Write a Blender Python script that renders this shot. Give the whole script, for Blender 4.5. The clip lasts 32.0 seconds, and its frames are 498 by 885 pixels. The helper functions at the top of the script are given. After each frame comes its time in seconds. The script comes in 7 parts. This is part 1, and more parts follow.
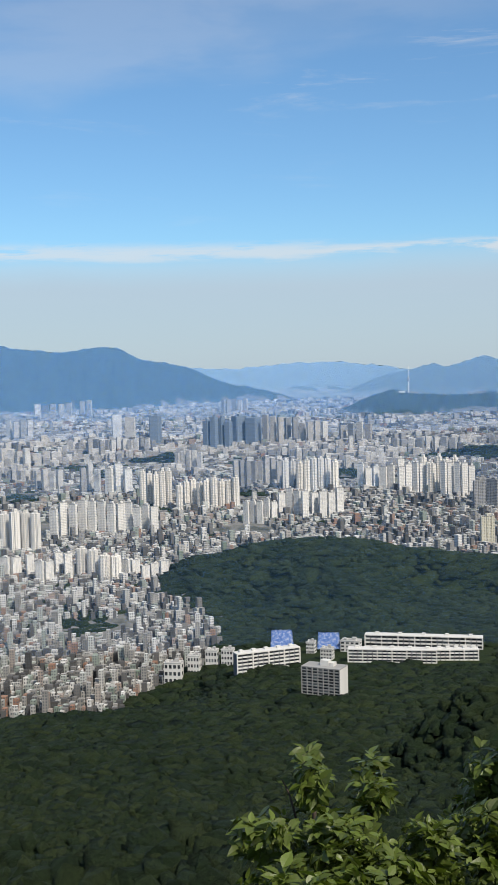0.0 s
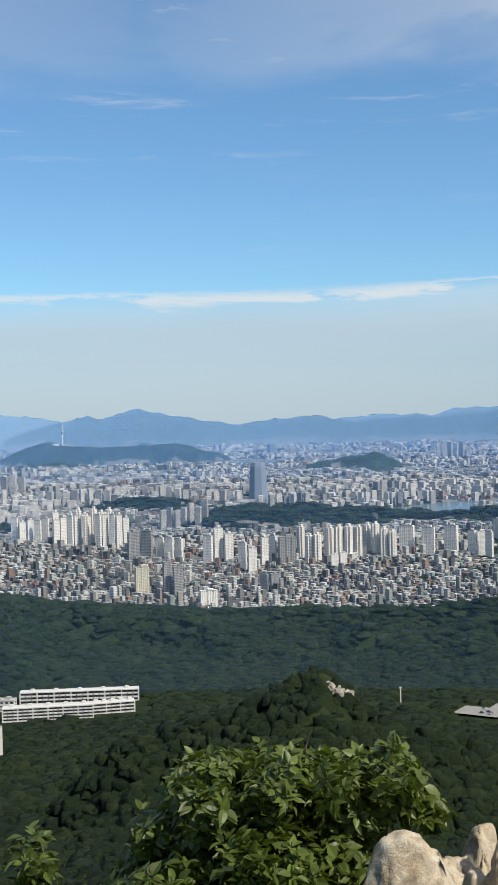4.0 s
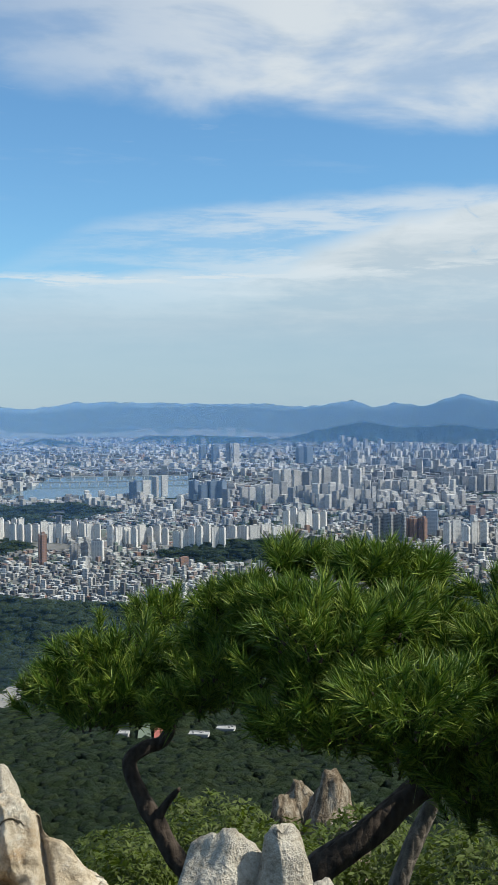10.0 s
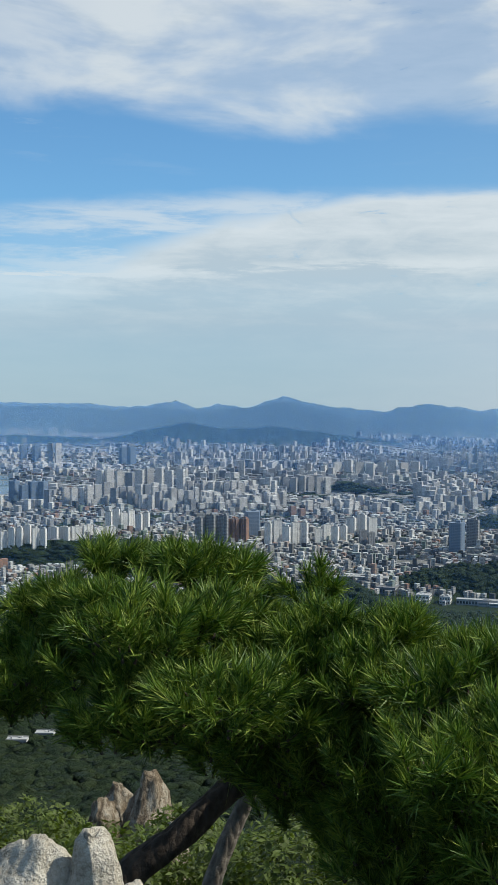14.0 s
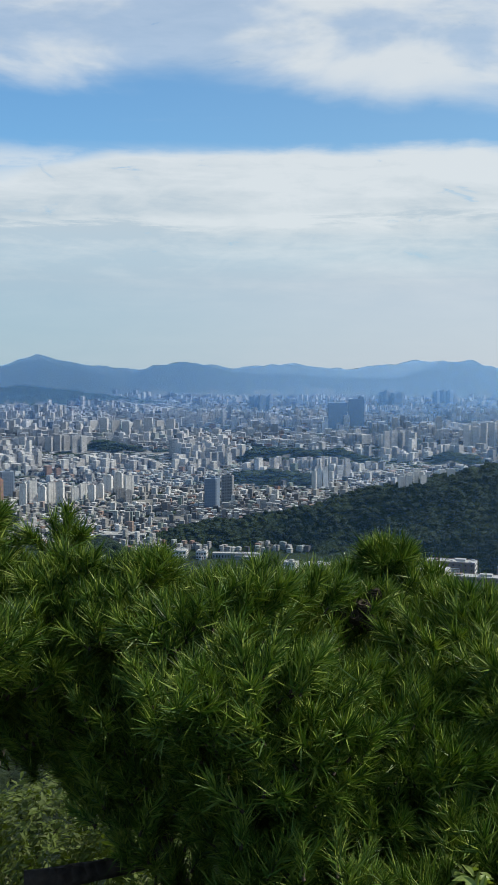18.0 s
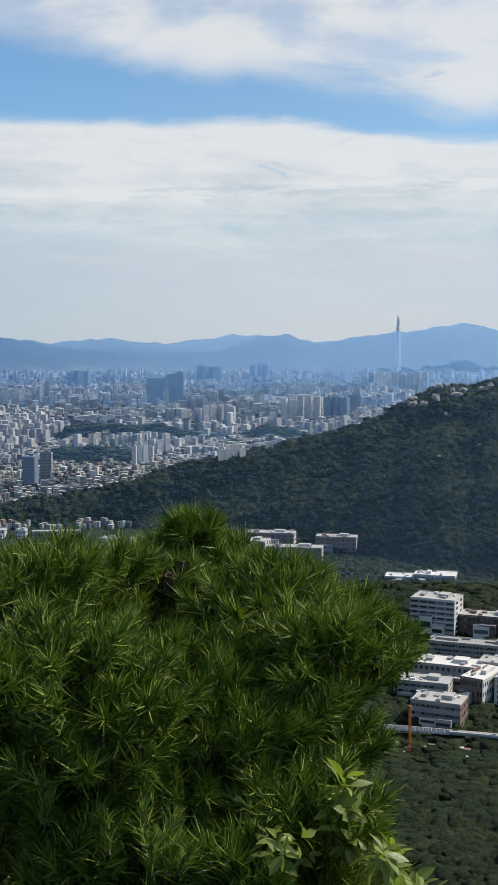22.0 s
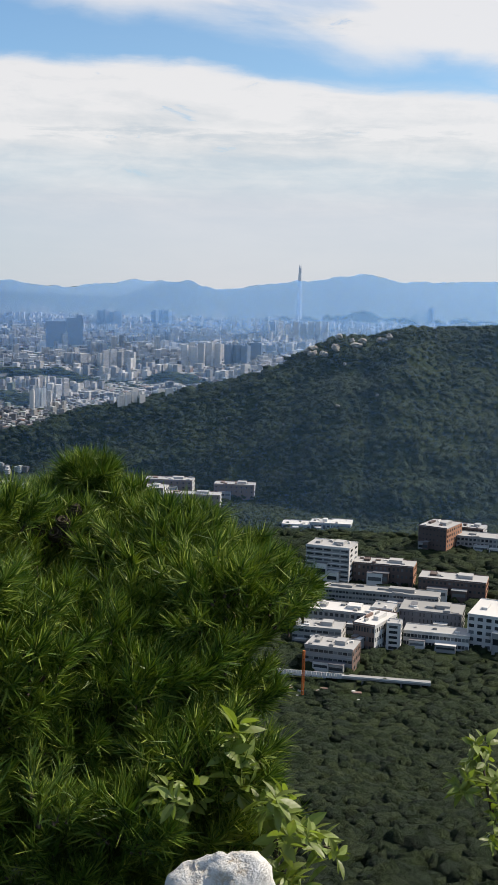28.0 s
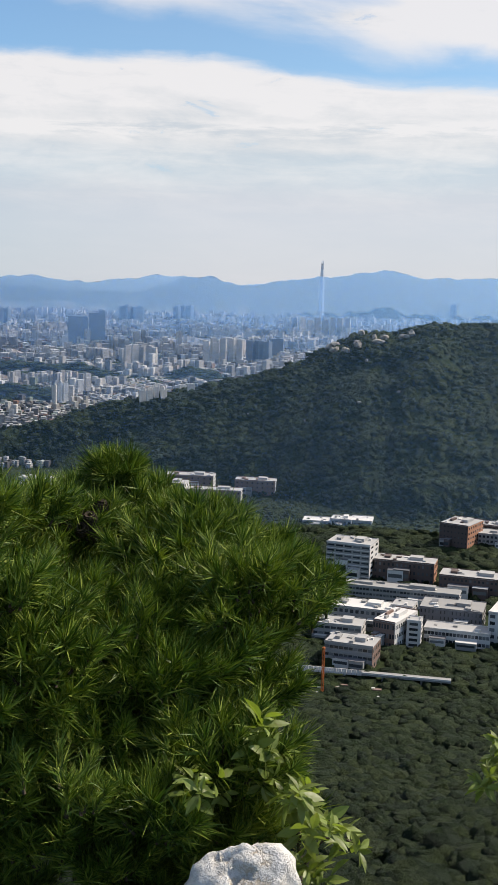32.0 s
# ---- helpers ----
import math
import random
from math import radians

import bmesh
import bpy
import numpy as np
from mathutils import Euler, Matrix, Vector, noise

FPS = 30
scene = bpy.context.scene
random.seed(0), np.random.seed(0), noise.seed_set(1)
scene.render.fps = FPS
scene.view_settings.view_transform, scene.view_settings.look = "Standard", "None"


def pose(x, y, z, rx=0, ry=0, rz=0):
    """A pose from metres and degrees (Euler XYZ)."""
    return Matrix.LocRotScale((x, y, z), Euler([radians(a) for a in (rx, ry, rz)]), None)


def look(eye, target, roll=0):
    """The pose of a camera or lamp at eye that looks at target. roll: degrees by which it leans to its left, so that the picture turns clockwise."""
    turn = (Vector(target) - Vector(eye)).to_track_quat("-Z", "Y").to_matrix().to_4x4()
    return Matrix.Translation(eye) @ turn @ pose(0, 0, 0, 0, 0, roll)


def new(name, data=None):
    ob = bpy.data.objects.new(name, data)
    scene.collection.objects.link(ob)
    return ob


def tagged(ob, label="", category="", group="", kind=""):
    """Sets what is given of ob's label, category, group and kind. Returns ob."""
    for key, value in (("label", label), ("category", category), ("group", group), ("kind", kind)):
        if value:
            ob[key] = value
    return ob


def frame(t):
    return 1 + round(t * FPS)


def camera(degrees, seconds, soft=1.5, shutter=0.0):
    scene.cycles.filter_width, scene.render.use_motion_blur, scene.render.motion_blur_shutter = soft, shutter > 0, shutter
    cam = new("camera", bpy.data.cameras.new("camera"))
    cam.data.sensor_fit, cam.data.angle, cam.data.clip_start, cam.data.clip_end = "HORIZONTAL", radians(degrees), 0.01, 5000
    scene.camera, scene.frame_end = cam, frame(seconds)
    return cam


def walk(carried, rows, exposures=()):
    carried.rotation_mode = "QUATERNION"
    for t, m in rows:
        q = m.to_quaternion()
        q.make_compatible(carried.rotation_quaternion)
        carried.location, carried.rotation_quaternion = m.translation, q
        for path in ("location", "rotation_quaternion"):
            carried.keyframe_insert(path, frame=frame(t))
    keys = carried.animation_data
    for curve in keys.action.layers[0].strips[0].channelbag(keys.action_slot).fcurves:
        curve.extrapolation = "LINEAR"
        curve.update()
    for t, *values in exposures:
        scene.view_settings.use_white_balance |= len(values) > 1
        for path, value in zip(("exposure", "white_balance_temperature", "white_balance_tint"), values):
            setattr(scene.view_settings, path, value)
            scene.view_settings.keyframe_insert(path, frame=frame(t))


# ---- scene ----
cam = camera(24.398, 32.0, soft=1.5)


def aim(x, y, z, turn, tilt, lean):
    """A camera pose from its place, its turn from north to the right, its tilt upwards and its lean."""
    return pose(x, y, z, 90 + tilt, 0, -turn) @ pose(0, 0, 0, 0, 0, lean)


PATH = [
    (0, aim(-0.028, 0.028, 0.033, 0.052, -3.547, -1.503)),
    (0.5, aim(-0.03, 0.03, 0.035, 3.209, -4.357, -1.928)),
    (1, aim(-0.033, 0.033, 0.039, 4.321, -2.182, -1.877)),
    (1.5, aim(-0.03, 0.035, 0.042, 6.974, -1.851, -1.862)),
    (2, aim(-0.022, 0.027, 0.046, 8.854, -1.071, -1.549)),
    (2.5, aim(-0.016, 0.03, 0.05, 11.042, -0.432, -1.488)),
    (4.5, aim(-0.053, 0.071, 0.105, 19.15, -2.262, -1.335)),
    (5, aim(-0.042, 0.086, 0.099, 21.154, -3.724, -1.387)),
    (5.5, aim(-0.047, 0.064, 0.1, 23.486, -5.007, -1.246)),
    (6, aim(-0.035, 0.05, 0.097, 26.205, -6.346, -0.87)),
    (6.5, aim(-0.037, 0.038, 0.101, 28.254, -6.198, -0.56)),
    (7, aim(-0.019, 0.048, 0.096, 30.249, -5.316, -0.333)),
    (7.5, aim(-0.009, 0.035, 0.096, 32.951, -4.163, -0.019)),
    (8, aim(-0.019, 0.002, 0.108, 35.315, -3.899, -0.017)),
    (8.5, aim(-0.005, 0.008, 0.104, 36.575, -3.634, -0.382)),
    (9, aim(0.012, 0.015, 0.1, 39.016, -3.189, -0.123)),
    (9.5, aim(0.023, 0.01, 0.099, 41.291, -2.453, -0.157)),
    (10, aim(0.009, -0.01, 0.106, 42.392, -1.731, -0.282)),
    (10.5, aim(0.014, -0.009, 0.104, 44.088, -1.578, 0.045)),
    (11, aim(0.011, -0.017, 0.107, 44.163, -1.244, -0.186)),
    (11.5, aim(0.016, -0.018, 0.106, 44.529, -1.46, -0.399)),
    (12, aim(0.018, -0.023, 0.108, 45.021, -1.596, -0.562)),
    (12.5, aim(0.028, -0.019, 0.104, 46.054, -1.638, -0.322)),
    (13, aim(0.032, -0.023, 0.104, 47.505, -1.752, -0.367)),
    (13.5, aim(0.027, -0.026, 0.105, 49.66, -1.694, 0.098)),
    (14, aim(0.022, -0.023, 0.106, 51.158, -1.681, 0.466)),
    (14.5, aim(0.017, -0.03, 0.109, 53.283, -1.705, 1.01)),
    (16.5, aim(0.029, -0.024, 0.076, 58.863, -1.753, 0.17)),
    (17, aim(0.031, -0.037, 0.076, 60.952, -2.158, -0.04)),
    (17.5, aim(0.049, -0.032, 0.075, 62.43, -2.802, 0.17)),
    (18, aim(0.057, -0.034, 0.07, 63.28, -3.688, 0.29)),
    (18.5, aim(0.052, -0.037, 0.072, 64.727, -3.804, 0.313)),
    (19, aim(0.052, -0.043, 0.07, 66.411, -3.986, 0.447)),
    (19.5, aim(0.049, -0.051, 0.072, 67.357, -5.149, 0.428)),
    (20, aim(0.066, -0.053, 0.066, 68.878, -5.797, 0.616)),
    (20.5, aim(0.062, -0.059, 0.068, 69.627, -5.387, 0.43)),
    (21, aim(0.088, -0.052, 0.061, 70.707, -4.776, 0.198)),
    (21.5, aim(0.072, -0.068, 0.066, 70.944, -4.869, 0.128)),
    (22, aim(0.086, -0.069, 0.063, 72.252, -4.921, -0.014)),
    (22.5, aim(0.074, -0.074, 0.065, 72.958, -5.635, 0.226)),
    (23, aim(0.109, -0.067, 0.052, 74.475, -5.955, 0.344)),
    (23.5, aim(0.147, -0.046, 0.045, 75.345, -5.694, 0.964)),
    (24, aim(0.132, -0.054, 0.052, 75.435, -5.919, 0.933)),
    (24.5, aim(0.147, -0.048, 0.046, 75.525, -6.42, 1.504)),
    (25, aim(0.151, -0.044, 0.046, 76.632, -6.772, 1.762)),
    (25.5, aim(0.158, -0.038, 0.042, 77.807, -7.16, 1.639)),
    (26, aim(0.15, -0.046, 0.046, 77.924, -6.923, 1.445)),
    (26.5, aim(0.143, -0.055, 0.048, 77.303, -7.002, 1.002)),
    (28.5, aim(0.145, -0.057, 0.047, 77.292, -7.524, 1.593)),
    (29, aim(0.129, -0.06, 0.051, 76.716, -6.973, 1.4)),
    (29.5, aim(0.144, -0.059, 0.043, 77.023, -7.223, 1.616)),
    (30, aim(0.15, -0.055, 0.041, 76.868, -7.114, 1.859)),
    (30.5, aim(0.147, -0.055, 0.042, 76.304, -6.917, 1.584)),
    (31, aim(0.143, -0.047, 0.045, 76.122, -7.621, 1.666)),
    (31.5, aim(0.14, -0.046, 0.045, 76.466, -7.977, 1.592)),
    (32, aim(0.113, -0.053, 0.055, 76.244, -7.712, 1.709)),
]
LIGHTNESS = [(0, 0.18, 6700, 10), (2.5, 0.18, 6700, 9), (5, 0.28, 6700, 8), (10, 0.24, 6450, 5), (14.5, 0.17, 6350, 4), (18, 0.22, 6450, 6), (24, 0.29, 6850, 11), (28.5, 0.37, 7000, 13), (32, 0.40, 7050, 14)]
walk(cam, PATH, LIGHTNESS)

# ---- light ----
SUN_TURN, SUN_HIGH = 145.0, 48.0
world = bpy.data.worlds.new("sky")
scene.world = world
world.use_nodes = True


class Nodes:
    """Small helper to write node trees in few lines."""

    def __init__(self, tree):
        self.tree = tree
        tree.nodes.clear()

    def add(self, kind, ins=None, operation=None, use_clamp=False, interpolation_type=None, data_type=None, blend_type=None):
        n = self.tree.nodes.new(kind)
        if data_type:
            n.data_type, n.blend_type = data_type, blend_type
        if operation:
            n.operation, n.use_clamp = operation, use_clamp
        if interpolation_type:
            n.interpolation_type = interpolation_type
        for k, v in (ins or {}).items():
            self.put(n.inputs[k], v)
        return n

    def put(self, socket, v):
        if isinstance(v, bpy.types.NodeSocket):
            self.tree.links.new(v, socket)
        elif isinstance(v, bpy.types.Node):
            self.tree.links.new(v.outputs[0], socket)
        else:
            socket.default_value = v

    def math(self, op, a, b=0.0, c=0.0, clamp=False):
        return self.add("ShaderNodeMath", {0: a, 1: b, 2: c}, operation=op, use_clamp=clamp).outputs[0]

    def noise(self, vec, scale, detail=3.0, rough=0.55, warp=0.0):
        return self.add("ShaderNodeTexNoise", {"Vector": vec, "Scale": scale, "Detail": detail, "Roughness": rough, "Distortion": warp}).outputs["Fac"]

    def ramp(self, fac, stops):
        n = self.add("ShaderNodeValToRGB", {"Fac": fac})
        el = n.color_ramp.elements
        while len(el) < len(stops):
            el.new(0.5)
        for e, (p, c) in zip(el, stops):
            e.position, e.color = p, (*c, 1) if not isinstance(c, (int, float)) else (c, c, c, 1)
        return n.outputs["Color"]

    def smooth(self, v, a, b, lo=0.0, hi=1.0):
        return self.add("ShaderNodeMapRange", {0: v, 1: a, 2: b, 3: lo, 4: hi}, interpolation_type="SMOOTHSTEP").outputs[0]

    def mix(self, fac, a, b, blend="MIX"):
        n = self.add("ShaderNodeMix", data_type="RGBA", blend_type=blend)
        self.put(n.inputs[0], fac), self.put(n.inputs[6], a), self.put(n.inputs[7], b)
        return n.outputs[2]

    def shade(self, fac, a, b):
        return self.add("ShaderNodeMixShader", {0: fac, 1: a, 2: b}).outputs[0]


w = Nodes(world.node_tree)
sky = w.add("ShaderNodeTexSky")
sky.sky_type, sky.sun_disc = "NISHITA", False
sky.sun_elevation, sky.sun_rotation = radians(SUN_HIGH), radians(SUN_TURN)
sky.altitude, sky.air_density, sky.dust_density, sky.ozone_density = 450, 1.0, 0.6, 2.0
way = w.add("ShaderNodeTexCoord").outputs["Generated"]
sep = w.add("ShaderNodeSeparateXYZ", {0: way}).outputs
turn = w.math("MULTIPLY", w.math("ARCTAN2", sep[0], sep[1]), 180 / math.pi)
high = w.math("MULTIPLY", w.math("ARCSINE", sep[2]), 180 / math.pi)
# slow and fine patterns, stretched along the horizon
angles = w.add("ShaderNodeCombineXYZ", {0: w.math("MULTIPLY", turn, 0.055), 1: w.math("MULTIPLY", high, 0.15), 2: 0.3}).outputs[0]
soft = w.noise(angles, 1.6, 6.0, 0.52, 0.3)
streaks = w.add("ShaderNodeCombineXYZ", {0: w.math("MULTIPLY", turn, 0.11), 1: w.math("MULTIPLY_ADD", high, 0.80, w.math("MULTIPLY", turn, 0.010)), 2: 1.7}).outputs[0]
thin = w.noise(streaks, 1.25, 8.0, 0.64, 0.3)
puffs = w.add("ShaderNodeCombineXYZ", {0: w.math("MULTIPLY", turn, 0.35), 1: high, 2: 4.1}).outputs[0]
puff = w.noise(puffs, 1.0, 6.0, 0.62, 0.5)
sweep = w.math("DIVIDE", w.math("ADD", turn, 15.0), 110.0, clamp=True)
along = lambda *stops: w.math("MULTIPLY", w.ramp(sweep, [((t + 15) / 110, v / 20) for t, v in stops]), 20.0)
off = lambda v, k: w.math("MULTIPLY", w.math("SUBTRACT", v, 0.5), k)
ragged = w.math("ADD", high, w.math("ADD", off(soft, 1.0), w.math("ADD", off(thin, 0.8), off(puff, 0.5))))
# the long bank over the city: a crisp upper edge that climbs to the east, paler and smoother below
bank_top = along((-15, 5.6), (18, 5.8), (32, 6.3), (41, 7.2), (46, 8.8), (50, 10.2), (57, 10.6), (66, 10.8), (74, 11.0), (78, 10.3), (84, 9.7), (95, 9.4))
under = w.math("SUBTRACT", bank_top, ragged)
softness = along((-15, 0.45), (38, 0.6), (44, 2.0), (51, 1.6), (57, 0.6), (95, 0.5))
bank = w.math("MULTIPLY", w.smooth(under, -0.10, softness), w.smooth(turn, 14.0, 50.0, 0.12, 0.95))
bank = w.math("MULTIPLY", bank, w.smooth(w.math("ADD", high, off(thin, 1.2)), 2.4, 7.2, 0.12, 1.0))
# a thinner sheet that reaches further up in the middle
wedge_top = along((-15, 5.5), (28, 6.0), (35, 9.4), (42, 10.3), (52, 10.8), (70, 10.9), (95, 9.5))
wedge = w.math("MULTIPLY", w.smooth(w.math("SUBTRACT", wedge_top, ragged), -0.1, 0.8), w.smooth(turn, 30.0, 46.0, 0.12, 0.72))
wedge = w.math("MULTIPLY", wedge, w.math("MULTIPLY", w.smooth(thin, 0.38, 0.6, 0.25, 1.0), w.smooth(high, 3.0, 7.0)))
# bright streaks along the foot of the bank
foot_line = along((-15, 6.0), (20, 5.75), (30, 6.2), (42, 6.5), (55, 7.0), (70, 7.4), (80, 7.6), (95, 7.8))
gleam = w.math("MULTIPLY", w.smooth(w.math("ABSOLUTE", w.math("SUBTRACT", w.math("ADD", high, off(thin, 1.6)), foot_line)), 0.55, 0.05), w.smooth(thin, 0.38, 0.52))
gleam = w.math("MULTIPLY", gleam, w.smooth(turn, -15.0, 40.0, 0.6, 0.85))
# a feathery mass higher up, closing in on the bank towards the east
roof_low = along((-15, 13.2), (0, 14.0), (10, 16.0), (26, 16.2), (34, 15.4), (44, 14.2), (52, 13.3), (64, 13.2), (72, 13.3), (77, 12.2), (83, 11.0), (89, 10.2), (95, 9.9))
feather = w.math("ADD", high, w.math("ADD", off(soft, 4.2), off(thin, 0.7)))
roof = w.math("MULTIPLY", w.smooth(w.math("SUBTRACT", feather, roof_low), -0.7, 1.3), along((-15, 0.2), (2, 0.18), (12, 0.1), (28, 0.3), (44, 0.92), (95, 0.92)))
roof = w.math("MULTIPLY", roof, w.smooth(soft, 0.36, 0.52, 0.5, 1.0))
wisp = w.math("MULTIPLY", w.smooth(thin, 0.55, 0.82), w.math("MULTIPLY", w.smooth(high, 11.0, 14.0, 0.1, 0.5), w.smooth(turn, 20.0, 60.0, 1.0, 0.3)))
cloud = w.math("MAXIMUM", w.math("MAXIMUM", bank, w.math("MAXIMUM", roof, wedge)), w.math("MAXIMUM", wisp, gleam))
# small grey holes inside the bank
hole = w.math("MULTIPLY", w.smooth(puff, 0.36, 0.26), w.smooth(turn, 45.0, 58.0))
cloud = w.math("MULTIPLY", cloud, w.math("SUBTRACT", 1.0, w.math("MULTIPLY", hole, 0.45)), clamp=True)
veil = w.math("MULTIPLY", w.smooth(w.math("ADD", high, off(soft, 0.8)), 6.6, 4.0, 0.05, 1.0), w.smooth(turn, 30.0, 70.0, 0.80, 0.86))
lit = w.math("ADD", w.math("MULTIPLY_ADD", thin, 0.30, w.math("MULTIPLY_ADD", puff, 0.25, w.math("MULTIPLY", soft, 0.30))), w.math("MULTIPLY", w.smooth(under, 4.0, 0.2), 0.14))
lit = w.math("MULTIPLY_ADD", gleam, 0.14, lit)
cloud_tone = w.ramp(lit, [(0.36, (4.6, 5.15, 5.7)), (0.45, (5.7, 6.0, 6.3)), (0.55, (6.6, 6.75, 6.95))])
tint = w.mix(1.0, sky.outputs[0], w.mix(w.smooth(turn, 48.0, 76.0), (0.69, 1.03, 1.24, 1), (0.76, 0.99, 1.10, 1)), "MULTIPLY")
air = w.mix(veil, tint, w.mix(w.smooth(turn, 50.0, 76.0), w.mix(w.smooth(turn, 14.0, 44.0), (4.1, 4.9, 5.9, 1), (3.35, 4.35, 5.4, 1)), (4.75, 5.2, 6.1, 1)))
mixed = w.mix(w.math("MULTIPLY", cloud, 0.92), air, cloud_tone)
w.add("ShaderNodeOutputWorld", {0: w.add("ShaderNodeBackground", {"Color": mixed, "Strength": 0.1})})

sun = new("sun", bpy.data.lights.new("sun", "SUN"))
sun.data.energy, sun.data.angle, sun.data.color = 4.4, radians(0.53), (1.0, 0.94, 0.85)
a, e = radians(SUN_TURN), radians(SUN_HIGH)
sun.matrix_world = look((0, 0, 40), (-math.sin(a) * math.cos(e), -math.cos(a) * math.cos(e), 40 - math.sin(e)))

# ---- materials ----
def material(name, build, rough=0.8, metal=0.0, spec=0.3):
    """build(n) returns colour, height (or None) and roughness (or None)."""
    m = bpy.data.materials.new(name)
    m.use_nodes = True
    n = Nodes(m.node_tree)
    made = build(n)
    colour, height, gloss = made[:3]
    # every base colour is scaled to 0.8, deepening shadows beside the stronger sun
    colour = n.mix(1.0, colour, (0.80, 0.80, 0.80, 1), "MULTIPLY")
    ins = {"Base Color": colour, "Roughness": gloss if gloss is not None else rough, "Metallic": metal, "Specular IOR Level": spec}
    if height is not None:
        fac, strength, dist = height
        ins["Normal"] = n.add("ShaderNodeBump", {"Height": fac, "Strength": strength, "Distance": dist}).outputs[0]
    b = n.add("ShaderNodeBsdfPrincipled", ins)
    out = b.outputs[0]
    if len(made) > 3:
        # thin leaf: light passes through
        t = n.add("ShaderNodeBsdfTranslucent", {"Color": made[3]})
        out = n.shade(made[4], out, t.outputs[0])
    n.add("ShaderNodeOutputMaterial", {0: out})
    return m


def place(n):
    return n.add("ShaderNodeNewGeometry").outputs["Position"]


def local(n):
    return n.add("ShaderNodeTexCoord").outputs["Object"]


def island(n):
    return n.add("ShaderNodeNewGeometry").outputs["Random Per Island"]


def own(n):
    return n.add("ShaderNodeObjectInfo").outputs["Random"]


def plain(name, colour, rough=0.7, metal=0.0, spread=0.15, scale=4.0, spec=0.3):
    def build(n):
        v = n.noise(local(n), scale, 4.0)
        lo = tuple(c * (1 - spread) for c in colour)
        hi = tuple(min(1, c * (1 + spread)) for c in colour)
        return n.ramp(v, [(0.3, lo), (0.7, hi)]), (n.noise(local(n), scale * 9, 2.0), 0.15, 0.02), None
    return material(name, build, rough, metal, spec)


def forest_build(n):
    p = place(n)
    big = n.noise(p, 0.006, 3.0)
    tone = n.noise(p, 0.45, 5.0, 0.75)
    c = n.ramp(n.math("MULTIPLY_ADD", island(n), 0.55, n.math("MULTIPLY", big, 0.5)), [(0.2, (0.019, 0.040, 0.017)), (0.5, (0.034, 0.062, 0.024)), (0.85, (0.064, 0.092, 0.033))])
    c = n.mix(n.smooth(tone, 0.38, 0.62, 0.15, 0.8), n.mix(1.0, c, (0.52, 0.56, 0.58, 1), "MULTIPLY"), c)
    return c, (n.math("MULTIPLY_ADD", n.noise(p, 1.9, 4.0, 0.75), 0.7, n.noise(p, 0.6, 4.0, 0.7)), 1.0, 4.0), None


FOREST = material("tree_canopy", forest_build, 0.75, spec=0.15)


def floor_build(n):
    p = place(n)
    c = n.ramp(n.noise(p, 0.03, 5.0, 0.65), [(0.3, (0.014, 0.026, 0.010)), (0.7, (0.034, 0.05, 0.018))])
    return c, (n.noise(p, 0.06, 5.0, 0.7), 1.0, 8.0), None


WOODED = material("wooded_ground", floor_build, 0.9, spec=0.1)


def urban_build(n):
    p = place(n)
    c = n.ramp(n.noise(p, 0.02, 5.0, 0.7), [(0.35, (0.05, 0.06, 0.05)), (0.5, (0.16, 0.16, 0.15)), (0.7, (0.28, 0.27, 0.25))])
    return c, None, None


URBAN = material("urban_ground", urban_build, 0.85)


def facade(name, stops, floor_h=3.0, bay=3.4, dark=0.35, glassy=0.3):
    """Plastered walls with rows of windows by storey, in metres of the wall's own map."""
    def build(n):
        uv = n.add("ShaderNodeUVMap").outputs[0]
        s = n.add("ShaderNodeSeparateXYZ", {0: uv}).outputs
        wall = n.ramp(island(n), stops)
        u = n.math("FRACT", n.math("DIVIDE", s[0], bay))
        v = n.math("FRACT", n.math("DIVIDE", s[1], floor_h))
        wu = n.math("MULTIPLY", n.math("GREATER_THAN", u, 0.28), n.math("LESS_THAN", u, 0.78))
        wv = n.math("MULTIPLY", n.math("GREATER_THAN", v, 0.35), n.math("LESS_THAN", v, 0.85))
        pane = n.math("MULTIPLY", n.math("MULTIPLY", wu, wv), n.math("GREATER_THAN", s[1], 0.0))
        grime = n.smooth(n.noise(place(n), 0.06, 4.0), 0.3, 0.7, 0.8, 1.0)
        wall = n.mix(1.0, wall, grime, "MULTIPLY")
        c = n.mix(pane, wall, (0.10, 0.11, 0.12, 1))
        return c, None, n.math("MULTIPLY_ADD", pane, -glassy, 0.7)
    return material(name, build, 0.7)


HOUSES = facade("plastered_houses", [(0.0, (0.06, 0.06, 0.06)), (0.18, (0.15, 0.145, 0.14)), (0.34, (0.34, 0.33, 0.31)), (0.50, (0.46, 0.45, 0.42)), (0.53, (0.33, 0.18, 0.12)), (0.57, (0.38, 0.27, 0.21)), (0.59, (0.50, 0.49, 0.46)), (0.80, (0.76, 0.75, 0.72)), (0.89, (0.20, 0.26, 0.21)), (1.0, (0.86, 0.85, 0.83))])
TOWERS = facade("painted_towers", [(0.0, (0.24, 0.26, 0.29)), (0.3, (0.50, 0.48, 0.45)), (0.6, (0.70, 0.67, 0.62)), (1.0, (0.80, 0.78, 0.74))], 2.9, 4.2)

# ---- the land ----
# Directions are degrees east of north, heights are metres from the eye. True distances past KNEE are
# drawn in towards the eye at the same angle and in the same proportion, so that 20 km fit the view.
KNEE = 1200.0


def squeeze(d):
    d = np.maximum(np.asarray(d, float), 0.01)
    return np.where(d <= KNEE, d, KNEE * (1 + np.log(np.maximum(d, KNEE) / KNEE)))


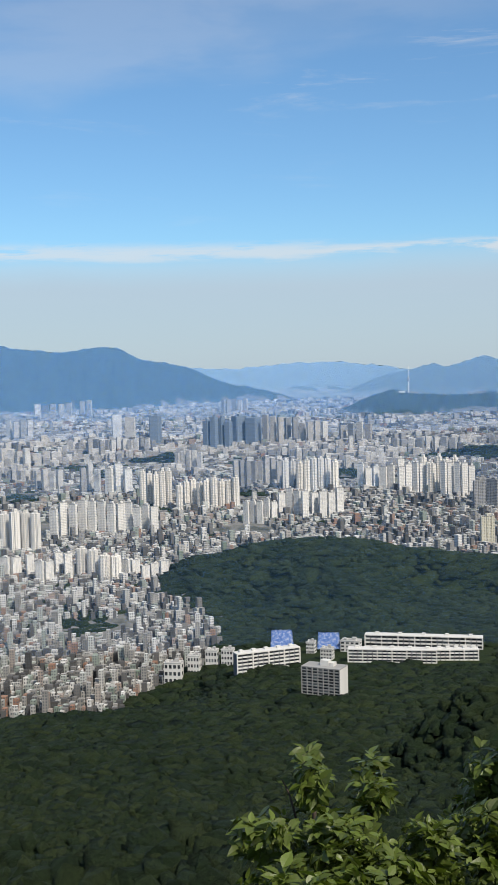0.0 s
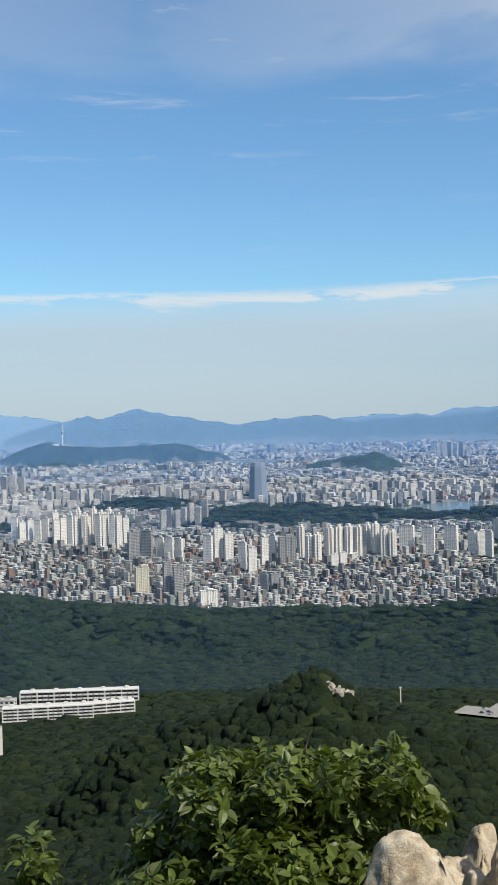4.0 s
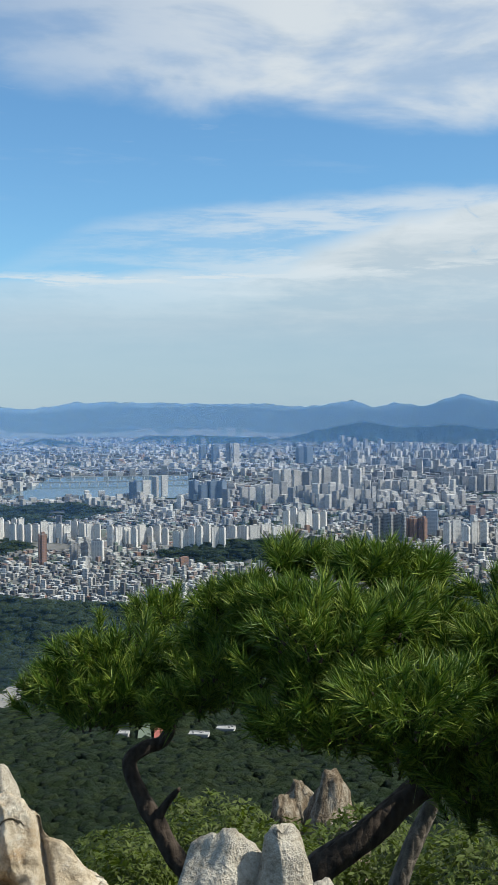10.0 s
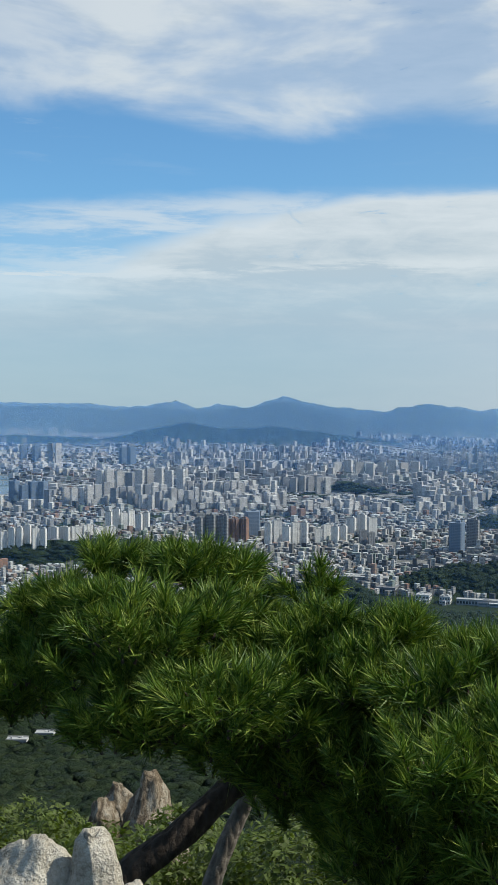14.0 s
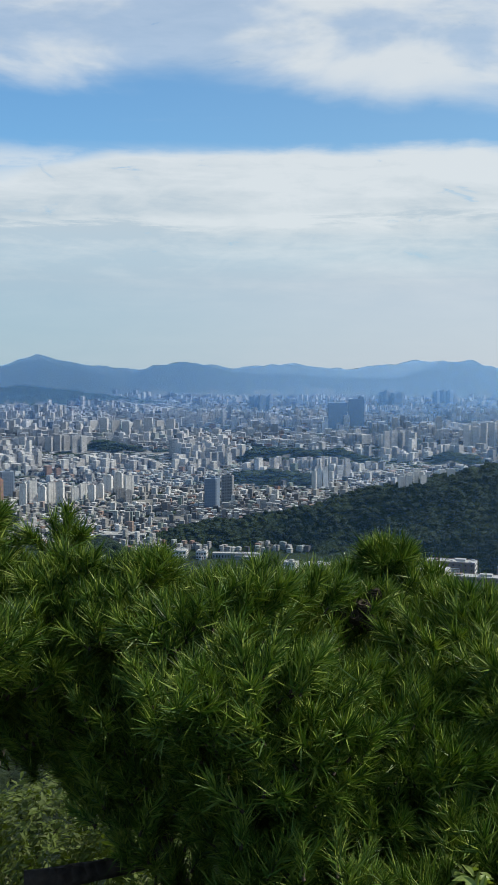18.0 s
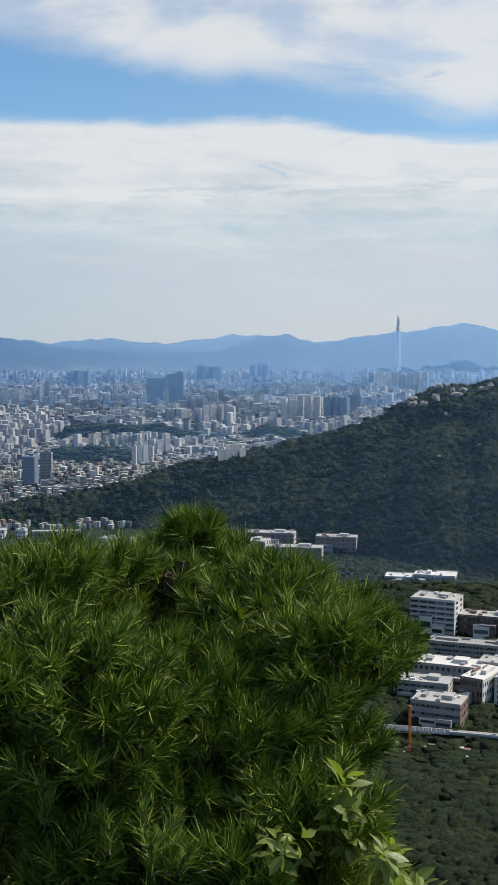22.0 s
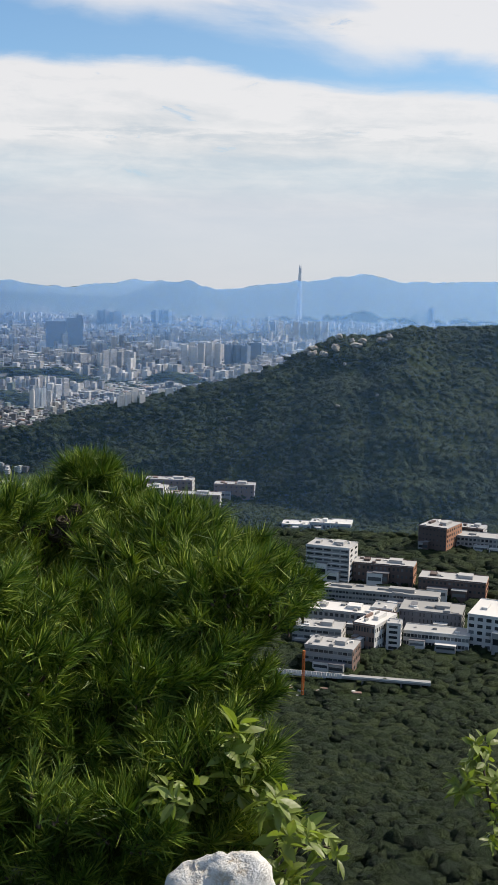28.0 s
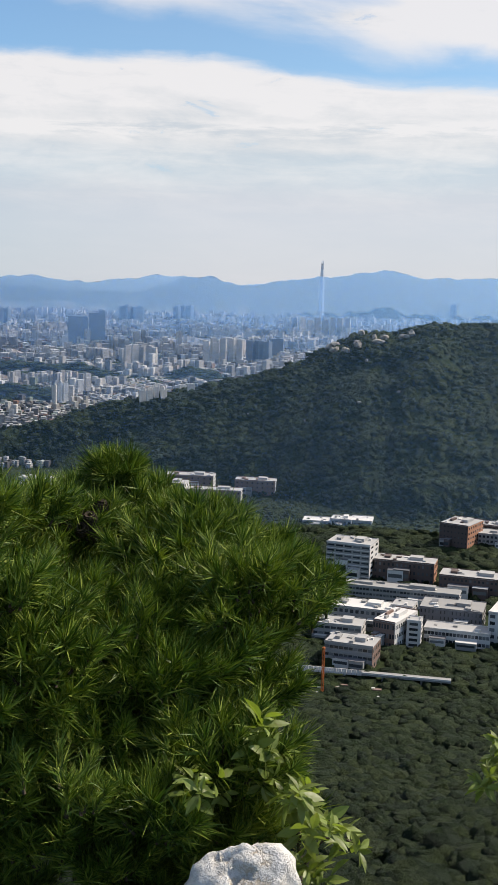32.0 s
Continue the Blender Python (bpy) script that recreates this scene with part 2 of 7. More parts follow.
def spot(turn, d, h):
    """World place of a point in that direction, at that true distance and height."""
    r = squeeze(d)
    s = r / d
    t = np.radians(turn)
    return np.stack(np.broadcast_arrays(r * np.sin(t), r * np.cos(t), h * s), -1)


def step(x, a, b):
    t = np.clip((x - a) / (b - a), 0, 1)
    return t * t * (3 - 2 * t)


# the slope below the summit: distance, height towards the town, the hill and the campus
SLOPE_D = (0, 3, 5, 7, 11, 30, 60, 150, 300, 600, 850, 950, 1100, 1350, 1450, 1700, 2400, 30000)
SLOPE_TOWN = (-1.55, -1.6, -2.75, -3.4, -7, -25, -42, -82, -146, -232, -280, -300, -328, -402, -402, -402, -402, -402)
SLOPE_HILL = (-1.55, -1.6, -2.75, -3.4, -7, -25, -42, -82, -146, -236, -288, -304, -325, -358, -368, -402, -402, -402)
SLOPE_CAMP = (-1.55, -1.6, -2.9, -5.0, -9, -27, -44, -92, -164, -268, -334, -346, -344, -340, -338, -340, -402, -402)
# ridges: name, distance, front slope, back slope, crest as direction, angle above the level
RIDGES = [
    ("knoll", 800, 0.30, 0.5, [(5, -20), (10.6, -15.8), (14.9, -14.8), (17.7, -13.8), (19.4, -12.9), (20.6, -12.5), (21.7, -13.3), (22.8, -14.5), (25, -15.4), (28, -16), (34, -20)]),
    ("dome", 2200, 0.18, 0.3, [(-8, -12.4), (-5.7, -10.75), (-2.7, -9.2), (0.2, -8.58), (2.7, -8.28), (5, -8.4), (10, -9.12), (15, -9.64), (20.7, -9.41), (26, -9.44), (29.6, -8.92), (32, -9.3), (38.5, -9.94), (45, -9.8), (52, -8.8), (56, -8.3), (60, -10.5)]),
    ("spur", 2700, 0.24, 0.4, [(50, -8.8), (54, -8.4), (58, -8.25), (61, -7.6), (65.3, -6.9), (67.5, -6.3), (70, -5.7), (73.6, -4.95), (77.8, -3.83), (79.5, -3.0), (80.5, -2.45), (81.9, -1.95), (83.3, -1.95), (84.9, -1.42), (88.2, -1.42), (96, -1.0), (110, -2)]),
    ("tower_hill", 10500, 0.2, 0.2, [(3, -2.5), (4.4, -2.1), (5.7, -1.44), (7.4, -0.95), (8.5, -1.23), (11.3, -1.31), (13.5, -1.17), (15.5, -1.69), (17.1, -2.3), (19, -2.6)]),
    ("long_hill", 13000, 0.2, 0.2, [(41, -2), (44.4, -1.34), (46.4, -0.93), (48.2, -0.58), (50, -0.95), (52.2, -0.77), (54.7, -1.03), (57.5, -1.4), (61, -1.9)]),
    ("river_hill", 8500, 0.16, 0.2, [(17.5, -3.0), (20.7, -2.2), (22, -2.05), (23.4, -1.85), (24.4, -2.2), (25.3, -2.6), (27.4, -2.75), (29, -3.2)]),
    ("isle_hill", 8000, 0.2, 0.2, [(31.6, -3.3), (32.5, -2.85), (33.5, -2.5), (34.6, -2.85), (35.6, -3.3)]),
    ("low_hill", 12500, 0.2, 0.2, [(29, -2.1), (30.4, -1.75), (32.4, -1.35), (33.9, -1.6), (35.2, -2.1)]),
    ("flat_hill", 13000, 0.2, 0.2, [(35.5, -1.9), (37.1, -1.3), (40.2, -1.25), (43.2, -1.4), (44.5, -1.9)]),
    ("town_hill", 5200, 0.2, 0.2, [(7, -5.2), (8.9, -4.3), (10.9, -3.82), (13.2, -3.88), (14.8, -4.34), (16.5, -5.2)]),
    ("bank_hill", 4400, 0.2, 0.25, [(12, -5.5), (15, -4.6), (16.8, -4.25), (19.8, -4.3), (23, -4.55), (26.3, -4.85), (29.5, -4.55), (34, -4.55), (37.5, -5.5)]),
    ("park_a", 3300, 0.2, 0.25, [(27.5, -7.6), (29.2, -6.6), (31, -6.37), (34, -7.6)]),
    ("park_b", 3100, 0.2, 0.25, [(35.5, -8), (37, -7.2), (40, -6.58), (44.6, -6.42), (49, -6.7), (52, -8)]),
    ("park_c", 5600, 0.2, 0.25, [(52.5, -4.6), (54, -4.0), (56, -3.5), (58.4, -4.0), (60, -4.7)]),
    ("park_d", 4000, 0.2, 0.25, [(61, -6.3), (62.7, -5.15), (64.5, -4.95), (66.3, -5.15), (67.6, -6.3)]),
    ("park_e", 5000, 0.2, 0.25, [(61.5, -5.2), (63.6, -3.9), (66.2, -3.9), (68.0, -3.95), (69.7, -4.45), (71, -4.7), (73.3, -3.97), (75, -4.5), (77, -5.4)]),
    ("park_f", 5300, 0.2, 0.25, [(-9, -5), (-6, -4.2), (-3.9, -3.88), (-1.5, -4.4), (0, -5)]),
    ("park_g", 4300, 0.2, 0.25, [(2.5, -6), (4.5, -4.94), (6.2, -4.97), (7.5, -6)]),
    ("north_range", 15500, 0.32, 0.3, [(-30, 0.6), (-16, 1.2), (-12, 1.6), (-10.4, 1.36), (-9, 1.22), (-7.6, 1.44), (-6.4, 1.43), (-5.4, 0.91), (-3.2, 0.44), (-1, -0.46), (1.2, -0.94), (4, -1.8)]),
    ("middle_range", 17500, 0.3, 0.3, [(5, -0.9), (7.4, -0.12), (9.3, 0.25), (9.9, 0.08), (11.6, 0.54), (13.8, 0.11), (16.6, -0.35), (17.9, -0.17), (20.7, 0.06), (22.1, -0.29), (24, -0.5), (26.5, -0.3), (29, -0.5), (32, -1.2)]),
    ("east_range", 17800, 0.3, 0.3, [(57, -0.4), (58.5, 0.2), (60.2, 0.36), (61.2, 0.24), (62.1, -0.02), (63.7, -0.22), (65.5, -0.18), (68.3, -0.32), (70.8, -0.32), (72.7, 0.4), (74.1, 0.5), (75.5, 0.1), (77.7, 0.42), (79.3, 0.63), (80.2, 0.70), (81.7, 0.9), (82.9, 1.09), (84.4, 0.72), (88.1, 0.83), (96, 0.7), (110, 0.9)]),
    ("blue_range", 18700, 0.3, 0.3, [(19, -0.8), (22.5, -0.35), (25.2, -0.1), (27.0, -0.2), (29.2, 0.02), (32.0, -0.12), (35.5, 0.2), (38.4, 0.12), (41.2, 0.2), (44.0, -0.05), (46.6, 0.12), (48.9, -0.1), (51.5, 0.2), (53.0, 0.45), (54.8, 0.05), (57.0, -0.5)]),
    ("far_range", 21500, 0.3, 0.3, [(-6, 0.2), (-3, 0.29), (-0.2, 0.22), (2.7, 0.48), (5.2, 0.37), (9, -0.1), (14, -0.3), (19, -0.3), (24.3, 0.03), (26.3, -0.08), (27.4, 0.22), (29.6, 0.25), (31.7, 0.08), (34, 0.41), (36.8, 0.37), (42.4, 0.28), (45.7, 0.13), (47.5, 0.45), (48.6, 0.1), (49.6, 0.28), (50.9, 0.1), (52.9, 0.72), (54.7, 0.3), (57.8, -0.02), (60.2, 0.38), (62.4, 0.1), (65.4, 0.34), (68.1, 0.05), (71.5, 0.5), (73.8, 0.42), (75.3, 0.15), (78.2, 0.4), (82.9, 0.5), (110, 0.6)]),
]
BUMP = np.random.RandomState(5).rand(96, 96)


def wave(u, v):
    """Smooth value noise, repeating every 96."""
    iu, iv = np.floor(u).astype(int), np.floor(v).astype(int)
    fu, fv = u - iu, v - iv
    fu, fv = fu * fu * (3 - 2 * fu), fv * fv * (3 - 2 * fv)
    g = lambda a, b: BUMP[a % 96, b % 96]
    return (g(iu, iv) * (1 - fu) + g(iu + 1, iv) * fu) * (1 - fv) + (g(iu, iv + 1) * (1 - fu) + g(iu + 1, iv + 1) * fu) * fv


def land(turn, d):
    """Height of the ground and how far it stands out of the plain, by direction and true distance."""
    turn, d = np.broadcast_arrays(np.asarray(turn, float), np.asarray(d, float))
    back = 1 - step(turn, 120, 320)
    wl, wr = step(turn, -5, 1) * back, step(turn, 48, 64) * back
    h = np.interp(d, SLOPE_D, SLOPE_TOWN) * (1 - wl) + np.interp(d, SLOPE_D, SLOPE_HILL) * wl * (1 - wr) + np.interp(d, SLOPE_D, SLOPE_CAMP) * wr
    x, y = d * np.sin(np.radians(turn)), d * np.cos(np.radians(turn))
    plain_h = h
    swell = (wave(x / 130, y / 130) - 0.5) * 22 + (wave(x / 47 + 9, y / 47) - 0.5) * 9
    h = h + swell * step(d, 60, 260) * (1 - step(d, 820, 980)) * (1 - 0.5 * step(d, 600, 900))
    hill = np.full(h.shape, -1e9)
    for name, far, front, back, crest in RIDGES:
        a = [c[0] for c in crest]
        rise = far * math.tan(radians(max(c[1] for c in crest))) + 420 + far * 0.012
        on = (turn > a[0]) & (turn < a[-1]) & (d > far - rise / front - far * 0.02) & (d < far + rise / back + far * 0.02)
        if not on.any():
            continue
        tt, dd, xx, yy = turn[on], d[on], x[on], y[on]
        top = far * np.tan(np.radians(np.interp(tt, a, [c[1] for c in crest])))
        rough = far * 0.0022 if far > 9000 else far * 0.006
        off = dd - far + (wave(tt * 0.7, tt * 0 + far) - 0.5) * far * (0.0 if far > 9000 else 0.02)
        grain = far * 0.03
        fold = (wave(xx / grain / 2, yy / grain / 2) - 0.5) + (wave(xx / grain + 17, yy / grain + 5) - 0.5) * 0.5
        z = top - np.where(off < 0, -off * front, off * back) + fold * rough * np.minimum(1, np.abs(off) / (far * 0.05)) * 2.2
        if far > 9000:
            # spurs and ravines run down from the crest
            spur = np.abs(wave(tt * 1.6 + 3, dd / far * 9) - 0.5) + 0.5 * np.abs(wave(tt * 3.7, dd / far * 14 + 5) - 0.5)
            z = z + (0.30 - spur) * far * 0.012 * np.minimum(1, np.abs(off) / (far * 0.03))
        elif far in (2200, 2700):
            # gullies run down the wooded flanks
            gully = np.abs(wave(xx / 330 + 3, yy / 330) - 0.5) * 130 + np.abs(wave(xx / 140 + 11, yy / 140 + 5) - 0.5) * 50
            z = z + (38 - gully) * np.minimum(1, np.abs(off) / (far * 0.08))
        crag = (wave(tt * 2.1, tt * 0 + 3) - 0.5) * 1.4 + (wave(tt * 5.3, tt * 0 + 3) - 0.5) + (wave(tt * 13, tt * 0 + 8) - 0.5) * 0.5
        z = z + crag * far * (0.0012 if far > 9000 else 0.0016) * np.exp(-np.abs(off) / (far * 0.04))
        soft = far * 0.012
        z = z - soft * 0.12 * np.exp(-np.abs(off) / soft)
        hill[on] = np.maximum(hill[on], z)
    blend = 6.0
    out = np.maximum(h, hill) + blend * np.exp(-np.abs(h - hill) / blend) * 0.5
    return out, np.where(d < 1150, 1.0, hill - plain_h)


def grid_mesh(name, verts, quads, mats=(), which=None, uvs=None):
    me = bpy.data.meshes.new(name)
    verts, quads = np.asarray(verts, np.float32), np.asarray(quads, np.int32)
    k = quads.shape[1]
    me.vertices.add(len(verts)), me.loops.add(quads.size), me.polygons.add(len(quads))
    me.vertices.foreach_set("co", verts.ravel())
    me.loops.foreach_set("vertex_index", quads.ravel())
    me.polygons.foreach_set("loop_start", np.arange(0, quads.size, k, dtype=np.int32))
    for m in mats:
        me.materials.append(m)
    if which is not None:
        me.polygons.foreach_set("material_index", np.asarray(which, np.int32))
    if uvs is not None:
        me.uv_layers.new(name="UVMap").data.foreach_set("uv", np.asarray(uvs, np.float32).ravel())
    me.polygons.foreach_set("use_smooth", np.zeros(len(quads), bool))
    me.update(calc_edges=True)
    return me


def sheet():
    turns = np.concatenate([np.arange(-20, 104, 0.25), np.arange(104, 340, 4.0)])
    ds = np.unique(np.concatenate([[0.02, 1.5, 3, 5, 7, 9, 11, 14], np.geomspace(18, 1150, 60), np.geomspace(1160, 3300, 80), np.geomspace(3330, 24500, 100), [r[1] + k for r in RIDGES if r[1] > 8000 for k in (-90, 0, 90)]]))
    T, D = np.meshgrid(turns, ds, indexing="ij")
    H, out = land(T, D)
    v = spot(T, D, H).reshape(-1, 3)
    nt, nd = T.shape
    i, j = np.meshgrid(np.arange(nt), np.arange(nd - 1), indexing="ij")
    k = (i + 1) % nt
    q = np.stack([i * nd + j, i * nd + j + 1, k * nd + j + 1, k * nd + j], -1).reshape(-1, 4)
    wooded = (out[i, j] > 7) | (D[i, j] < 1100) | ((T[i, j] > -1.5 + 5 * step(1600 - D[i, j], 0, 220) * -1) & (D[i, j] < 2250)) | ((T[i, j] > 52) & (D[i, j] < 2650))
    me = grid_mesh("ground", v, q, (URBAN, WOODED), wooded.reshape(-1))
    me.polygons.foreach_set("use_smooth", np.ones(len(q), bool))
    return tagged(new("ground", me), "wooded mountain slope running down to a city plain and far ranges", "ground", kind="structure")


ground = sheet()


# ---- haze: airlight painted as thin tinted sheets standing between the districts ----
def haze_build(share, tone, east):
    m = bpy.data.materials.new("haze_sheet")
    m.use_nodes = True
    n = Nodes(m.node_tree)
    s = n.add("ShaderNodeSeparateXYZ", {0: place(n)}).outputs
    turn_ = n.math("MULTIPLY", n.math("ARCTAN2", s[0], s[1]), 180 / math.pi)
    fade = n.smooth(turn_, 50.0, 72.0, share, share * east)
    # towards the sun a brighter, whiter scatter is painted into the sheet colour
    sunward_tint = n.mix(1.0, tone, n.mix(n.smooth(turn_, 20.0, 78.0), (1, 1, 1, 1), (1.5, 1.33, 1.2, 1)), "MULTIPLY")
    air_ = n.add("ShaderNodeAddShader", {0: n.add("ShaderNodeBsdfDiffuse", {"Color": sunward_tint}).outputs[0], 1: n.add("ShaderNodeBsdfTranslucent", {"Color": sunward_tint}).outputs[0]})
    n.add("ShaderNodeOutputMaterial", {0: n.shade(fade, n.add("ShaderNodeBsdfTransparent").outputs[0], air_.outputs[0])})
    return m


# airlight put into the sheet colour: deep blue on near sheets, pale on far
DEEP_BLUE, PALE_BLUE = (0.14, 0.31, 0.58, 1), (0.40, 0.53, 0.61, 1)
SKYLINE_T = np.arange(-20, 104.1, 0.2)


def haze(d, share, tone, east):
    """A tinted see-through sheet imitating haze at that distance, as high as the hills that close the view behind it.
    """
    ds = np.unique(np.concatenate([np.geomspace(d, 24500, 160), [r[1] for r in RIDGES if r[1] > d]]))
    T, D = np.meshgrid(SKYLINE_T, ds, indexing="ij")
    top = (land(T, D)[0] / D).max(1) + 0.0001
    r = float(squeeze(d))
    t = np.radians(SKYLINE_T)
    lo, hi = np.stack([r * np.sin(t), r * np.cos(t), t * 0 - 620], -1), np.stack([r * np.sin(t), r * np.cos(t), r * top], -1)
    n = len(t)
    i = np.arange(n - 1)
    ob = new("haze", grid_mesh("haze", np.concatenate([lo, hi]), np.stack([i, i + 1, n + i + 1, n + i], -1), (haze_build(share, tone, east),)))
    return tagged(ob, "thin bluish see-through sheet imitating summer haze over the city", "haze", kind="stuff")


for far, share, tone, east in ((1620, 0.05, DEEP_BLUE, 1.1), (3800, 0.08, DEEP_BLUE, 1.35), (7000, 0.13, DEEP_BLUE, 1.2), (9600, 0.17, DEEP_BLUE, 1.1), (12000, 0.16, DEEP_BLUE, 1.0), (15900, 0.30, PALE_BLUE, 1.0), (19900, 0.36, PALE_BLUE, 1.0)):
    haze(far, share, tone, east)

# ---- forest ----
def crowns(name, label, turns, ds, size, seed, mat, fine=False, flat=0.75):
    """Tree crowns as lumpy domes of leaves, one uneven mesh for a whole wood."""
    rs = np.random.RandomState(seed)
    n = len(turns)
    h, _ = land(turns, ds)
    base = spot(turns, ds, h)
    scale = squeeze(ds) / ds
    seg, rings = (6, (0.0, 0.5)) if fine else (5, (0.0, 0.42))
    unit = [(math.cos(2 * math.pi * (k + 0.5 * j) / seg) * math.cos(p * 1.5), math.sin(2 * math.pi * (k + 0.5 * j) / seg) * math.cos(p * 1.5), math.sin(p * 1.5)) for j, p in enumerate(rings) for k in range(seg)] + [(0, 0, 1)]
    unit = np.array(unit)
    m = len(unit)
    lump = 1 + (rs.rand(n, m, 1) - 0.5) * 0.85
    wide = size * rs.uniform(0.6, 1.6, n)
    tall = np.minimum(wide, 6.0) * rs.uniform(0.65, 1.25, n)
    if not fine:
        tall = tall * flat
    v = unit[None] * lump * np.stack([wide, wide, tall], -1)[:, None, :]
    v[..., 2] += (tall * 0.1)[:, None]
    v[:, :seg, 2] = -tall[:, None] * 0.5
    v[..., :2] += rs.normal(0, 0.17, (n, m, 2)) * wide[:, None, None]
    v = v * scale[:, None, None] + base[:, None, :]
    q = []
    for j in range(len(rings) - 1):
        for k in range(seg):
            a, b, c, d = j * seg + k, j * seg + (k + 1) % seg, (j + 1) * seg + (k + 1) % seg, (j + 1) * seg + k
            q += [(a, b, d), (b, c, d)]
    top = (len(rings) - 1) * seg
    q += [(top + k, top + (k + 1) % seg, m - 1) for k in range(seg)]
    q = np.array(q)[None] + (np.arange(n) * m)[:, None, None]
    ob = new(name, grid_mesh(name, v.reshape(-1, 3), q.reshape(-1, 3), (mat,)))
    ob.data.polygons.foreach_set("use_smooth", np.ones(len(ob.data.polygons), bool))
    return tagged(ob, label, "trees", kind="stuff")


def scatter(t0, t1, d0, d1, k, seed):
    """Points over a sector, about k times their distance apart."""
    rs = np.random.RandomState(seed)
    n = int(math.radians(t1 - t0) * math.log(d1 / d0) / (k * k))
    return rs.uniform(t0, t1, n), d0 * (d1 / d0) ** rs.rand(n)


def town_edge(d):
    """Direction in which the houses of the near town end against the woods."""
    return np.interp(d, (1380, 1470, 1560, 1700, 2000), (-6.6, -4.6, -3.0, -1.7, -1.5)) + (wave(d / 45, d * 0 + 2) - 0.5) * 1.6


def keep_out(t, d):
    """True where buildings, roads and pitches leave no room for trees."""
    h, _ = land(t, d)
    el = np.degrees(np.arctan(h / d))
    camp = (t > 78.3) & (d > 955) & (d < 1330) & (t < 92) & ~((t > 84) & (d < 1085)) & (wave(t * 2.3, d / 40) < 0.55)
    slab = (t > 1.5) & (t < 5.2) & (d > 1050) & (d < 1200) & (el > -16.15)
    long = (t > -3.6) & (t < 12) & (d > 1250) & (d < 1600) & (el > -14.6) & (el < -13.1)
    line_el = np.interp(t, (27.3, 29.3, 30.6, 31.6, 33.2), (-14.55, -14.7, -13.9, -13.2, -12.6))
    road = (t > 27) & (t < 33.4) & (d > 1300) & (d < 2000) & (np.abs(el - line_el - 0.02) < 0.48)
    pitch = (t > 36.1) & (t < 38.8) & (el > -16.8) & (el < -15.6) & (d > 1200) & (d < 1600)
    return camp | slab | long | road | pitch


def wood(name, label, t0, t1, d0, d1, k, seed):
    t, d = scatter(t0, t1, d0, d1, k, seed)
    ok = ~keep_out(t, d)
    h, out = land(t, d)
    if t0 < -1 and d1 < 1700:
        ok &= (d < 1180) | (t > town_edge(d))
    ok &= (out > 3) | (d < 1180) | ((t > town_edge(d)) & (d < 2230))
    t, d = t[ok], d[ok]
    return crowns(name, label, t, d, np.maximum(2.6, d * k * (0.54 if t0 > 50 else 0.80)), seed + 50, FOREST, d0 < 400, 0.8)


wood("mountain_forest", "dense dark green mixed forest on the near mountain slope", -15, 92, 55, 420, 0.0140, 1)
wood("slope_forest", "dense dark green forest on the lower mountain slope", -15, 92, 420, 1180, 0.0084, 2)
wood("valley_forest", "dark green trees filling the valley floor", -8, 92, 1180, 1640, 0.0082, 3)
wood("hill_forest", "dense green forest on the hills at the edge of the city", -8, 60, 1640, 2330, 0.0062, 4)
wood("ridge_forest", "dense green forest on the long ridge beside the campus", 51, 94, 1640, 2790, 0.0052, 5)


# ---- the city ----
def boxes(name, label, turn, d, wide, deep, tall, facing, mat, category="houses", lift=0.0):
    """Many flat-roofed buildings in one mesh; the wall map is in metres, roofs lie below zero in it."""
    n = len(turn)
    h, _ = land(turn, d)
    base = spot(turn, d, h)
    s = (squeeze(d) / d)[:, None, None]
    sx = np.array([-1, 1, 1, -1]) * 0.5
    sy = np.array([-1, -1, 1, 1]) * 0.5
    x, y = sx[None] * wide[:, None], sy[None] * deep[:, None]
    c, q = np.cos(facing)[:, None], np.sin(facing)[:, None]
    px, py = x * c - y * q, x * q + y * c
    low = np.stack([px, py, np.full_like(px, -6.0)], -1)
    high = np.stack([px, py, np.repeat(tall[:, None], 4, 1)], -1)
    v = np.concatenate([low, high], 1) * s + base[:, None, :]
    faces, uv = [], []
    for k in range(4):
        a, b = k, (k + 1) % 4
        faces.append(np.array([a, b, b + 4, a + 4]))
        length = wide if k % 2 == 0 else deep
        z = np.zeros(n)
        uv.append(np.stack([np.stack([z, z + 0.2], -1), np.stack([length, z + 0.2], -1), np.stack([length, tall], -1), np.stack([z, tall], -1)], 1))
    faces.append(np.array([4, 5, 6, 7]))
    uv.append(np.full((n, 4, 2), -5.0))
    f = np.stack(faces)[None] + (np.arange(n) * 8)[:, None, None]
    u = np.stack(uv, 1)
    ob = new(name, grid_mesh(name, v.reshape(-1, 3), f.reshape(-1, 4), (mat,), None, u.reshape(-1, 2)))
    return tagged(ob, label, category, kind="stuff")


def in_river(t, d):
    """The water between its two banks, which run slantwise over the plain."""
    el = np.degrees(np.arctan(402 / d))
    low = np.interp(t, (22.5, 24.8, 27.3, 29, 31, 36.5, 39.5), (4.95, 5.12, 5.07, 4.72, 4.62, 4.55, 4.4))
    top = np.interp(t, (22.5, 26.5, 29.2, 31, 31.8, 32.5, 39.5), (4.9, 4.45, 4.37, 4.1, 3.75, 3.4, 3.3))
    return (t > 22.5) & (t < 39.5) & (el < low) & (el > top)


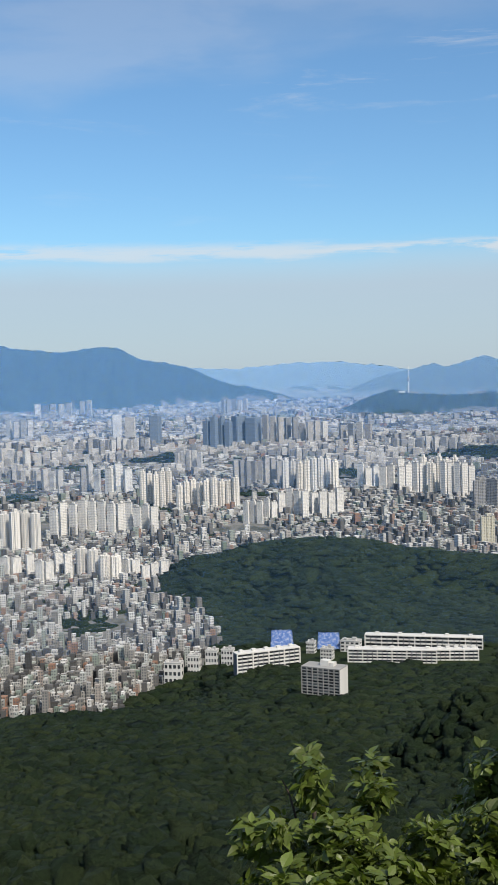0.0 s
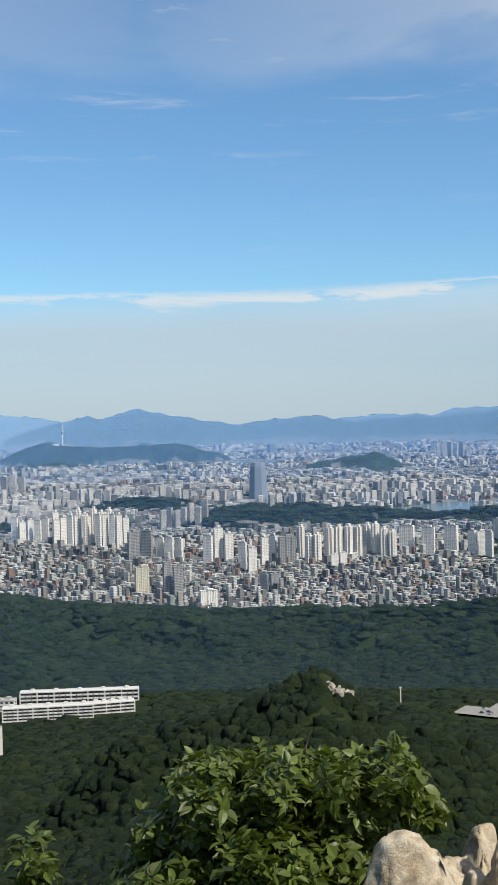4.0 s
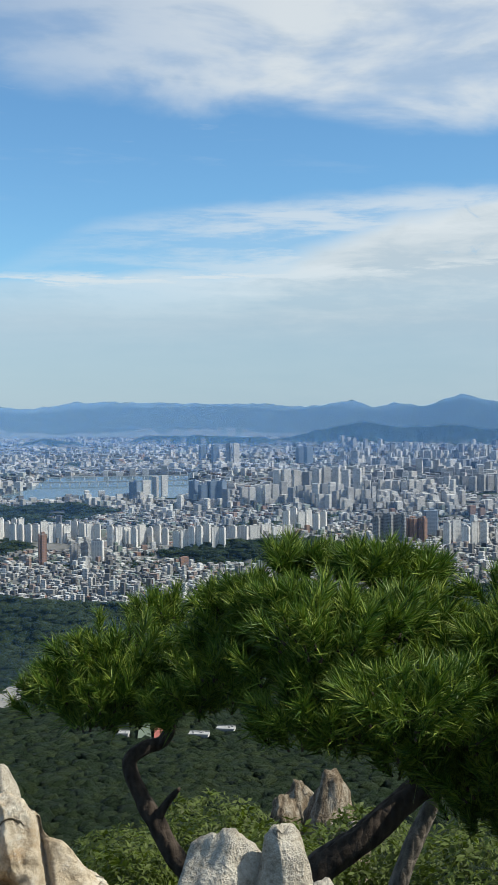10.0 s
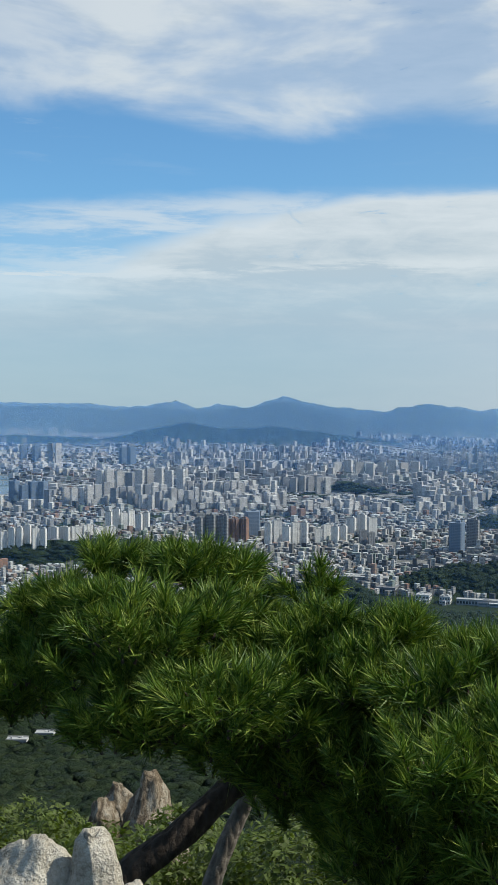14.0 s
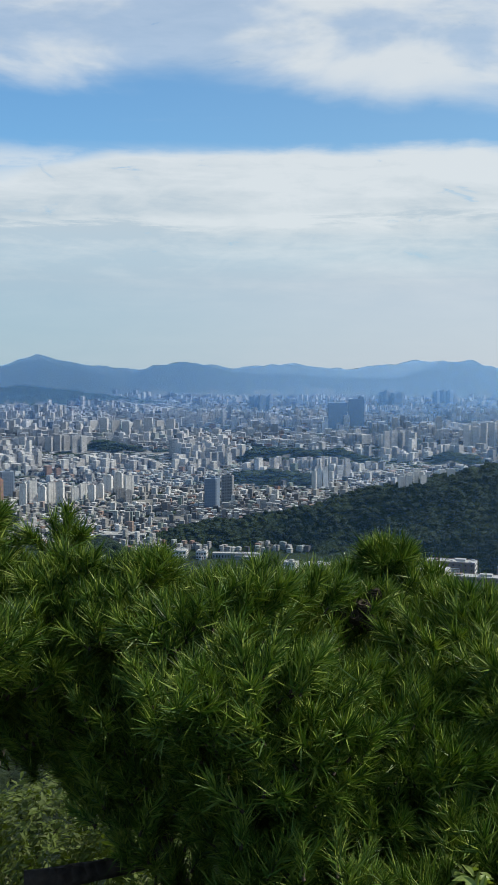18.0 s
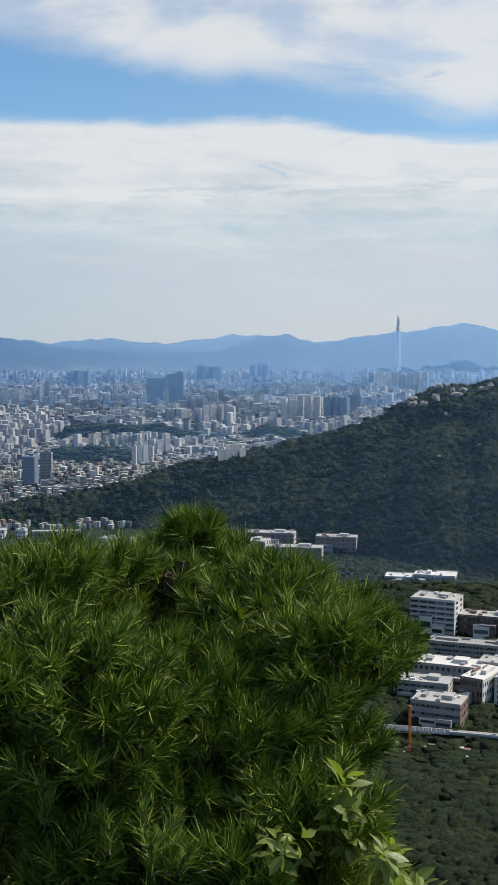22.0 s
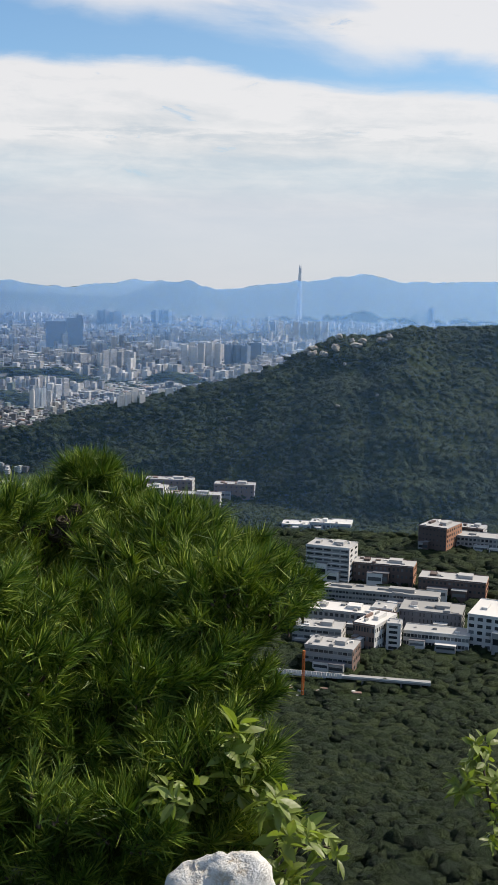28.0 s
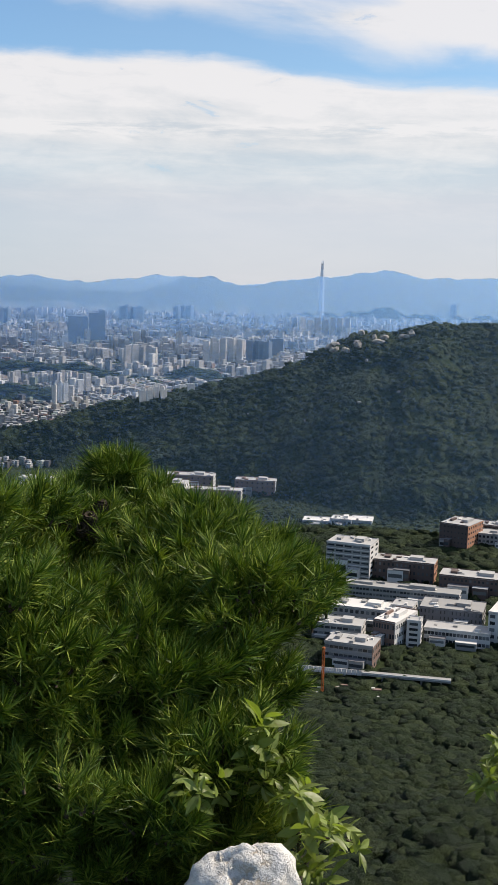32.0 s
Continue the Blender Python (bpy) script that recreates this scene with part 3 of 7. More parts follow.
def district(name, label, t0, t1, d0, d1, k, seed, mat, size, tall, gap, category="houses", tight=0.70):
    t, d = scatter(t0, t1, d0, d1, k, seed)
    rs = np.random.RandomState(seed + 900)
    x, y = d * np.sin(np.radians(t)), d * np.cos(np.radians(t))
    # snap to a street grid whose heading changes from quarter to quarter
    head = (np.floor(wave(x / 700, y / 700) * 6) / 6 - 0.5) * 1.5 + 0.35
    h, out = land(t, d)
    ok = (out < 1.0) & ~in_river(t, d) & (wave(x / 260 + 31, y / 260) > gap)
    ok &= ~((t > town_edge(d) - 0.1) & (d < 2250)) & ~((t > 50) & (d < 2500))
    t, d, x, y, head = t[ok], d[ok], x[ok], y[ok], head[ok]
    n = len(t)
    step_m = np.maximum(size, d * k)
    wide = step_m * rs.uniform(0.6, 1.15, n) * tight
    deep = step_m * rs.uniform(0.6, 1.1, n) * tight
    hi = tall(rs, n, x, y, d)
    # wooded hills in the city stay open to view: the blocks just before them are low
    h, _ = land(t, d)
    for nm, far, front, back, crest in RIDGES:
        if 3000 < far < 13500:
            a_ = [c[0] for c in crest]
            before = (t > a_[0] + 0.4) & (t < a_[-1] - 0.4) & (d < far) & (d > far * 0.55)
            sight = np.interp(t, a_, [c[1] for c in crest]) - (0.55 if far < 6000 else 0.35)
            hi = np.where(before, np.minimum(hi, d * np.tan(np.radians(sight)) - h), hi)
    if tight > 0.6:
        hi = np.maximum(hi, rs.uniform(4.5, 7.5, n))
    clear = hi > 4.0 if tight > 0.6 else hi > 12.0
    t, d, wide, deep, hi, head, n = t[clear], d[clear], wide[clear], deep[clear], hi[clear], head[clear], int(clear.sum())
    return boxes(name, label, t, d, wide, deep, hi, head + rs.randint(0, 2, n) * math.pi / 2, mat, category)


low_rise = lambda rs, n, x, y, d: rs.uniform(7, 15, n) * (1 + (rs.rand(n) > 0.93) * 1.3)
mid_rise = lambda rs, n, x, y, d: rs.uniform(7, 19, n) * (1 + (rs.rand(n) > 0.9) * 1.2)

district("town_houses", "crowded grey, white and brick low-rise houses with flat roofs", -15, 8, 1345, 2600, 0.0066, 11, HOUSES, 9, low_rise, 0.10)
district("quarter_houses", "crowded pale low-rise city houses between apartment blocks", -15, 80, 2300, 4500, 0.0062, 12, HOUSES, 11, low_rise, 0.15)
district("far_houses", "pale city blocks in summer haze", -16, 96, 4200, 8500, 0.0072, 13, HOUSES, 16, mid_rise, 0.2)
district("distant_blocks", "tiny pale city blocks far across the plain", -16, 98, 8000, 15500, 0.0074, 14, HOUSES, 20, mid_rise, 0.3)
FAR_TALL = lambda rs, n, x, y, d: rs.uniform(26, 52, n) * (0.5 + 0.8 * wave(x / 420 + 7, y / 420)) * (1 + 0.7 * (rs.rand(n) > 0.93)) * np.where(np.arctan2(x, y) > 0.82, np.interp(d, (4500, 9000), (1.15, 1.35)), np.interp(d, (4500, 7000), (1.0, 0.72)))
district("far_towers", "rows of white apartment towers in the middle distance", -16, 96, 4400, 8200, 0.0104, 15, TOWERS, 20, FAR_TALL, 0.50, "apartment towers", 0.52)
district("distant_towers", "hazy white apartment towers far away", -16, 98, 7800, 15500, 0.0086, 16, TOWERS, 24, FAR_TALL, 0.52, "apartment towers", 0.42)


def river():
    t = np.arange(22.5, 39.6, 0.25)
    low = np.interp(t, (22.5, 24.8, 27.3, 29, 31, 36.5, 39.5), (4.95, 5.12, 5.07, 4.72, 4.62, 4.55, 4.4))
    top = np.interp(t, (22.5, 26.5, 29.2, 31, 31.8, 32.5, 39.5), (4.9, 4.45, 4.37, 4.1, 3.75, 3.4, 3.3))
    rows = [spot(t, 398 / np.tan(np.radians(low + (top - low) * k / 6)), -398) for k in range(7)]
    n = len(t)
    v = np.concatenate(rows)
    q = [(j * n + i, j * n + i + 1, (j + 1) * n + i + 1, (j + 1) * n + i) for j in range(6) for i in range(n - 1)]

    def build(nd):
        return (0.12, 0.18, 0.21, 1), (nd.noise(place(nd), 0.08, 3.0), 0.06, 0.3), None
    return tagged(new("water", grid_mesh("water", v, q, (material("river_water", build, 0.16, spec=0.5),))), "broad calm river of grey-blue water through the city", "river", kind="structure")


river()


def city_trees():
    """Street trees and small parks between the blocks."""
    t, d = scatter(-15, 80, 1500, 6200, 0.0085, 91)
    x, y = d * np.sin(np.radians(t)), d * np.cos(np.radians(t))
    h, out = land(t, d)
    ok = (out < 1) & ~in_river(t, d) & (wave(x / 150 + 3, y / 150) > 0.60) & ~((t > -1.5) & (d < 2300)) & ~((t > 50) & (d < 2600))
    crowns("street_trees", "dark green street trees and small parks between city blocks", t[ok], d[ok], np.maximum(5.0, d[ok] * 0.0042), 92, FOREST)


city_trees()
for nm, lb, r0, r1 in (("park_forest", "dark wooded hills standing among the city blocks", 2900, 5900),):
    t, d = scatter(-9, 78, r0, r1, 0.0062, 93)
    h, out = land(t, d)
    ok = out > 4
    crowns(nm, lb, t[ok], d[ok], d[ok] * 0.0045, 94, FOREST)

# ---- buildings that can be told apart ----
def part(name, bm, mat, parent=None, label="", smooth=True):
    me = bpy.data.meshes.new(name)
    bm.to_mesh(me)
    bm.free()
    me.materials.append(mat)
    if smooth:
        me.polygons.foreach_set("use_smooth", np.ones(len(me.polygons), bool))
    ob = new(name, me)
    ob.parent = parent
    if label:
        ob["label"] = label
    return ob


def foot(turn, tilt, lo=900.0, hi=20000.0):
    """True distance at which the ground is seen under that angle."""
    ds = np.geomspace(lo, hi, 700)
    h, _ = land(np.full_like(ds, turn), ds)
    el = np.degrees(np.arctan(h / ds))
    k = int(np.argmax(el >= tilt))
    return float(ds[k])


def wall_paint(name, colour, rough=0.75):
    def build(n):
        v = n.noise(local(n), 0.12, 5.0, 0.65)
        streak = n.noise(n.add("ShaderNodeMapping", {"Vector": local(n), "Scale": (0.6, 0.6, 0.05)}).outputs[0], 1.0, 3.0)
        c = n.mix(1.0, n.ramp(n.math("MULTIPLY_ADD", streak, 0.5, n.math("MULTIPLY", v, 0.5)), [(0.3, 0.78), (0.65, 1.0)]), (*colour, 1), "MULTIPLY")
        return c, None, None
    return material(name, build, rough)


def prism(foot_pts, tall, low=-4.0):
    """An upright block on a footprint, with a wall map in metres."""
    bm = bmesh.new()
    uv = bm.loops.layers.uv.new("UVMap")
    a = [bm.verts.new((x, y, low)) for x, y in foot_pts]
    b = [bm.verts.new((x, y, tall)) for x, y in foot_pts]
    run, n = 0.0, len(a)
    for i in range(n):
        j = (i + 1) % n
        ln = (a[j].co - a[i].co).length
        f = bm.faces.new((a[i], a[j], b[j], b[i]))
        for lp, (u, v) in zip(f.loops, ((run, low), (run + ln, low), (run + ln, tall), (run, tall))):
            lp[uv].uv = (u, v)
        run += ln
    top = bm.faces.new(b)
    for lp in top.loops:
        lp[uv].uv = (-9, -9)
    return bm


def rect(w_, d_, x=0.0, y=0.0):
    return [(x - w_ / 2, y - d_ / 2), (x + w_ / 2, y - d_ / 2), (x + w_ / 2, y + d_ / 2), (x - w_ / 2, y + d_ / 2)]


def mesh_of(name, bm, *mats):
    me = bpy.data.meshes.new(name)
    bm.to_mesh(me)
    bm.free()
    for m in mats:
        me.materials.append(m)
    return me


def tower_facade(name, colour, pane, stripe, floor_h=3.0, bay=4.0):
    def build(n):
        s = n.add("ShaderNodeSeparateXYZ", {0: n.add("ShaderNodeUVMap").outputs[0]}).outputs
        u = n.math("FRACT", n.math("DIVIDE", s[0], bay))
        v = n.math("FRACT", n.math("DIVIDE", s[1], floor_h))
        glass = n.math("MULTIPLY", n.math("MULTIPLY", n.math("GREATER_THAN", u, stripe), n.math("GREATER_THAN", v, 0.42)), n.math("GREATER_THAN", s[1], -3.0))
        r = own(n)
        base = n.mix(1.0, (*colour, 1), n.ramp(r, [(0.0, 0.84), (1.0, 1.0)]), "MULTIPLY")
        base = n.mix(1.0, base, n.ramp(n.noise(local(n), 0.15, 4.0), [(0.3, 0.85), (0.7, 1.0)]), "MULTIPLY")
        return n.mix(glass, base, (*pane, 1)), None, n.math("MULTIPLY_ADD", glass, -0.4, 0.75)
    return material(name, build, 0.75)


PAINT = {
    "slab": tower_facade("white_apartment_walls", (0.98, 0.95, 0.89), (0.34, 0.35, 0.36), 0.58),
    "tower": tower_facade("cream_apartment_walls", (0.95, 0.91, 0.84), (0.32, 0.32, 0.31), 0.6),
    "grey": tower_facade("grey_tower_walls", (0.42, 0.42, 0.42), (0.10, 0.11, 0.12), 0.35),
    "glass": tower_facade("dark_glass_walls", (0.24, 0.30, 0.38), (0.12, 0.17, 0.24), 0.25),
    "cream": tower_facade("yellow_cream_walls", (0.78, 0.74, 0.58), (0.2, 0.2, 0.18), 0.6),
    "brick": tower_facade("pink_brick_walls", (0.40, 0.24, 0.18), (0.14, 0.11, 0.10), 0.5),
}
ROOF = plain("grey_roof_slab", (0.34, 0.34, 0.33), 0.8)
SHAPES = {}
LABELS = {"slab": "white slab apartment block with rows of windows", "tower": "cream apartment tower with stepped sides", "grey": "plain grey high-rise block", "glass": "dark blue glass office tower", "cream": "pale yellow apartment tower", "brick": "pinkish brick apartment tower"}


def apartment_shapes(kind):
    """Body, roof house and stair core of a block 1 unit wide, deep and tall in its own metres."""
    if kind in SHAPES:
        return SHAPES[kind]
    if kind in ("slab", "grey", "cream"):
        pts = [(-16, -6), (-6, -6), (-6, -5), (-4, -5), (-4, -6), (6, -6), (6, -5), (8, -5), (8, -6), (16, -6), (16, 6), (-16, 6)]
    elif kind == "glass":
        pts = [(-13, -11), (-11, -13), (11, -13), (13, -11), (13, 11), (11, 13), (-11, 13), (-13, 11)]
    else:
        pts = [(-10, -6), (-4, -6), (-4, -10), (4, -10), (4, -6), (10, -6), (10, 5), (5, 5), (5, 9), (-5, 9), (-5, 5), (-10, 5)]
    w_ = max(p[0] for p in pts) * 2
    body = mesh_of("body", prism(pts, 60.0), PAINT[kind])
    core = mesh_of("roof_house", prism(rect(w_ * 0.34, 7, w_ * 0.1, 0.5), 64.5, 60.0), PAINT[kind])
    edge = bmesh.new()
    for x, y, a, b in ((0, -6.2, w_, 0.8), (0, 5.6, w_, 0.8)):
        bmesh.ops.create_cube(edge, size=1, matrix=pose(x, y, 60.6) @ Matrix.Diagonal((a * 0.9, b, 1.2, 1)))
    SHAPES[kind] = (w_, body, core, mesh_of("parapet", edge, ROOF))
    return SHAPES[kind]


ROW = random.Random(77)
FAR_ROWS = []


def apartments(t0, t1, base, top, count, kind):
    """A row of blocks between two directions, from the ground at one angle up to another."""
    d = foot((t0 + t1) / 2, base)
    wide_true = math.radians(t1 - t0) * d / count
    tall_true = d * (math.tan(radians(top)) - math.tan(radians(base)))
    w_, body, core, edge = apartment_shapes(kind)
    if d > 3900 and kind != "glass":
        for i in range(count):
            FAR_ROWS.append((t0 + (t1 - t0) * (i + 0.5) / count, d * ROW.uniform(0.985, 1.02), wide_true * 0.8, min(wide_true * 0.5, 16.0), tall_true * ROW.uniform(0.86, 1.04), radians(-t0) + ROW.choice((-0.66, -0.5, 0.4, 0.55))))
        return
    for i in range(count):
        t = t0 + (t1 - t0) * (i + 0.5) / count
        di = d * ROW.uniform(0.985, 1.02)
        h, _ = land(t, di)
        p = spot(t, di, h)
        s = float(squeeze(di) / di)
        tall_i = tall_true * (ROW.uniform(0.86, 1.04) if count > 1 else 1.0)
        block = new("apartment_block" if kind != "glass" else "office_tower")
        block.location = Vector(p)
        block.rotation_euler = (0, 0, radians(-t + ROW.choice((-38, -30, 22, 30)) * (1.0 if count > 1 else 0.6)))
        k = s * wide_true * 0.82 / (w_ * 0.92)
        block.scale = (k, k, s * tall_i / 62.0)
        tagged(block, LABELS[kind], "apartment block" if kind != "glass" else "office tower", "city towers")
        for nm, me in (("body", body), ("roof_house", core), ("parapet", edge)):
            if nm == "parapet" and kind in ("glass", "tower"):
                continue
            ob = new(nm, me)
            ob.parent = block


apartments(-12.37, -10.36, -8.51, -6.51, 4, "tower")
apartments(-10.60, -9.18, -5.67, -4.51, 4, "slab")
apartments(-9.95, -6.18, -7.91, -6.25, 8, "slab")
apartments(-6.24, -4.56, -8.02, -6.44, 4, "slab")
apartments(-8.39, -7.34, -5.87, -4.53, 3, "slab")
apartments(-7.17, -5.78, -5.98, -4.47, 3, "slab")
apartments(-5.46, -3.84, -6.60, -4.76, 5, "tower")
apartments(-3.65, -2.29, -6.80, -5.32, 4, "tower")
apartments(-2.30, -0.49, -6.90, -5.22, 5, "tower")
apartments(-0.80, 1.66, -5.75, -4.43, 8, "tower")
apartments(1.65, 4.47, -5.98, -4.41, 8, "tower")
apartments(-0.36, 1.39, -7.49, -6.37, 5, "slab")
apartments(1.42, 2.97, -7.36, -5.96, 4, "slab")
apartments(3.03, 4.72, -7.31, -5.94, 4, "slab")
apartments(5.39, 7.26, -6.03, -4.75, 5, "slab")
apartments(7.42, 9.46, -6.28, -4.67, 6, "slab")
apartments(9.46, 11.16, -6.52, -4.75, 5, "slab")
apartments(11.15, 12.29, -6.94, -5.48, 2, "grey")
apartments(-7.96, -4.57, -3.89, -3.17, 12, "slab")
apartments(-3.68, -2.27, -5.03, -3.91, 5, "tower")
apartments(0.72, 2.55, -3.70, -2.24, 5, "tower")
apartments(2.55, 4.01, -3.74, -2.53, 4, "tower")
apartments(-2.21, -0.78, -3.95, -2.21, 4, "glass")
apartments(-0.77, 0.64, -3.60, -2.17, 2, "glass")
apartments(-4.86, -4.30, -3.39, -2.04, 1, "glass")
apartments(-6.80, -5.50, -3.31, -2.08, 2, "grey")
apartments(-11.18, -8.87, -10.04, -8.70, 5, "slab")
apartments(-8.71, -6.48, -10.14, -8.65, 4, "tower")
apartments(-6.48, -4.12, -10.19, -9.25, 5, "slab")
apartments(-12.43, -11.34, -9.90, -8.68, 2, "slab")
apartments(4.52, 6.19, -3.70, -2.72, 4, "tower")
apartments(6.73, 10.32, -4.31, -3.48, 9, "slab")
apartments(-1.34, 0.06, -2.15, -1.34, 5, "tower")
apartments(-10.50, -8.59, -2.03, -1.34, 5, "slab")
apartments(-8.31, -7.62, -2.02, -1.19, 2, "grey")
apartments(-11.89, -10.54, -3.07, -2.11, 4, "slab")
apartments(-9.48, -8.25, -4.13, -3.44, 4, "slab")
apartments(-12.22, -10.73, -4.58, -3.48, 4, "slab")
apartments(8.44, 10.35, -6.23, -4.39, 5, "tower")
apartments(7.36, 8.44, -6.11, -4.47, 3, "slab")
apartments(11.02, 12.33, -7.02, -5.44, 2, "grey")
apartments(12.65, 15.11, -5.51, -4.48, 7, "slab")
apartments(12.41, 13.83, -7.16, -5.91, 3, "slab")
apartments(11.33, 12.11, -8.90, -7.38, 1, "cream")
apartments(12.72, 13.78, -8.96, -7.11, 2, "grey")
apartments(14.53, 15.51, -9.41, -8.53, 1, "slab")
apartments(14.78, 16.32, -7.32, -5.56, 3, "slab")
apartments(16.51, 17.47, -7.84, -6.30, 2, "slab")
apartments(17.64, 18.49, -7.59, -5.91, 2, "slab")
apartments(18.49, 19.45, -7.61, -6.07, 1, "grey")
apartments(19.45, 20.69, -7.35, -5.68, 3, "tower")
apartments(20.84, 22.72, -7.30, -5.43, 4, "tower")
apartments(22.73, 24.41, -7.14, -5.52, 4, "tower")
apartments(24.52, 25.31, -6.96, -5.54, 1, "slab")
apartments(25.61, 26.31, -7.02, -5.58, 1, "slab")
apartments(26.69, 27.44, -7.09, -5.65, 1, "slab")
apartments(27.85, 29.12, -7.18, -5.83, 3, "slab")
apartments(29.08, 31.30, -6.27, -5.40, 7, "slab")
apartments(17.55, 18.57, -8.84, -7.87, 2, "grey")
apartments(21.11, 21.96, -7.66, -6.83, 2, "slab")
apartments(12.63, 16.82, -4.28, -3.67, 11, "slab")
apartments(18.08, 20.19, -4.51, -4.00, 6, "slab")
apartments(21.88, 26.35, -4.55, -3.88, 14, "slab")
apartments(23.29, 25.39, -4.22, -3.38, 6, "tower")
apartments(26.39, 27.77, -2.37, -1.48, 5, "tower")
apartments(18.12, 18.51, -1.99, -1.43, 1, "glass")
apartments(29.06, 30.30, -6.39, -5.40, 3, "slab")
apartments(30.57, 35.04, -6.53, -5.56, 12, "slab")
apartments(31.95, 32.39, -7.72, -6.11, 1, "brick")
apartments(33.48, 34.52, -7.80, -6.55, 2, "grey")
apartments(34.52, 35.20, -7.81, -6.56, 1, "slab")
apartments(35.31, 38.41, -6.94, -5.82, 8, "slab")
apartments(36.16, 37.06, -6.85, -5.87, 2, "tower")
apartments(38.56, 41.24, -6.95, -5.97, 7, "slab")
apartments(41.24, 44.61, -6.58, -5.82, 6, "slab")
apartments(36.45, 36.96, -4.75, -3.63, 1, "glass")
apartments(37.01, 37.52, -4.53, -3.41, 1, "tower")
apartments(37.52, 37.91, -4.42, -3.35, 1, "tower")
apartments(37.97, 38.37, -4.37, -3.35, 1, "tower")
apartments(39.89, 40.23, -2.80, -1.90, 1, "glass")
apartments(40.51, 40.90, -2.85, -1.90, 1, "glass")
apartments(41.21, 41.52, -2.85, -1.68, 1, "grey")
apartments(41.57, 41.94, -2.85, -1.73, 1, "grey")
apartments(44.73, 45.54, -2.85, -1.84, 2, "glass")
apartments(39.41, 41.24, -4.76, -3.64, 4, "glass")
apartments(41.94, 43.48, -4.90, -3.86, 4, "grey")
apartments(43.48, 47.52, -4.88, -3.77, 10, "slab")
apartments(47.51, 48.06, -4.59, -3.00, 1, "grey")
apartments(48.06, 50.92, -4.57, -3.60, 8, "grey")
apartments(44.05, 46.28, -6.14, -5.03, 6, "slab")
apartments(48.49, 50.19, -6.69, -5.20, 4, "grey")
apartments(50.27, 51.21, -6.75, -5.51, 2, "brick")
apartments(48.52, 50.04, -6.75, -5.16, 3, "grey")
apartments(50.09, 50.71, -6.64, -5.44, 1, "brick")
apartments(50.96, 51.72, -6.55, -5.16, 1, "glass")
apartments(51.94, 54.18, -6.83, -5.58, 5, "slab")
apartments(54.45, 56.11, -6.62, -5.70, 4, "slab")
apartments(56.66, 57.49, -6.79, -5.96, 2, "grey")
apartments(45.77, 48.30, -5.14, -4.16, 7, "slab")
apartments(51.95, 55.29, -4.18, -3.34, 8, "slab")
apartments(48.02, 50.83, -4.46, -3.62, 6, "slab")
apartments(55.29, 59.66, -3.34, -2.51, 8, "slab")
apartments(43.53, 47.46, -4.43, -3.03, 8, "slab")
apartments(63.32, 64.44, -2.18, -1.34, 3, "glass")
apartments(59.27, 61.09, -4.44, -3.60, 4, "slab")
apartments(61.10, 61.81, -6.95, -5.41, 1, "glass")
apartments(61.89, 62.57, -6.94, -5.41, 1, "grey")
apartments(65.85, 68.33, -5.07, -4.38, 8, "slab")
apartments(66.41, 67.24, -6.04, -4.94, 3, "slab")
apartments(56.03, 57.58, -6.27, -5.15, 3, "slab")
apartments(60.07, 62.45, -4.88, -4.18, 7, "slab")
apartments(64.28, 67.24, -5.06, -4.44, 9, "slab")
apartments(69.90, 71.44, -4.11, -2.99, 4, "tower")
apartments(73.80, 75.87, -3.91, -2.66, 5, "tower")
apartments(76.00, 77.23, -3.73, -2.49, 3, "glass")
apartments(66.40, 67.53, -5.83, -4.99, 4, "slab")
apartments(68.36, 70.05, -5.11, -4.63, 5, "slab")
apartments(70.76, 72.02, -5.72, -5.16, 4, "slab")
apartments(69.73, 70.85, -2.01, -1.09, 2, "glass")
apartments(72.38, 73.35, -1.71, -1.01, 3, "slab")
apartments(70.27, 71.38, -4.15, -3.04, 3, "tower")
apartments(74.16, 76.69, -3.50, -2.53, 7, "tower")
apartments(77.11, 77.81, -3.59, -2.48, 1, "glass")
apartments(74.73, 75.29, -3.85, -3.37, 2, "slab")
apartments(65.64, 67.26, -5.09, -4.49, 5, "slab")
apartments(67.26, 68.36, -5.58, -4.75, 3, "slab")
apartments(70.70, 72.10, -5.67, -5.12, 4, "slab")
apartments(72.65, 73.49, -5.17, -4.81, 2, "slab")
apartments(77.78, 81.14, -2.43, -1.45, 9, "slab")
apartments(72.33, 73.30, -1.89, -1.06, 3, "glass")
apartments(85.68, 86.23, -1.33, -0.61, 2, "glass")

rows_ = np.array(FAR_ROWS)
boxes("apartment_rows", "rows of pale apartment blocks in the middle of the city", *rows_.T, TOWERS, "apartment blocks")

# ---- single buildings: campus, slabs, landmarks ----
WHITE = wall_paint("white_render", (0.74, 0.73, 0.70))
CONCRETE = wall_paint("grey_concrete", (0.36, 0.36, 0.35))
# dark and orange brick: shaded front and sunlit end of the same halls
DARK_BRICK = wall_paint("dark_brick", (0.13, 0.095, 0.085))
SUNLIT_BRICK = wall_paint("sunlit_brick", (0.52, 0.26, 0.16))
TAN_BRICK = wall_paint("tan_brick", (0.25, 0.17, 0.14))
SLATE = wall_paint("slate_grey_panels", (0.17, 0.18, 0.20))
PALE_ROOF = wall_paint("pale_roof_sheet", (0.47, 0.47, 0.46))
DARK_ROOF = wall_paint("dark_metal_roof", (0.20, 0.20, 0.21))


def pane_build(n):
    return n.ramp(own(n), [(0.0, (0.025, 0.03, 0.035)), (0.7, (0.06, 0.07, 0.08)), (1.0, (0.20, 0.22, 0.23))]), None, None


GLASS = material("window_glass", pane_build, 0.25, spec=0.4)
UNIT = {}


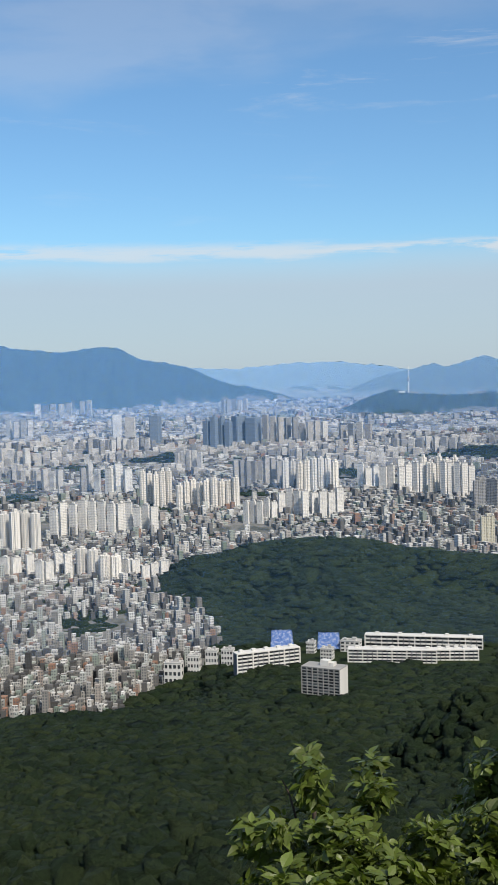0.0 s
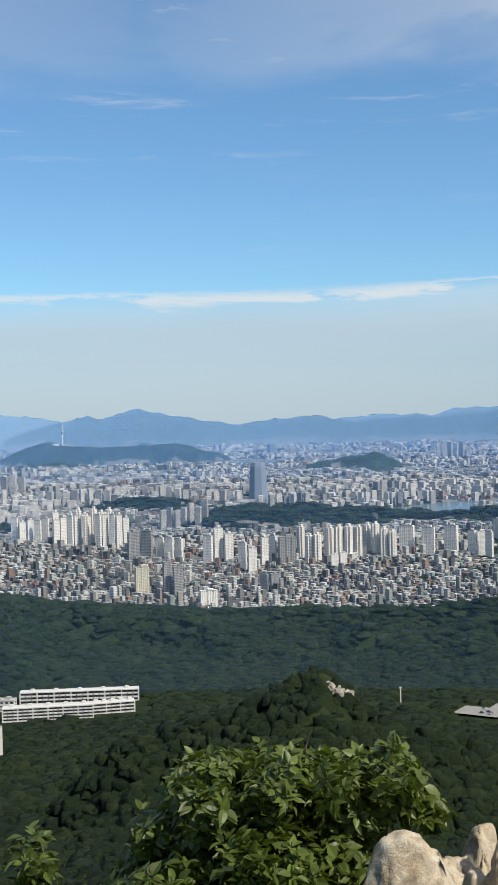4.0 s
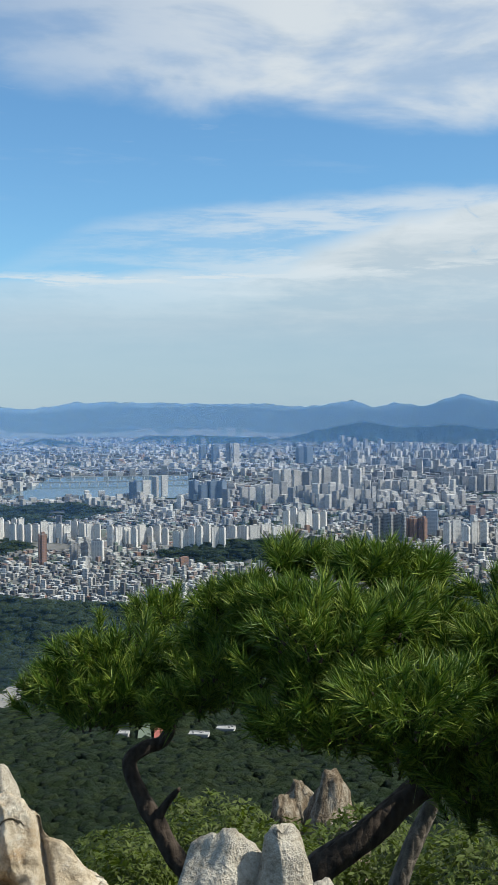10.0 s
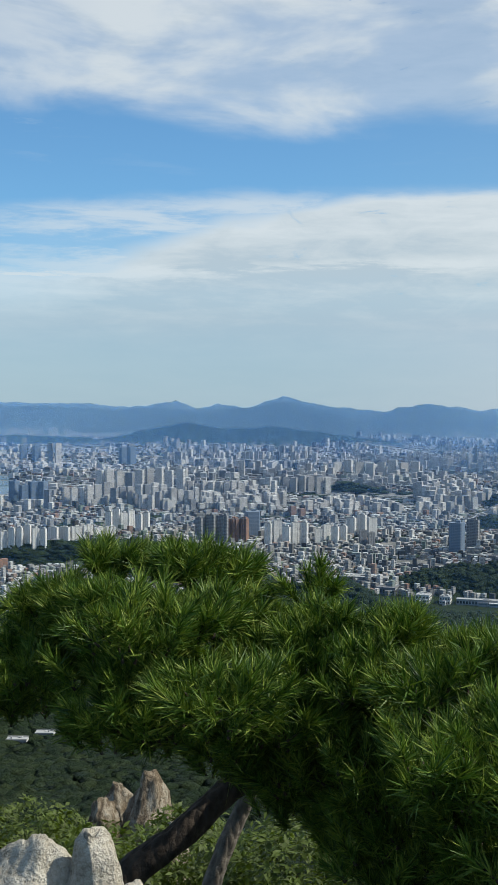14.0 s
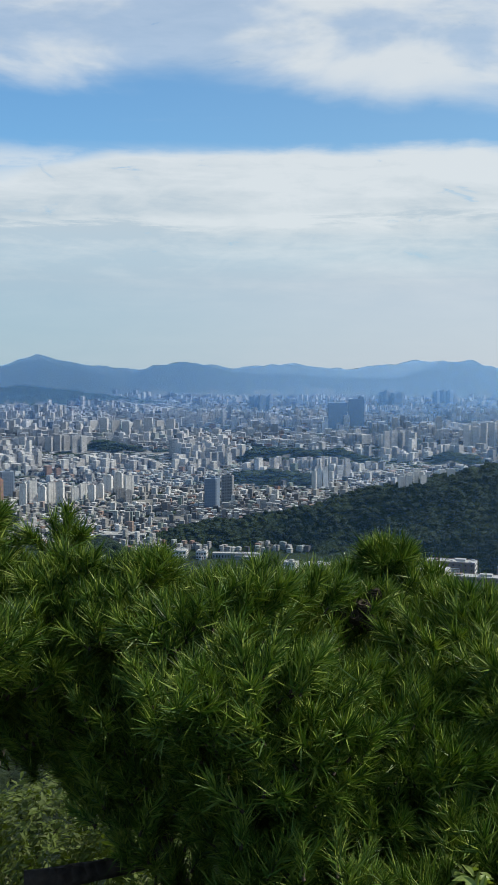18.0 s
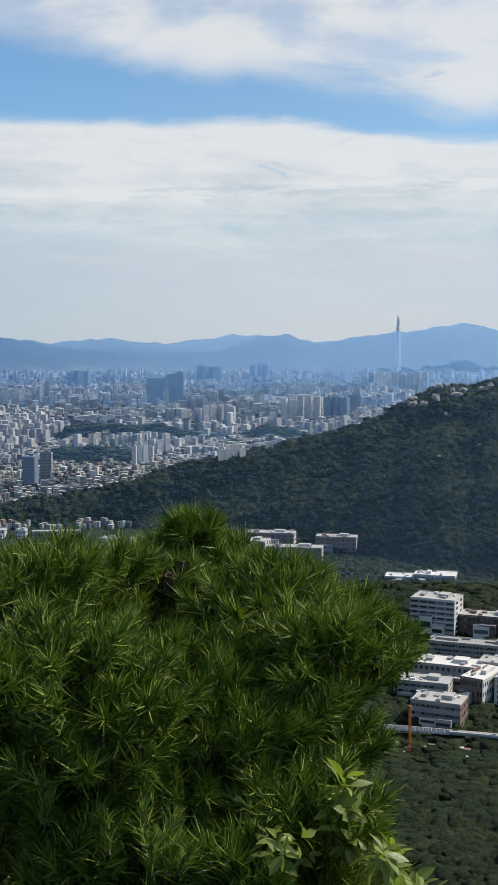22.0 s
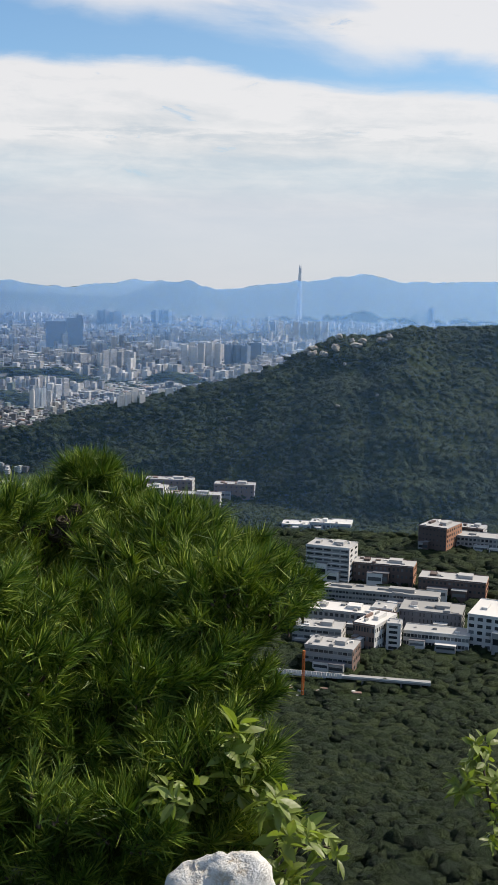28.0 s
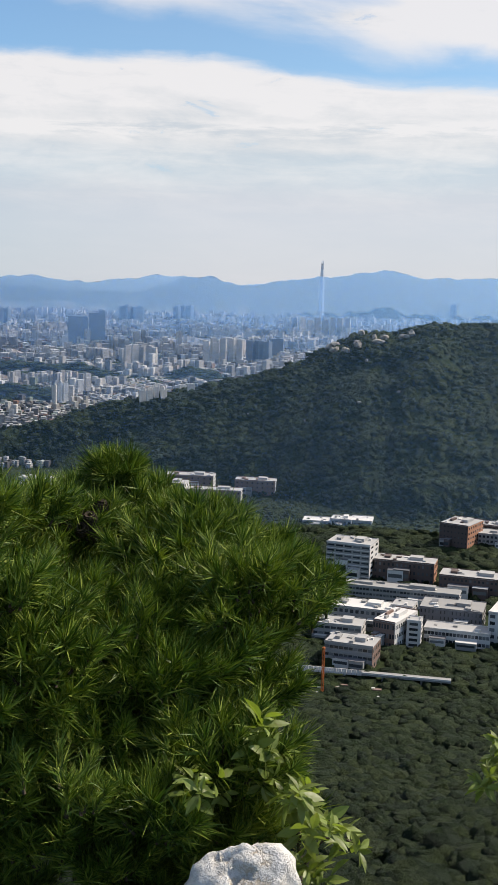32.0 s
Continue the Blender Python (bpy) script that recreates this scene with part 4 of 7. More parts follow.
def box_mesh(name, mat):
    key = (name, mat.name)
    if key not in UNIT:
        bm = bmesh.new()
        bmesh.ops.create_cube(bm, size=1)
        bmesh.ops.bevel(bm, geom=bm.edges[:], offset=0.012, segments=1, affect="EDGES")
        UNIT[key] = mesh_of(name, bm, mat)
    return UNIT[key]


def block(name, mat, x, y, z, sx, sy, sz, parent, label=""):
    """One box-shaped part, by its middle and its size."""
    ob = new(name, box_mesh(name, mat))
    ob.parent = parent
    ob.matrix_basis = Matrix.Translation((x, y, z)) @ Matrix.Diagonal((sx, sy, sz, 1))
    if label:
        ob["label"] = label
    return ob


def stand(name, label, category, t0, t1, base, top, turned, group=""):
    """An empty thing on the ground between two directions; returns it, its width and height in true metres and the scale."""
    t = (t0 + t1) / 2
    d = foot(t, base)
    h, _ = land(t, d)
    ob = tagged(new(name), label, category, group)
    s = float(squeeze(d) / d)
    ob.matrix_basis = Matrix.Translation(Vector(spot(t, d, h))) @ Matrix.Rotation(radians(-t - turned), 4, "Z") @ Matrix.Scale(s, 4)
    wide = 2 * d * math.tan(radians(t1 - t0) / 2)
    tall = d * (math.tan(radians(top)) - math.tan(radians(base)))
    return ob, wide, tall, d


def hall(label, t0, t1, base, top, deep, wall, roof, turned=12.0, storeys=4, bays=10, end=None, cap=True, group="campus buildings", trim=None, fill=(0.6, 0.5), name="campus_building", extras=()):
    """A flat-roofed block with storeys of windows on the two sides in view."""
    ob, wide, tall, d = stand(name, label, "building", t0, t1, base, top, turned, group)
    if group == "campus buildings":
        deep = deep * 1.6
    wide = wide * 0.96 - deep * abs(math.sin(radians(turned))) * 0.6
    block("wall", wall, 0, deep / 2, tall / 2 - 3, wide, deep, tall + 6, ob)
    block("roof", roof, 0, deep / 2, tall + 0.35, wide + 0.8, deep + 0.8, 0.7, ob)
    for y in (-0.2, deep + 0.2):
        block("parapet", trim or wall, 0, y, tall + 1.0, wide + 0.8, 0.5, 1.2, ob)
    # the end often gets a lighter paint than the front, imitating sun there
    if end:
        block("end_wall", end, wide / 2 + 0.12, deep / 2, tall / 2 - 3, 0.5, deep + 0.3, tall + 6, ob, "end wall, often in a lighter colour imitating sun")
    if cap:
        block("roof_house", roof, wide * 0.18, deep * 0.55, tall + 2.6, wide * 0.22, deep * 0.4, 4.0, ob)
        block("roof_house", wall, -wide * 0.3, deep * 0.5, tall + 1.9, wide * 0.1, deep * 0.3, 2.8, ob)
    clutter = random.Random(int(t0 * 100))
    if group == "campus buildings" and wide > 18:
        # lower wings in front of the main block, each with a dark band of windows
        for k in range(2):
            ww, wt, wd_ = wide * clutter.uniform(0.16, 0.34), tall * clutter.uniform(0.35, 0.7), clutter.uniform(5, 11)
            wx = clutter.uniform(-0.32, 0.32) * wide
            wing = block("wing", clutter.choice((wall, WHITE, CONCRETE)), wx, -wd_ / 2, wt / 2 - 3, ww, wd_, wt + 6, ob)
            for piece in (block("roof", clutter.choice((roof, WHITE, DARK_ROOF)), wx, -wd_ / 2, wt + 0.25, ww + 0.6, wd_ + 0.6, 0.5, None),
                          block("window_band", GLASS, wx, -wd_ - 0.05, wt * 0.6, ww * 0.86, 0.3, wt * 0.28, None)):
                piece.parent, piece.matrix_parent_inverse = wing, wing.matrix_basis.inverted()
    for _ in range(7 if cap else 3):
        hgt = clutter.uniform(0.8, 2.4)
        block("roof_unit", clutter.choice((roof, wall, CONCRETE, WHITE)), clutter.uniform(-0.42, 0.42) * wide, clutter.uniform(0.15, 0.85) * deep, tall + 0.7 + hgt / 2, clutter.uniform(0.03, 0.12) * wide, clutter.uniform(0.06, 0.2) * deep, hgt, ob)
    sw, sh = wide / bays, tall / storeys
    for k in range(storeys):
        for b in range(bays):
            block("window", GLASS, -wide / 2 + sw * (b + 0.5), -0.02, sh * (k + 0.5), sw * fill[0], 0.35, sh * fill[1], ob)
        if trim:
            block("ledge", trim, 0, -0.25, sh * (k + 0.94), wide + 0.4, 0.6, sh * 0.16, ob)
        for b in range(max(1, int(deep / sw / 1.4))):
            n = max(1, int(deep / sw / 1.4))
            block("window", GLASS, wide / 2 + (0.38 if end else 0.02), deep * (b + 0.5) / n, sh * (k + 0.5), 0.3, deep / n * 0.45, sh * 0.45, ob)
    return ob, wide, tall


# the campus in the valley; many fronts coloured as shaded, right ends as sunlit
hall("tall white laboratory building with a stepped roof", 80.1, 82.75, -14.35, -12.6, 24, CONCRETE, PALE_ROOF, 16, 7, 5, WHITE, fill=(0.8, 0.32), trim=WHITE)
hall("dark brick hall with arched windows and hipped roof corners", 82.6, 85.9, -14.3, -13.3, 20, DARK_BRICK, PALE_ROOF, 8, 3, 14, SUNLIT_BRICK, fill=(0.45, 0.4))
hall("dark brick hall with a pale flat roof", 85.9, 89.5, -14.75, -13.85, 22, DARK_BRICK, PALE_ROOF, 6, 3, 16, SUNLIT_BRICK, fill=(0.5, 0.36))
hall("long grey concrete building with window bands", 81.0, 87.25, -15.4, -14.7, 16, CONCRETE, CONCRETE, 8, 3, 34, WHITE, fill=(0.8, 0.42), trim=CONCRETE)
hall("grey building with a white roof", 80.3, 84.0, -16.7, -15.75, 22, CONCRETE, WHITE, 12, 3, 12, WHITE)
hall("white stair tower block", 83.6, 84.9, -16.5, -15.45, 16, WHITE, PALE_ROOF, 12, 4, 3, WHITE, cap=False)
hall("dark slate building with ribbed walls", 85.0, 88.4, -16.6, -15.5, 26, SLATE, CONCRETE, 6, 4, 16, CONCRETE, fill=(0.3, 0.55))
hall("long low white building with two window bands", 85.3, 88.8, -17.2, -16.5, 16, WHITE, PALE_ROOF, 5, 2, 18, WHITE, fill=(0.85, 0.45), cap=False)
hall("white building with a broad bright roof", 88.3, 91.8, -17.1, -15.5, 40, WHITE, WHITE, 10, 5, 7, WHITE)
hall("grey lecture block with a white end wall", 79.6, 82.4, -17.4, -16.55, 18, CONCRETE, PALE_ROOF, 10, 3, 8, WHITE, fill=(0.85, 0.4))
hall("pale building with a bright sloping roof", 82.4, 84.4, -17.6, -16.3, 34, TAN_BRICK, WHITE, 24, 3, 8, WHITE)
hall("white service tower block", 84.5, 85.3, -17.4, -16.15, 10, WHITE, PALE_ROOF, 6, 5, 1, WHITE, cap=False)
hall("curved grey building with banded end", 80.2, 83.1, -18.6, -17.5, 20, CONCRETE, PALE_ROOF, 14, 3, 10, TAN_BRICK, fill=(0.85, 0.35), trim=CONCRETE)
hall("large orange brick hall", 85.6, 87.65, -12.55, -11.35, 34, DARK_BRICK, PALE_ROOF, 22, 5, 8, SUNLIT_BRICK, fill=(0.3, 0.25))
hall("grey office wing with a pale roof", 87.7, 91.5, -12.4, -11.75, 22, CONCRETE, PALE_ROOF, 6, 3, 18, WHITE)
hall("dark building with a white roof edge", 87.8, 89.2, -12.0, -11.3, 20, DARK_BRICK, PALE_ROOF, 10, 3, 6, WHITE)
hall("low pavilion with a white roof among trees", 79.0, 80.6, -11.75, -11.55, 20, CONCRETE, WHITE, 5, 1, 6, WHITE, cap=False)
hall("low pavilion with a bright white roof", 80.4, 81.6, -11.75, -11.42, 18, CONCRETE, WHITE, 8, 1, 5, WHITE)
hall("low shed with a bright white roof", 81.4, 82.6, -11.75, -11.45, 24, CONCRETE, WHITE, 5, 1, 6, WHITE, cap=False)
hall("reddish dormitory block with white edges", 71.3, 73.2, -10.75, -9.85, 26, TAN_BRICK, PALE_ROOF, 14, 4, 6, WHITE, fill=(0.25, 0.3), trim=None)
hall("reddish dormitory block with a stair tower", 72.0, 74.6, -10.35, -9.45, 22, TAN_BRICK, PALE_ROOF, 8, 4, 8, WHITE, fill=(0.25, 0.3))
hall("long reddish dormitory wing with a white roof edge", 73.0, 76.0, -10.8, -10.15, 20, TAN_BRICK, PALE_ROOF, 6, 3, 12, WHITE, fill=(0.25, 0.3))
hall("reddish dormitory block with a roof tower", 75.5, 77.7, -10.4, -9.75, 20, TAN_BRICK, PALE_ROOF, 6, 3, 8, WHITE, fill=(0.25, 0.3))
hall("white housing block among trees", 64.7, 65.7, -10.2, -9.65, 14, WHITE, PALE_ROOF, 18, 5, 5, WHITE)
hall("white housing block beside the forest", 65.9, 67.3, -10.5, -9.75, 16, WHITE, PALE_ROOF, 16, 6, 6, WHITE)
hall("tan housing block beside the forest", 67.4, 68.3, -10.7, -9.8, 16, TAN_BRICK, PALE_ROOF, 16, 7, 4, SUNLIT_BRICK)
hall("white low building behind pine trees", 72.6, 74.4, -11.7, -11.2, 20, WHITE, PALE_ROOF, 10, 2, 10, WHITE)
hall("grey gymnasium with a shallow roof", 55.8, 58.2, -8.65, -8.3, 40, CONCRETE, CONCRETE, 6, 2, 12, WHITE, cap=False)
hall("dark shed with a grey roof", 57.4, 58.6, -9.1, -8.8, 40, SLATE, DARK_ROOF, 12, 1, 6, CONCRETE, cap=False)
hall("pale pavilion at the forest edge", 59.4, 60.2, -9.45, -9.1, 20, WHITE, PALE_ROOF, 10, 2, 4, WHITE, cap=False)
hall("small pale lodge at the forest edge", 60.6, 61.2, -9.5, -9.15, 16, WHITE, PALE_ROOF, 10, 2, 4, WHITE)
hall("long low white roofed building at the forest edge", 61.4, 63.9, -9.5, -9.25, 14, CONCRETE, PALE_ROOF, 4, 1, 16, WHITE, cap=False)


def overpass():
    ob, wide, tall, d = stand("overpass", "pale concrete road bridge with ribbed noise wall", "bridge", 79.0, 86.9, -19.15, -18.65, 4)
    block("deck", CONCRETE, 0, 4, tall * 0.55, wide, 10, 1.6, ob)
    block("parapet", WHITE, wide * 0.2, -1.2, tall * 0.72, wide * 0.6, 0.5, 1.4, ob)
    for i in range(8):
        block("pier", CONCRETE, -wide / 2 + wide * (i + 0.5) / 8, 4, tall * 0.2 - 3, 1.6, 6, tall * 0.6 + 6, ob)
    for i in range(26):
        block("wall_panel", WHITE, -wide / 2 + wide * 0.43 * (i + 0.5) / 26, -1.4, tall * 0.72, wide * 0.43 / 26 * 0.82, 0.4, 5.0, ob)


def crane():
    ob, wide, tall, d = stand("tower_crane", "slim orange tower crane mast on a building site", "crane", 80.3, 80.5, -19.9, -17.75, 20)
    paint = wall_paint("orange_crane_paint", (0.55, 0.16, 0.04))
    for x in (-0.8, 0.8):
        for y in (-0.8, 0.8):
            block("mast_post", paint, x, y, tall / 2 - 2, 0.4, 0.4, tall + 4, ob)
    for k in range(int(tall / 2.2)):
        brace = block("mast_brace", paint, 0, -0.8, 1.1 + k * 2.2, 2.4, 0.22, 0.22, ob)
        brace.matrix_basis = Matrix.Translation((0, -0.8, 1.1 + k * 2.2)) @ Matrix.Rotation(0.8 if k % 2 else -0.8, 4, "Y") @ Matrix.Diagonal((2.2, 0.25, 0.25, 1))
    block("slewing_cab", paint, 0, 0, tall + 0.8, 2.2, 2.2, 1.8, ob)


def yard():
    ob, wide, tall, d = stand("building_site", "dusty construction yard with stacked material", "building site", 79.2, 83.6, -19.95, -19.6, 3)
    for i in range(22):
        rs = random.Random(i)
        block("site_hut" if i % 3 else "material_stack", WHITE if i % 3 == 0 else (CONCRETE if i % 3 == 1 else TAN_BRICK), rs.uniform(-wide / 2, wide / 2), rs.uniform(-4, 26), 1.0, rs.uniform(3, 9), rs.uniform(2, 5), rs.uniform(1.5, 3.5), ob)
    block("slab", CONCRETE, 0, 12, -0.4, wide, 34, 1.2, ob)


overpass(), crane(), yard()


def slab_block():
    """The ten-storey block above the forest: finned front, blank white end."""
    ob, wide, tall, d = stand("housing_block", "ten-storey housing block with a blank white end wall", "apartment block", 2.05, 4.65, -16.15, -14.72, 24)
    wide, deep = wide * 0.80, 20.0
    block("wall", CONCRETE, 0, deep / 2, tall / 2 - 4, wide, deep, tall + 8, ob)
    block("end_wall", WHITE, wide / 2 + 0.2, deep / 2, tall / 2 - 4, 0.6, deep + 0.4, tall + 8, ob, "blank white end wall")
    block("roof", CONCRETE, 0, deep / 2, tall + 0.3, wide + 1, deep + 1, 0.8, ob)
    block("roof_house", WHITE, wide * 0.02, deep * 0.6, tall + 3.4, wide * 0.22, 8, 5.6, ob)
    block("roof_house", WHITE, wide * 0.2, deep * 0.6, tall + 2.4, wide * 0.12, 8, 3.6, ob)
    for k in range(8):
        block("fin", CONCRETE, -wide / 2 + wide * k / 7, -0.5, tall / 2 - 3, 0.9, 1.4, tall + 6, ob)
    for r in range(10):
        z = tall * (r + 0.5) / 10
        for k in range(7):
            x = -wide / 2 + wide * (k + 0.5) / 7
            block("window", GLASS, x, -0.05, z, wide / 7 * 0.8, 0.4, tall / 10 * 0.5, ob)
            block("balcony", CONCRETE, x, -0.55, z - tall / 10 * 0.36, wide / 7 * 0.84, 0.9, tall / 10 * 0.2, ob)


def terrace(label, t0, t1, base, top, storeys, bays, turned):
    """A long white balcony block: frames of white round dark recesses."""
    ob, wide, tall, d = stand("housing_terrace", label, "apartment block", t0, t1, base, top, turned, "hillside terraces")
    deep = 13.0
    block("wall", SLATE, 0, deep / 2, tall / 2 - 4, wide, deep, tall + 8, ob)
    block("roof", WHITE, 0, deep / 2 - 0.5, tall + 0.5, wide + 1.2, deep + 2.6, 1.3, ob)
    block("end_wall", WHITE, wide / 2 + 0.2, deep / 2, tall / 2 - 4, 0.6, deep + 1, tall + 8, ob)
    for b in range(bays + 1):
        if b % 3 == 0:
            block("pillar", WHITE, -wide / 2 + wide * b / bays, -1.0, tall / 2 - 4, 1.5, 2.0, tall + 8, ob)
    for k in range(storeys):
        z = tall * (k + 0.15) / storeys
        for b in range(bays):
            x = -wide / 2 + wide * (b + 0.5) / bays
            block("balcony", WHITE, x, -0.9, z, wide / bays * 0.84, 1.6, tall / storeys * 0.36, ob)
            block("window", GLASS, x, -0.04, z + tall / storeys * 0.5, wide / bays * 0.7, 0.3, tall / storeys * 0.45, ob)
    for b in range(5):
        block("roof_house", WHITE, -wide * 0.4 + wide * 0.2 * b, deep * 0.6, tall + 2.2, 5, 5, 2.6, ob)
    return ob


slab_block()
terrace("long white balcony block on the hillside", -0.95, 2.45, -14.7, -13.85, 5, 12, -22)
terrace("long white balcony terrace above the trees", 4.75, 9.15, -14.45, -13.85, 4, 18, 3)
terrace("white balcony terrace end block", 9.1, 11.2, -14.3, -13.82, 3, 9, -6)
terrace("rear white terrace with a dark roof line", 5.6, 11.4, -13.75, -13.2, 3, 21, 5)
for a0, a1, lo, hi in ((-3.4, -2.7, -14.9, -14.0), (-2.5, -1.8, -14.7, -13.8), (-1.7, -1.0, -14.5, -13.75), (2.6, 3.1, -14.0, -13.5), (3.3, 4.0, -14.3, -13.8), (4.3, 5.4, -13.95, -13.45), (-4.6, -3.6, -15.3, -14.3)):
    hall("white low house at the edge of the woods", a0, a1, lo, hi, 12, WHITE, PALE_ROOF, 15, 3, 4, WHITE, name="house", group="edge houses")


def tarp(t0, t1, base, top, seed):
    """Blue sheeting laid over a cleared slope behind the terrace."""
    t, d = (t0 + t1) / 2, foot((t0 + t1) / 2, base)
    bm = bmesh.new()
    wd = 2 * d * math.tan(radians(t1 - t0) / 2)
    tall = d * (math.tan(radians(top)) - math.tan(radians(base)))
    n = 14
    grid = [[bm.verts.new(((i / n - 0.5) * wd * (1 - 0.12 * j / n), j / n * tall * 0.9, j / n * tall + noise.noise(Vector((i * 0.7, j * 0.7, seed))) * 1.2 + 3)) for i in range(n + 1)] for j in range(n + 1)]
    for j in range(n):
        for i in range(n):
            bm.faces.new((grid[j][i], grid[j][i + 1], grid[j + 1][i + 1], grid[j + 1][i]))
    bmesh.ops.solidify(bm, geom=bm.faces[:], thickness=0.4)

    def build(nd):
        p = local(nd)
        return nd.ramp(nd.noise(p, 0.25, 5.0, 0.7), [(0.35, (0.10, 0.22, 0.62)), (0.5, (0.20, 0.36, 0.78)), (0.62, (0.62, 0.70, 0.86))]), (nd.noise(p, 0.8, 4.0), 0.6, 0.4), None
    ob = part("tarpaulin", bm, material("blue_sheeting", build, 0.4))
    h, _ = land(t, d)
    s = float(squeeze(d) / d)
    ob.matrix_basis = Matrix.Translation(Vector(spot(t, d, h))) @ Matrix.Rotation(radians(-t), 4, "Z") @ Matrix.Scale(s, 4)
    tagged(ob, "creased blue tarpaulin spread on a cleared slope", "tarpaulin", "slope covers")


tarp(0.85, 2.05, -13.85, -13.08, 1)
tarp(3.2, 4.4, -13.9, -13.22, 4)


# ---- landmarks far off ----
def lathe(name, rings, mat, parent, seg=16, square=False):
    bm = bmesh.new()
    old = None
    for z, r in rings:
        ring = [bm.verts.new((r * math.cos(2 * math.pi * (k + 0.5) / seg), r * math.sin(2 * math.pi * (k + 0.5) / seg), z)) for k in range(seg)]
        if old:
            for k in range(seg):
                bm.faces.new((old[k], old[(k + 1) % seg], ring[(k + 1) % seg], ring[k]))
        old = ring
    bm.faces.new(old)
    return part(name, bm, mat, parent, smooth=not square)


def mast():
    ob, wide, tall, d = stand("hilltop_tower", "slender white observation tower on a wooded hill", "tower", 7.9, 8.1, -1.32, -0.02, 0)
    lathe("shaft", [(-20, 7), (0, 7), (tall * 0.45, 5)], WHITE, ob)
    lathe("observation_deck", [(tall * 0.42, 5), (tall * 0.45, 13), (tall * 0.55, 14), (tall * 0.58, 6)], CONCRETE, ob)
    lathe("antenna", [(tall * 0.56, 5), (tall * 0.8, 3.6), (tall, 2.0)], WHITE, ob, 8)
    block("plinth_building", WHITE, -60, 0, 6, 60, 30, 24, ob)
    block("plinth_building", CONCRETE, 50, 0, 4, 80, 30, 18, ob)


def spire():
    ob, wide, tall, d = stand("super_tall_tower", "very tall tapering glass tower with a split top", "skyscraper", 79.35, 79.85, -1.45, 1.29, 0)
    glass = plain("pale_blue_glass", (0.68, 0.74, 0.80), 0.3, scale=0.02)
    lathe("shaft", [(-30, 46), (tall * 0.3, 44), (tall * 0.6, 36), (tall * 0.84, 22)], glass, ob, 8, True)
    for sgn in (-1, 1):
        top = lathe("crown_blade", [(tall * 0.82, 13), (tall * 0.93, 9), (tall, 3)], glass, ob, 6, True)
        top.matrix_basis = Matrix.Translation((sgn * 9, 0, 0))


def twin_block():
    ob, wide, tall, d = stand("office_tower_pair", "pair of joined dark blue glass office towers", "office tower", 67.15, 69.05, -3.05, -1.5, 0)
    block("tower_body", PAINT["glass"], -wide * 0.22, 0, tall * 0.44 - 10, wide * 0.5, 60, tall * 0.88 + 20, ob)
    block("tower_body", PAINT["glass"], wide * 0.26, 0, tall * 0.5 - 10, wide * 0.42, 60, tall + 20, ob)
    block("roof_blade", PAINT["glass"], wide * 0.38, 0, tall * 1.03, wide * 0.14, 50, tall * 0.12, ob)


def slim_tower():
    ob, wide, tall, d = stand("riverside_tower", "tall tapering bluish glass tower near the river", "skyscraper", 17.15, 18.05, -4.35, -2.36, 0)
    lathe("shaft", [(-20, wide * 0.62), (tall * 0.35, wide * 0.52), (tall * 0.9, wide * 0.46), (tall, wide * 0.40)], PAINT["glass"], ob, 8, True)
    block("podium", CONCRETE, 0, 0, 6, wide * 2.0, wide * 1.2, 24, ob)


def river_bridge(t0, t1, tilt0, tilt1, piers, label):
    """A straight deck over the water on two-legged piers."""
    ob = tagged(new("river_bridge"), label, "bridge", "river bridges")
    a = Vector(spot(t0, 388 / math.tan(radians(-tilt0)), -388.0))
    b = Vector(spot(t1, 388 / math.tan(radians(-tilt1)), -388.0))
    ob.matrix_basis = Matrix.Translation((a + b) / 2) @ Matrix.Rotation(math.atan2(b.y - a.y, b.x - a.x), 4, "Z")
    ln = (b - a).length
    block("deck", CONCRETE, 0, 0, 2.0, ln, 7, 1.6, ob)
    block("railing", WHITE, 0, -3.6, 3.2, ln, 0.4, 0.8, ob)
    for i in range(piers):
        block("pier", WHITE, -ln / 2 + ln * (i + 0.5) / piers, 0, -2.8, 3.0, 5, 8.4, ob)


mast(), spire(), twin_block(), slim_tower()
river_bridge(31.9, 39.8, -3.66, -3.62, 17, "long pale road bridge on many piers over the river")
river_bridge(32.2, 39.8, -3.42, -3.36, 13, "second pale bridge behind it over the river")
river_bridge(28.2, 39.0, -4.62, -4.56, 22, "low riverside expressway viaduct on piers")


def strip(name, label, category, pts, half, mat, lift=2.5):
    """A road laid on the land through the given directions and angles."""
    ts = np.linspace(0, 1, 40)
    ks = np.linspace(0, 1, len(pts))
    t = np.interp(ts, ks, [p[0] for p in pts])
    d = np.interp(ts, ks, [foot(*p) for p in pts])
    h, _ = land(t, d)
    mid = spot(t, d, h + lift)
    way_ = np.gradient(mid, axis=0)
    side = np.stack([-way_[:, 1], way_[:, 0], way_[:, 0] * 0], -1)
    side /= np.linalg.norm(side, axis=1)[:, None]
    s = (squeeze(d) / d)[:, None]
    v = np.concatenate([mid - side * half * s, mid + side * half * s])
    n = len(ts)
    i = np.arange(n - 1)
    ob = new(name, grid_mesh(name, v, np.stack([i, i + 1, n + i + 1, n + i], -1), (mat,)))
    return tagged(ob, label, category, kind="structure"), mid, way_, s


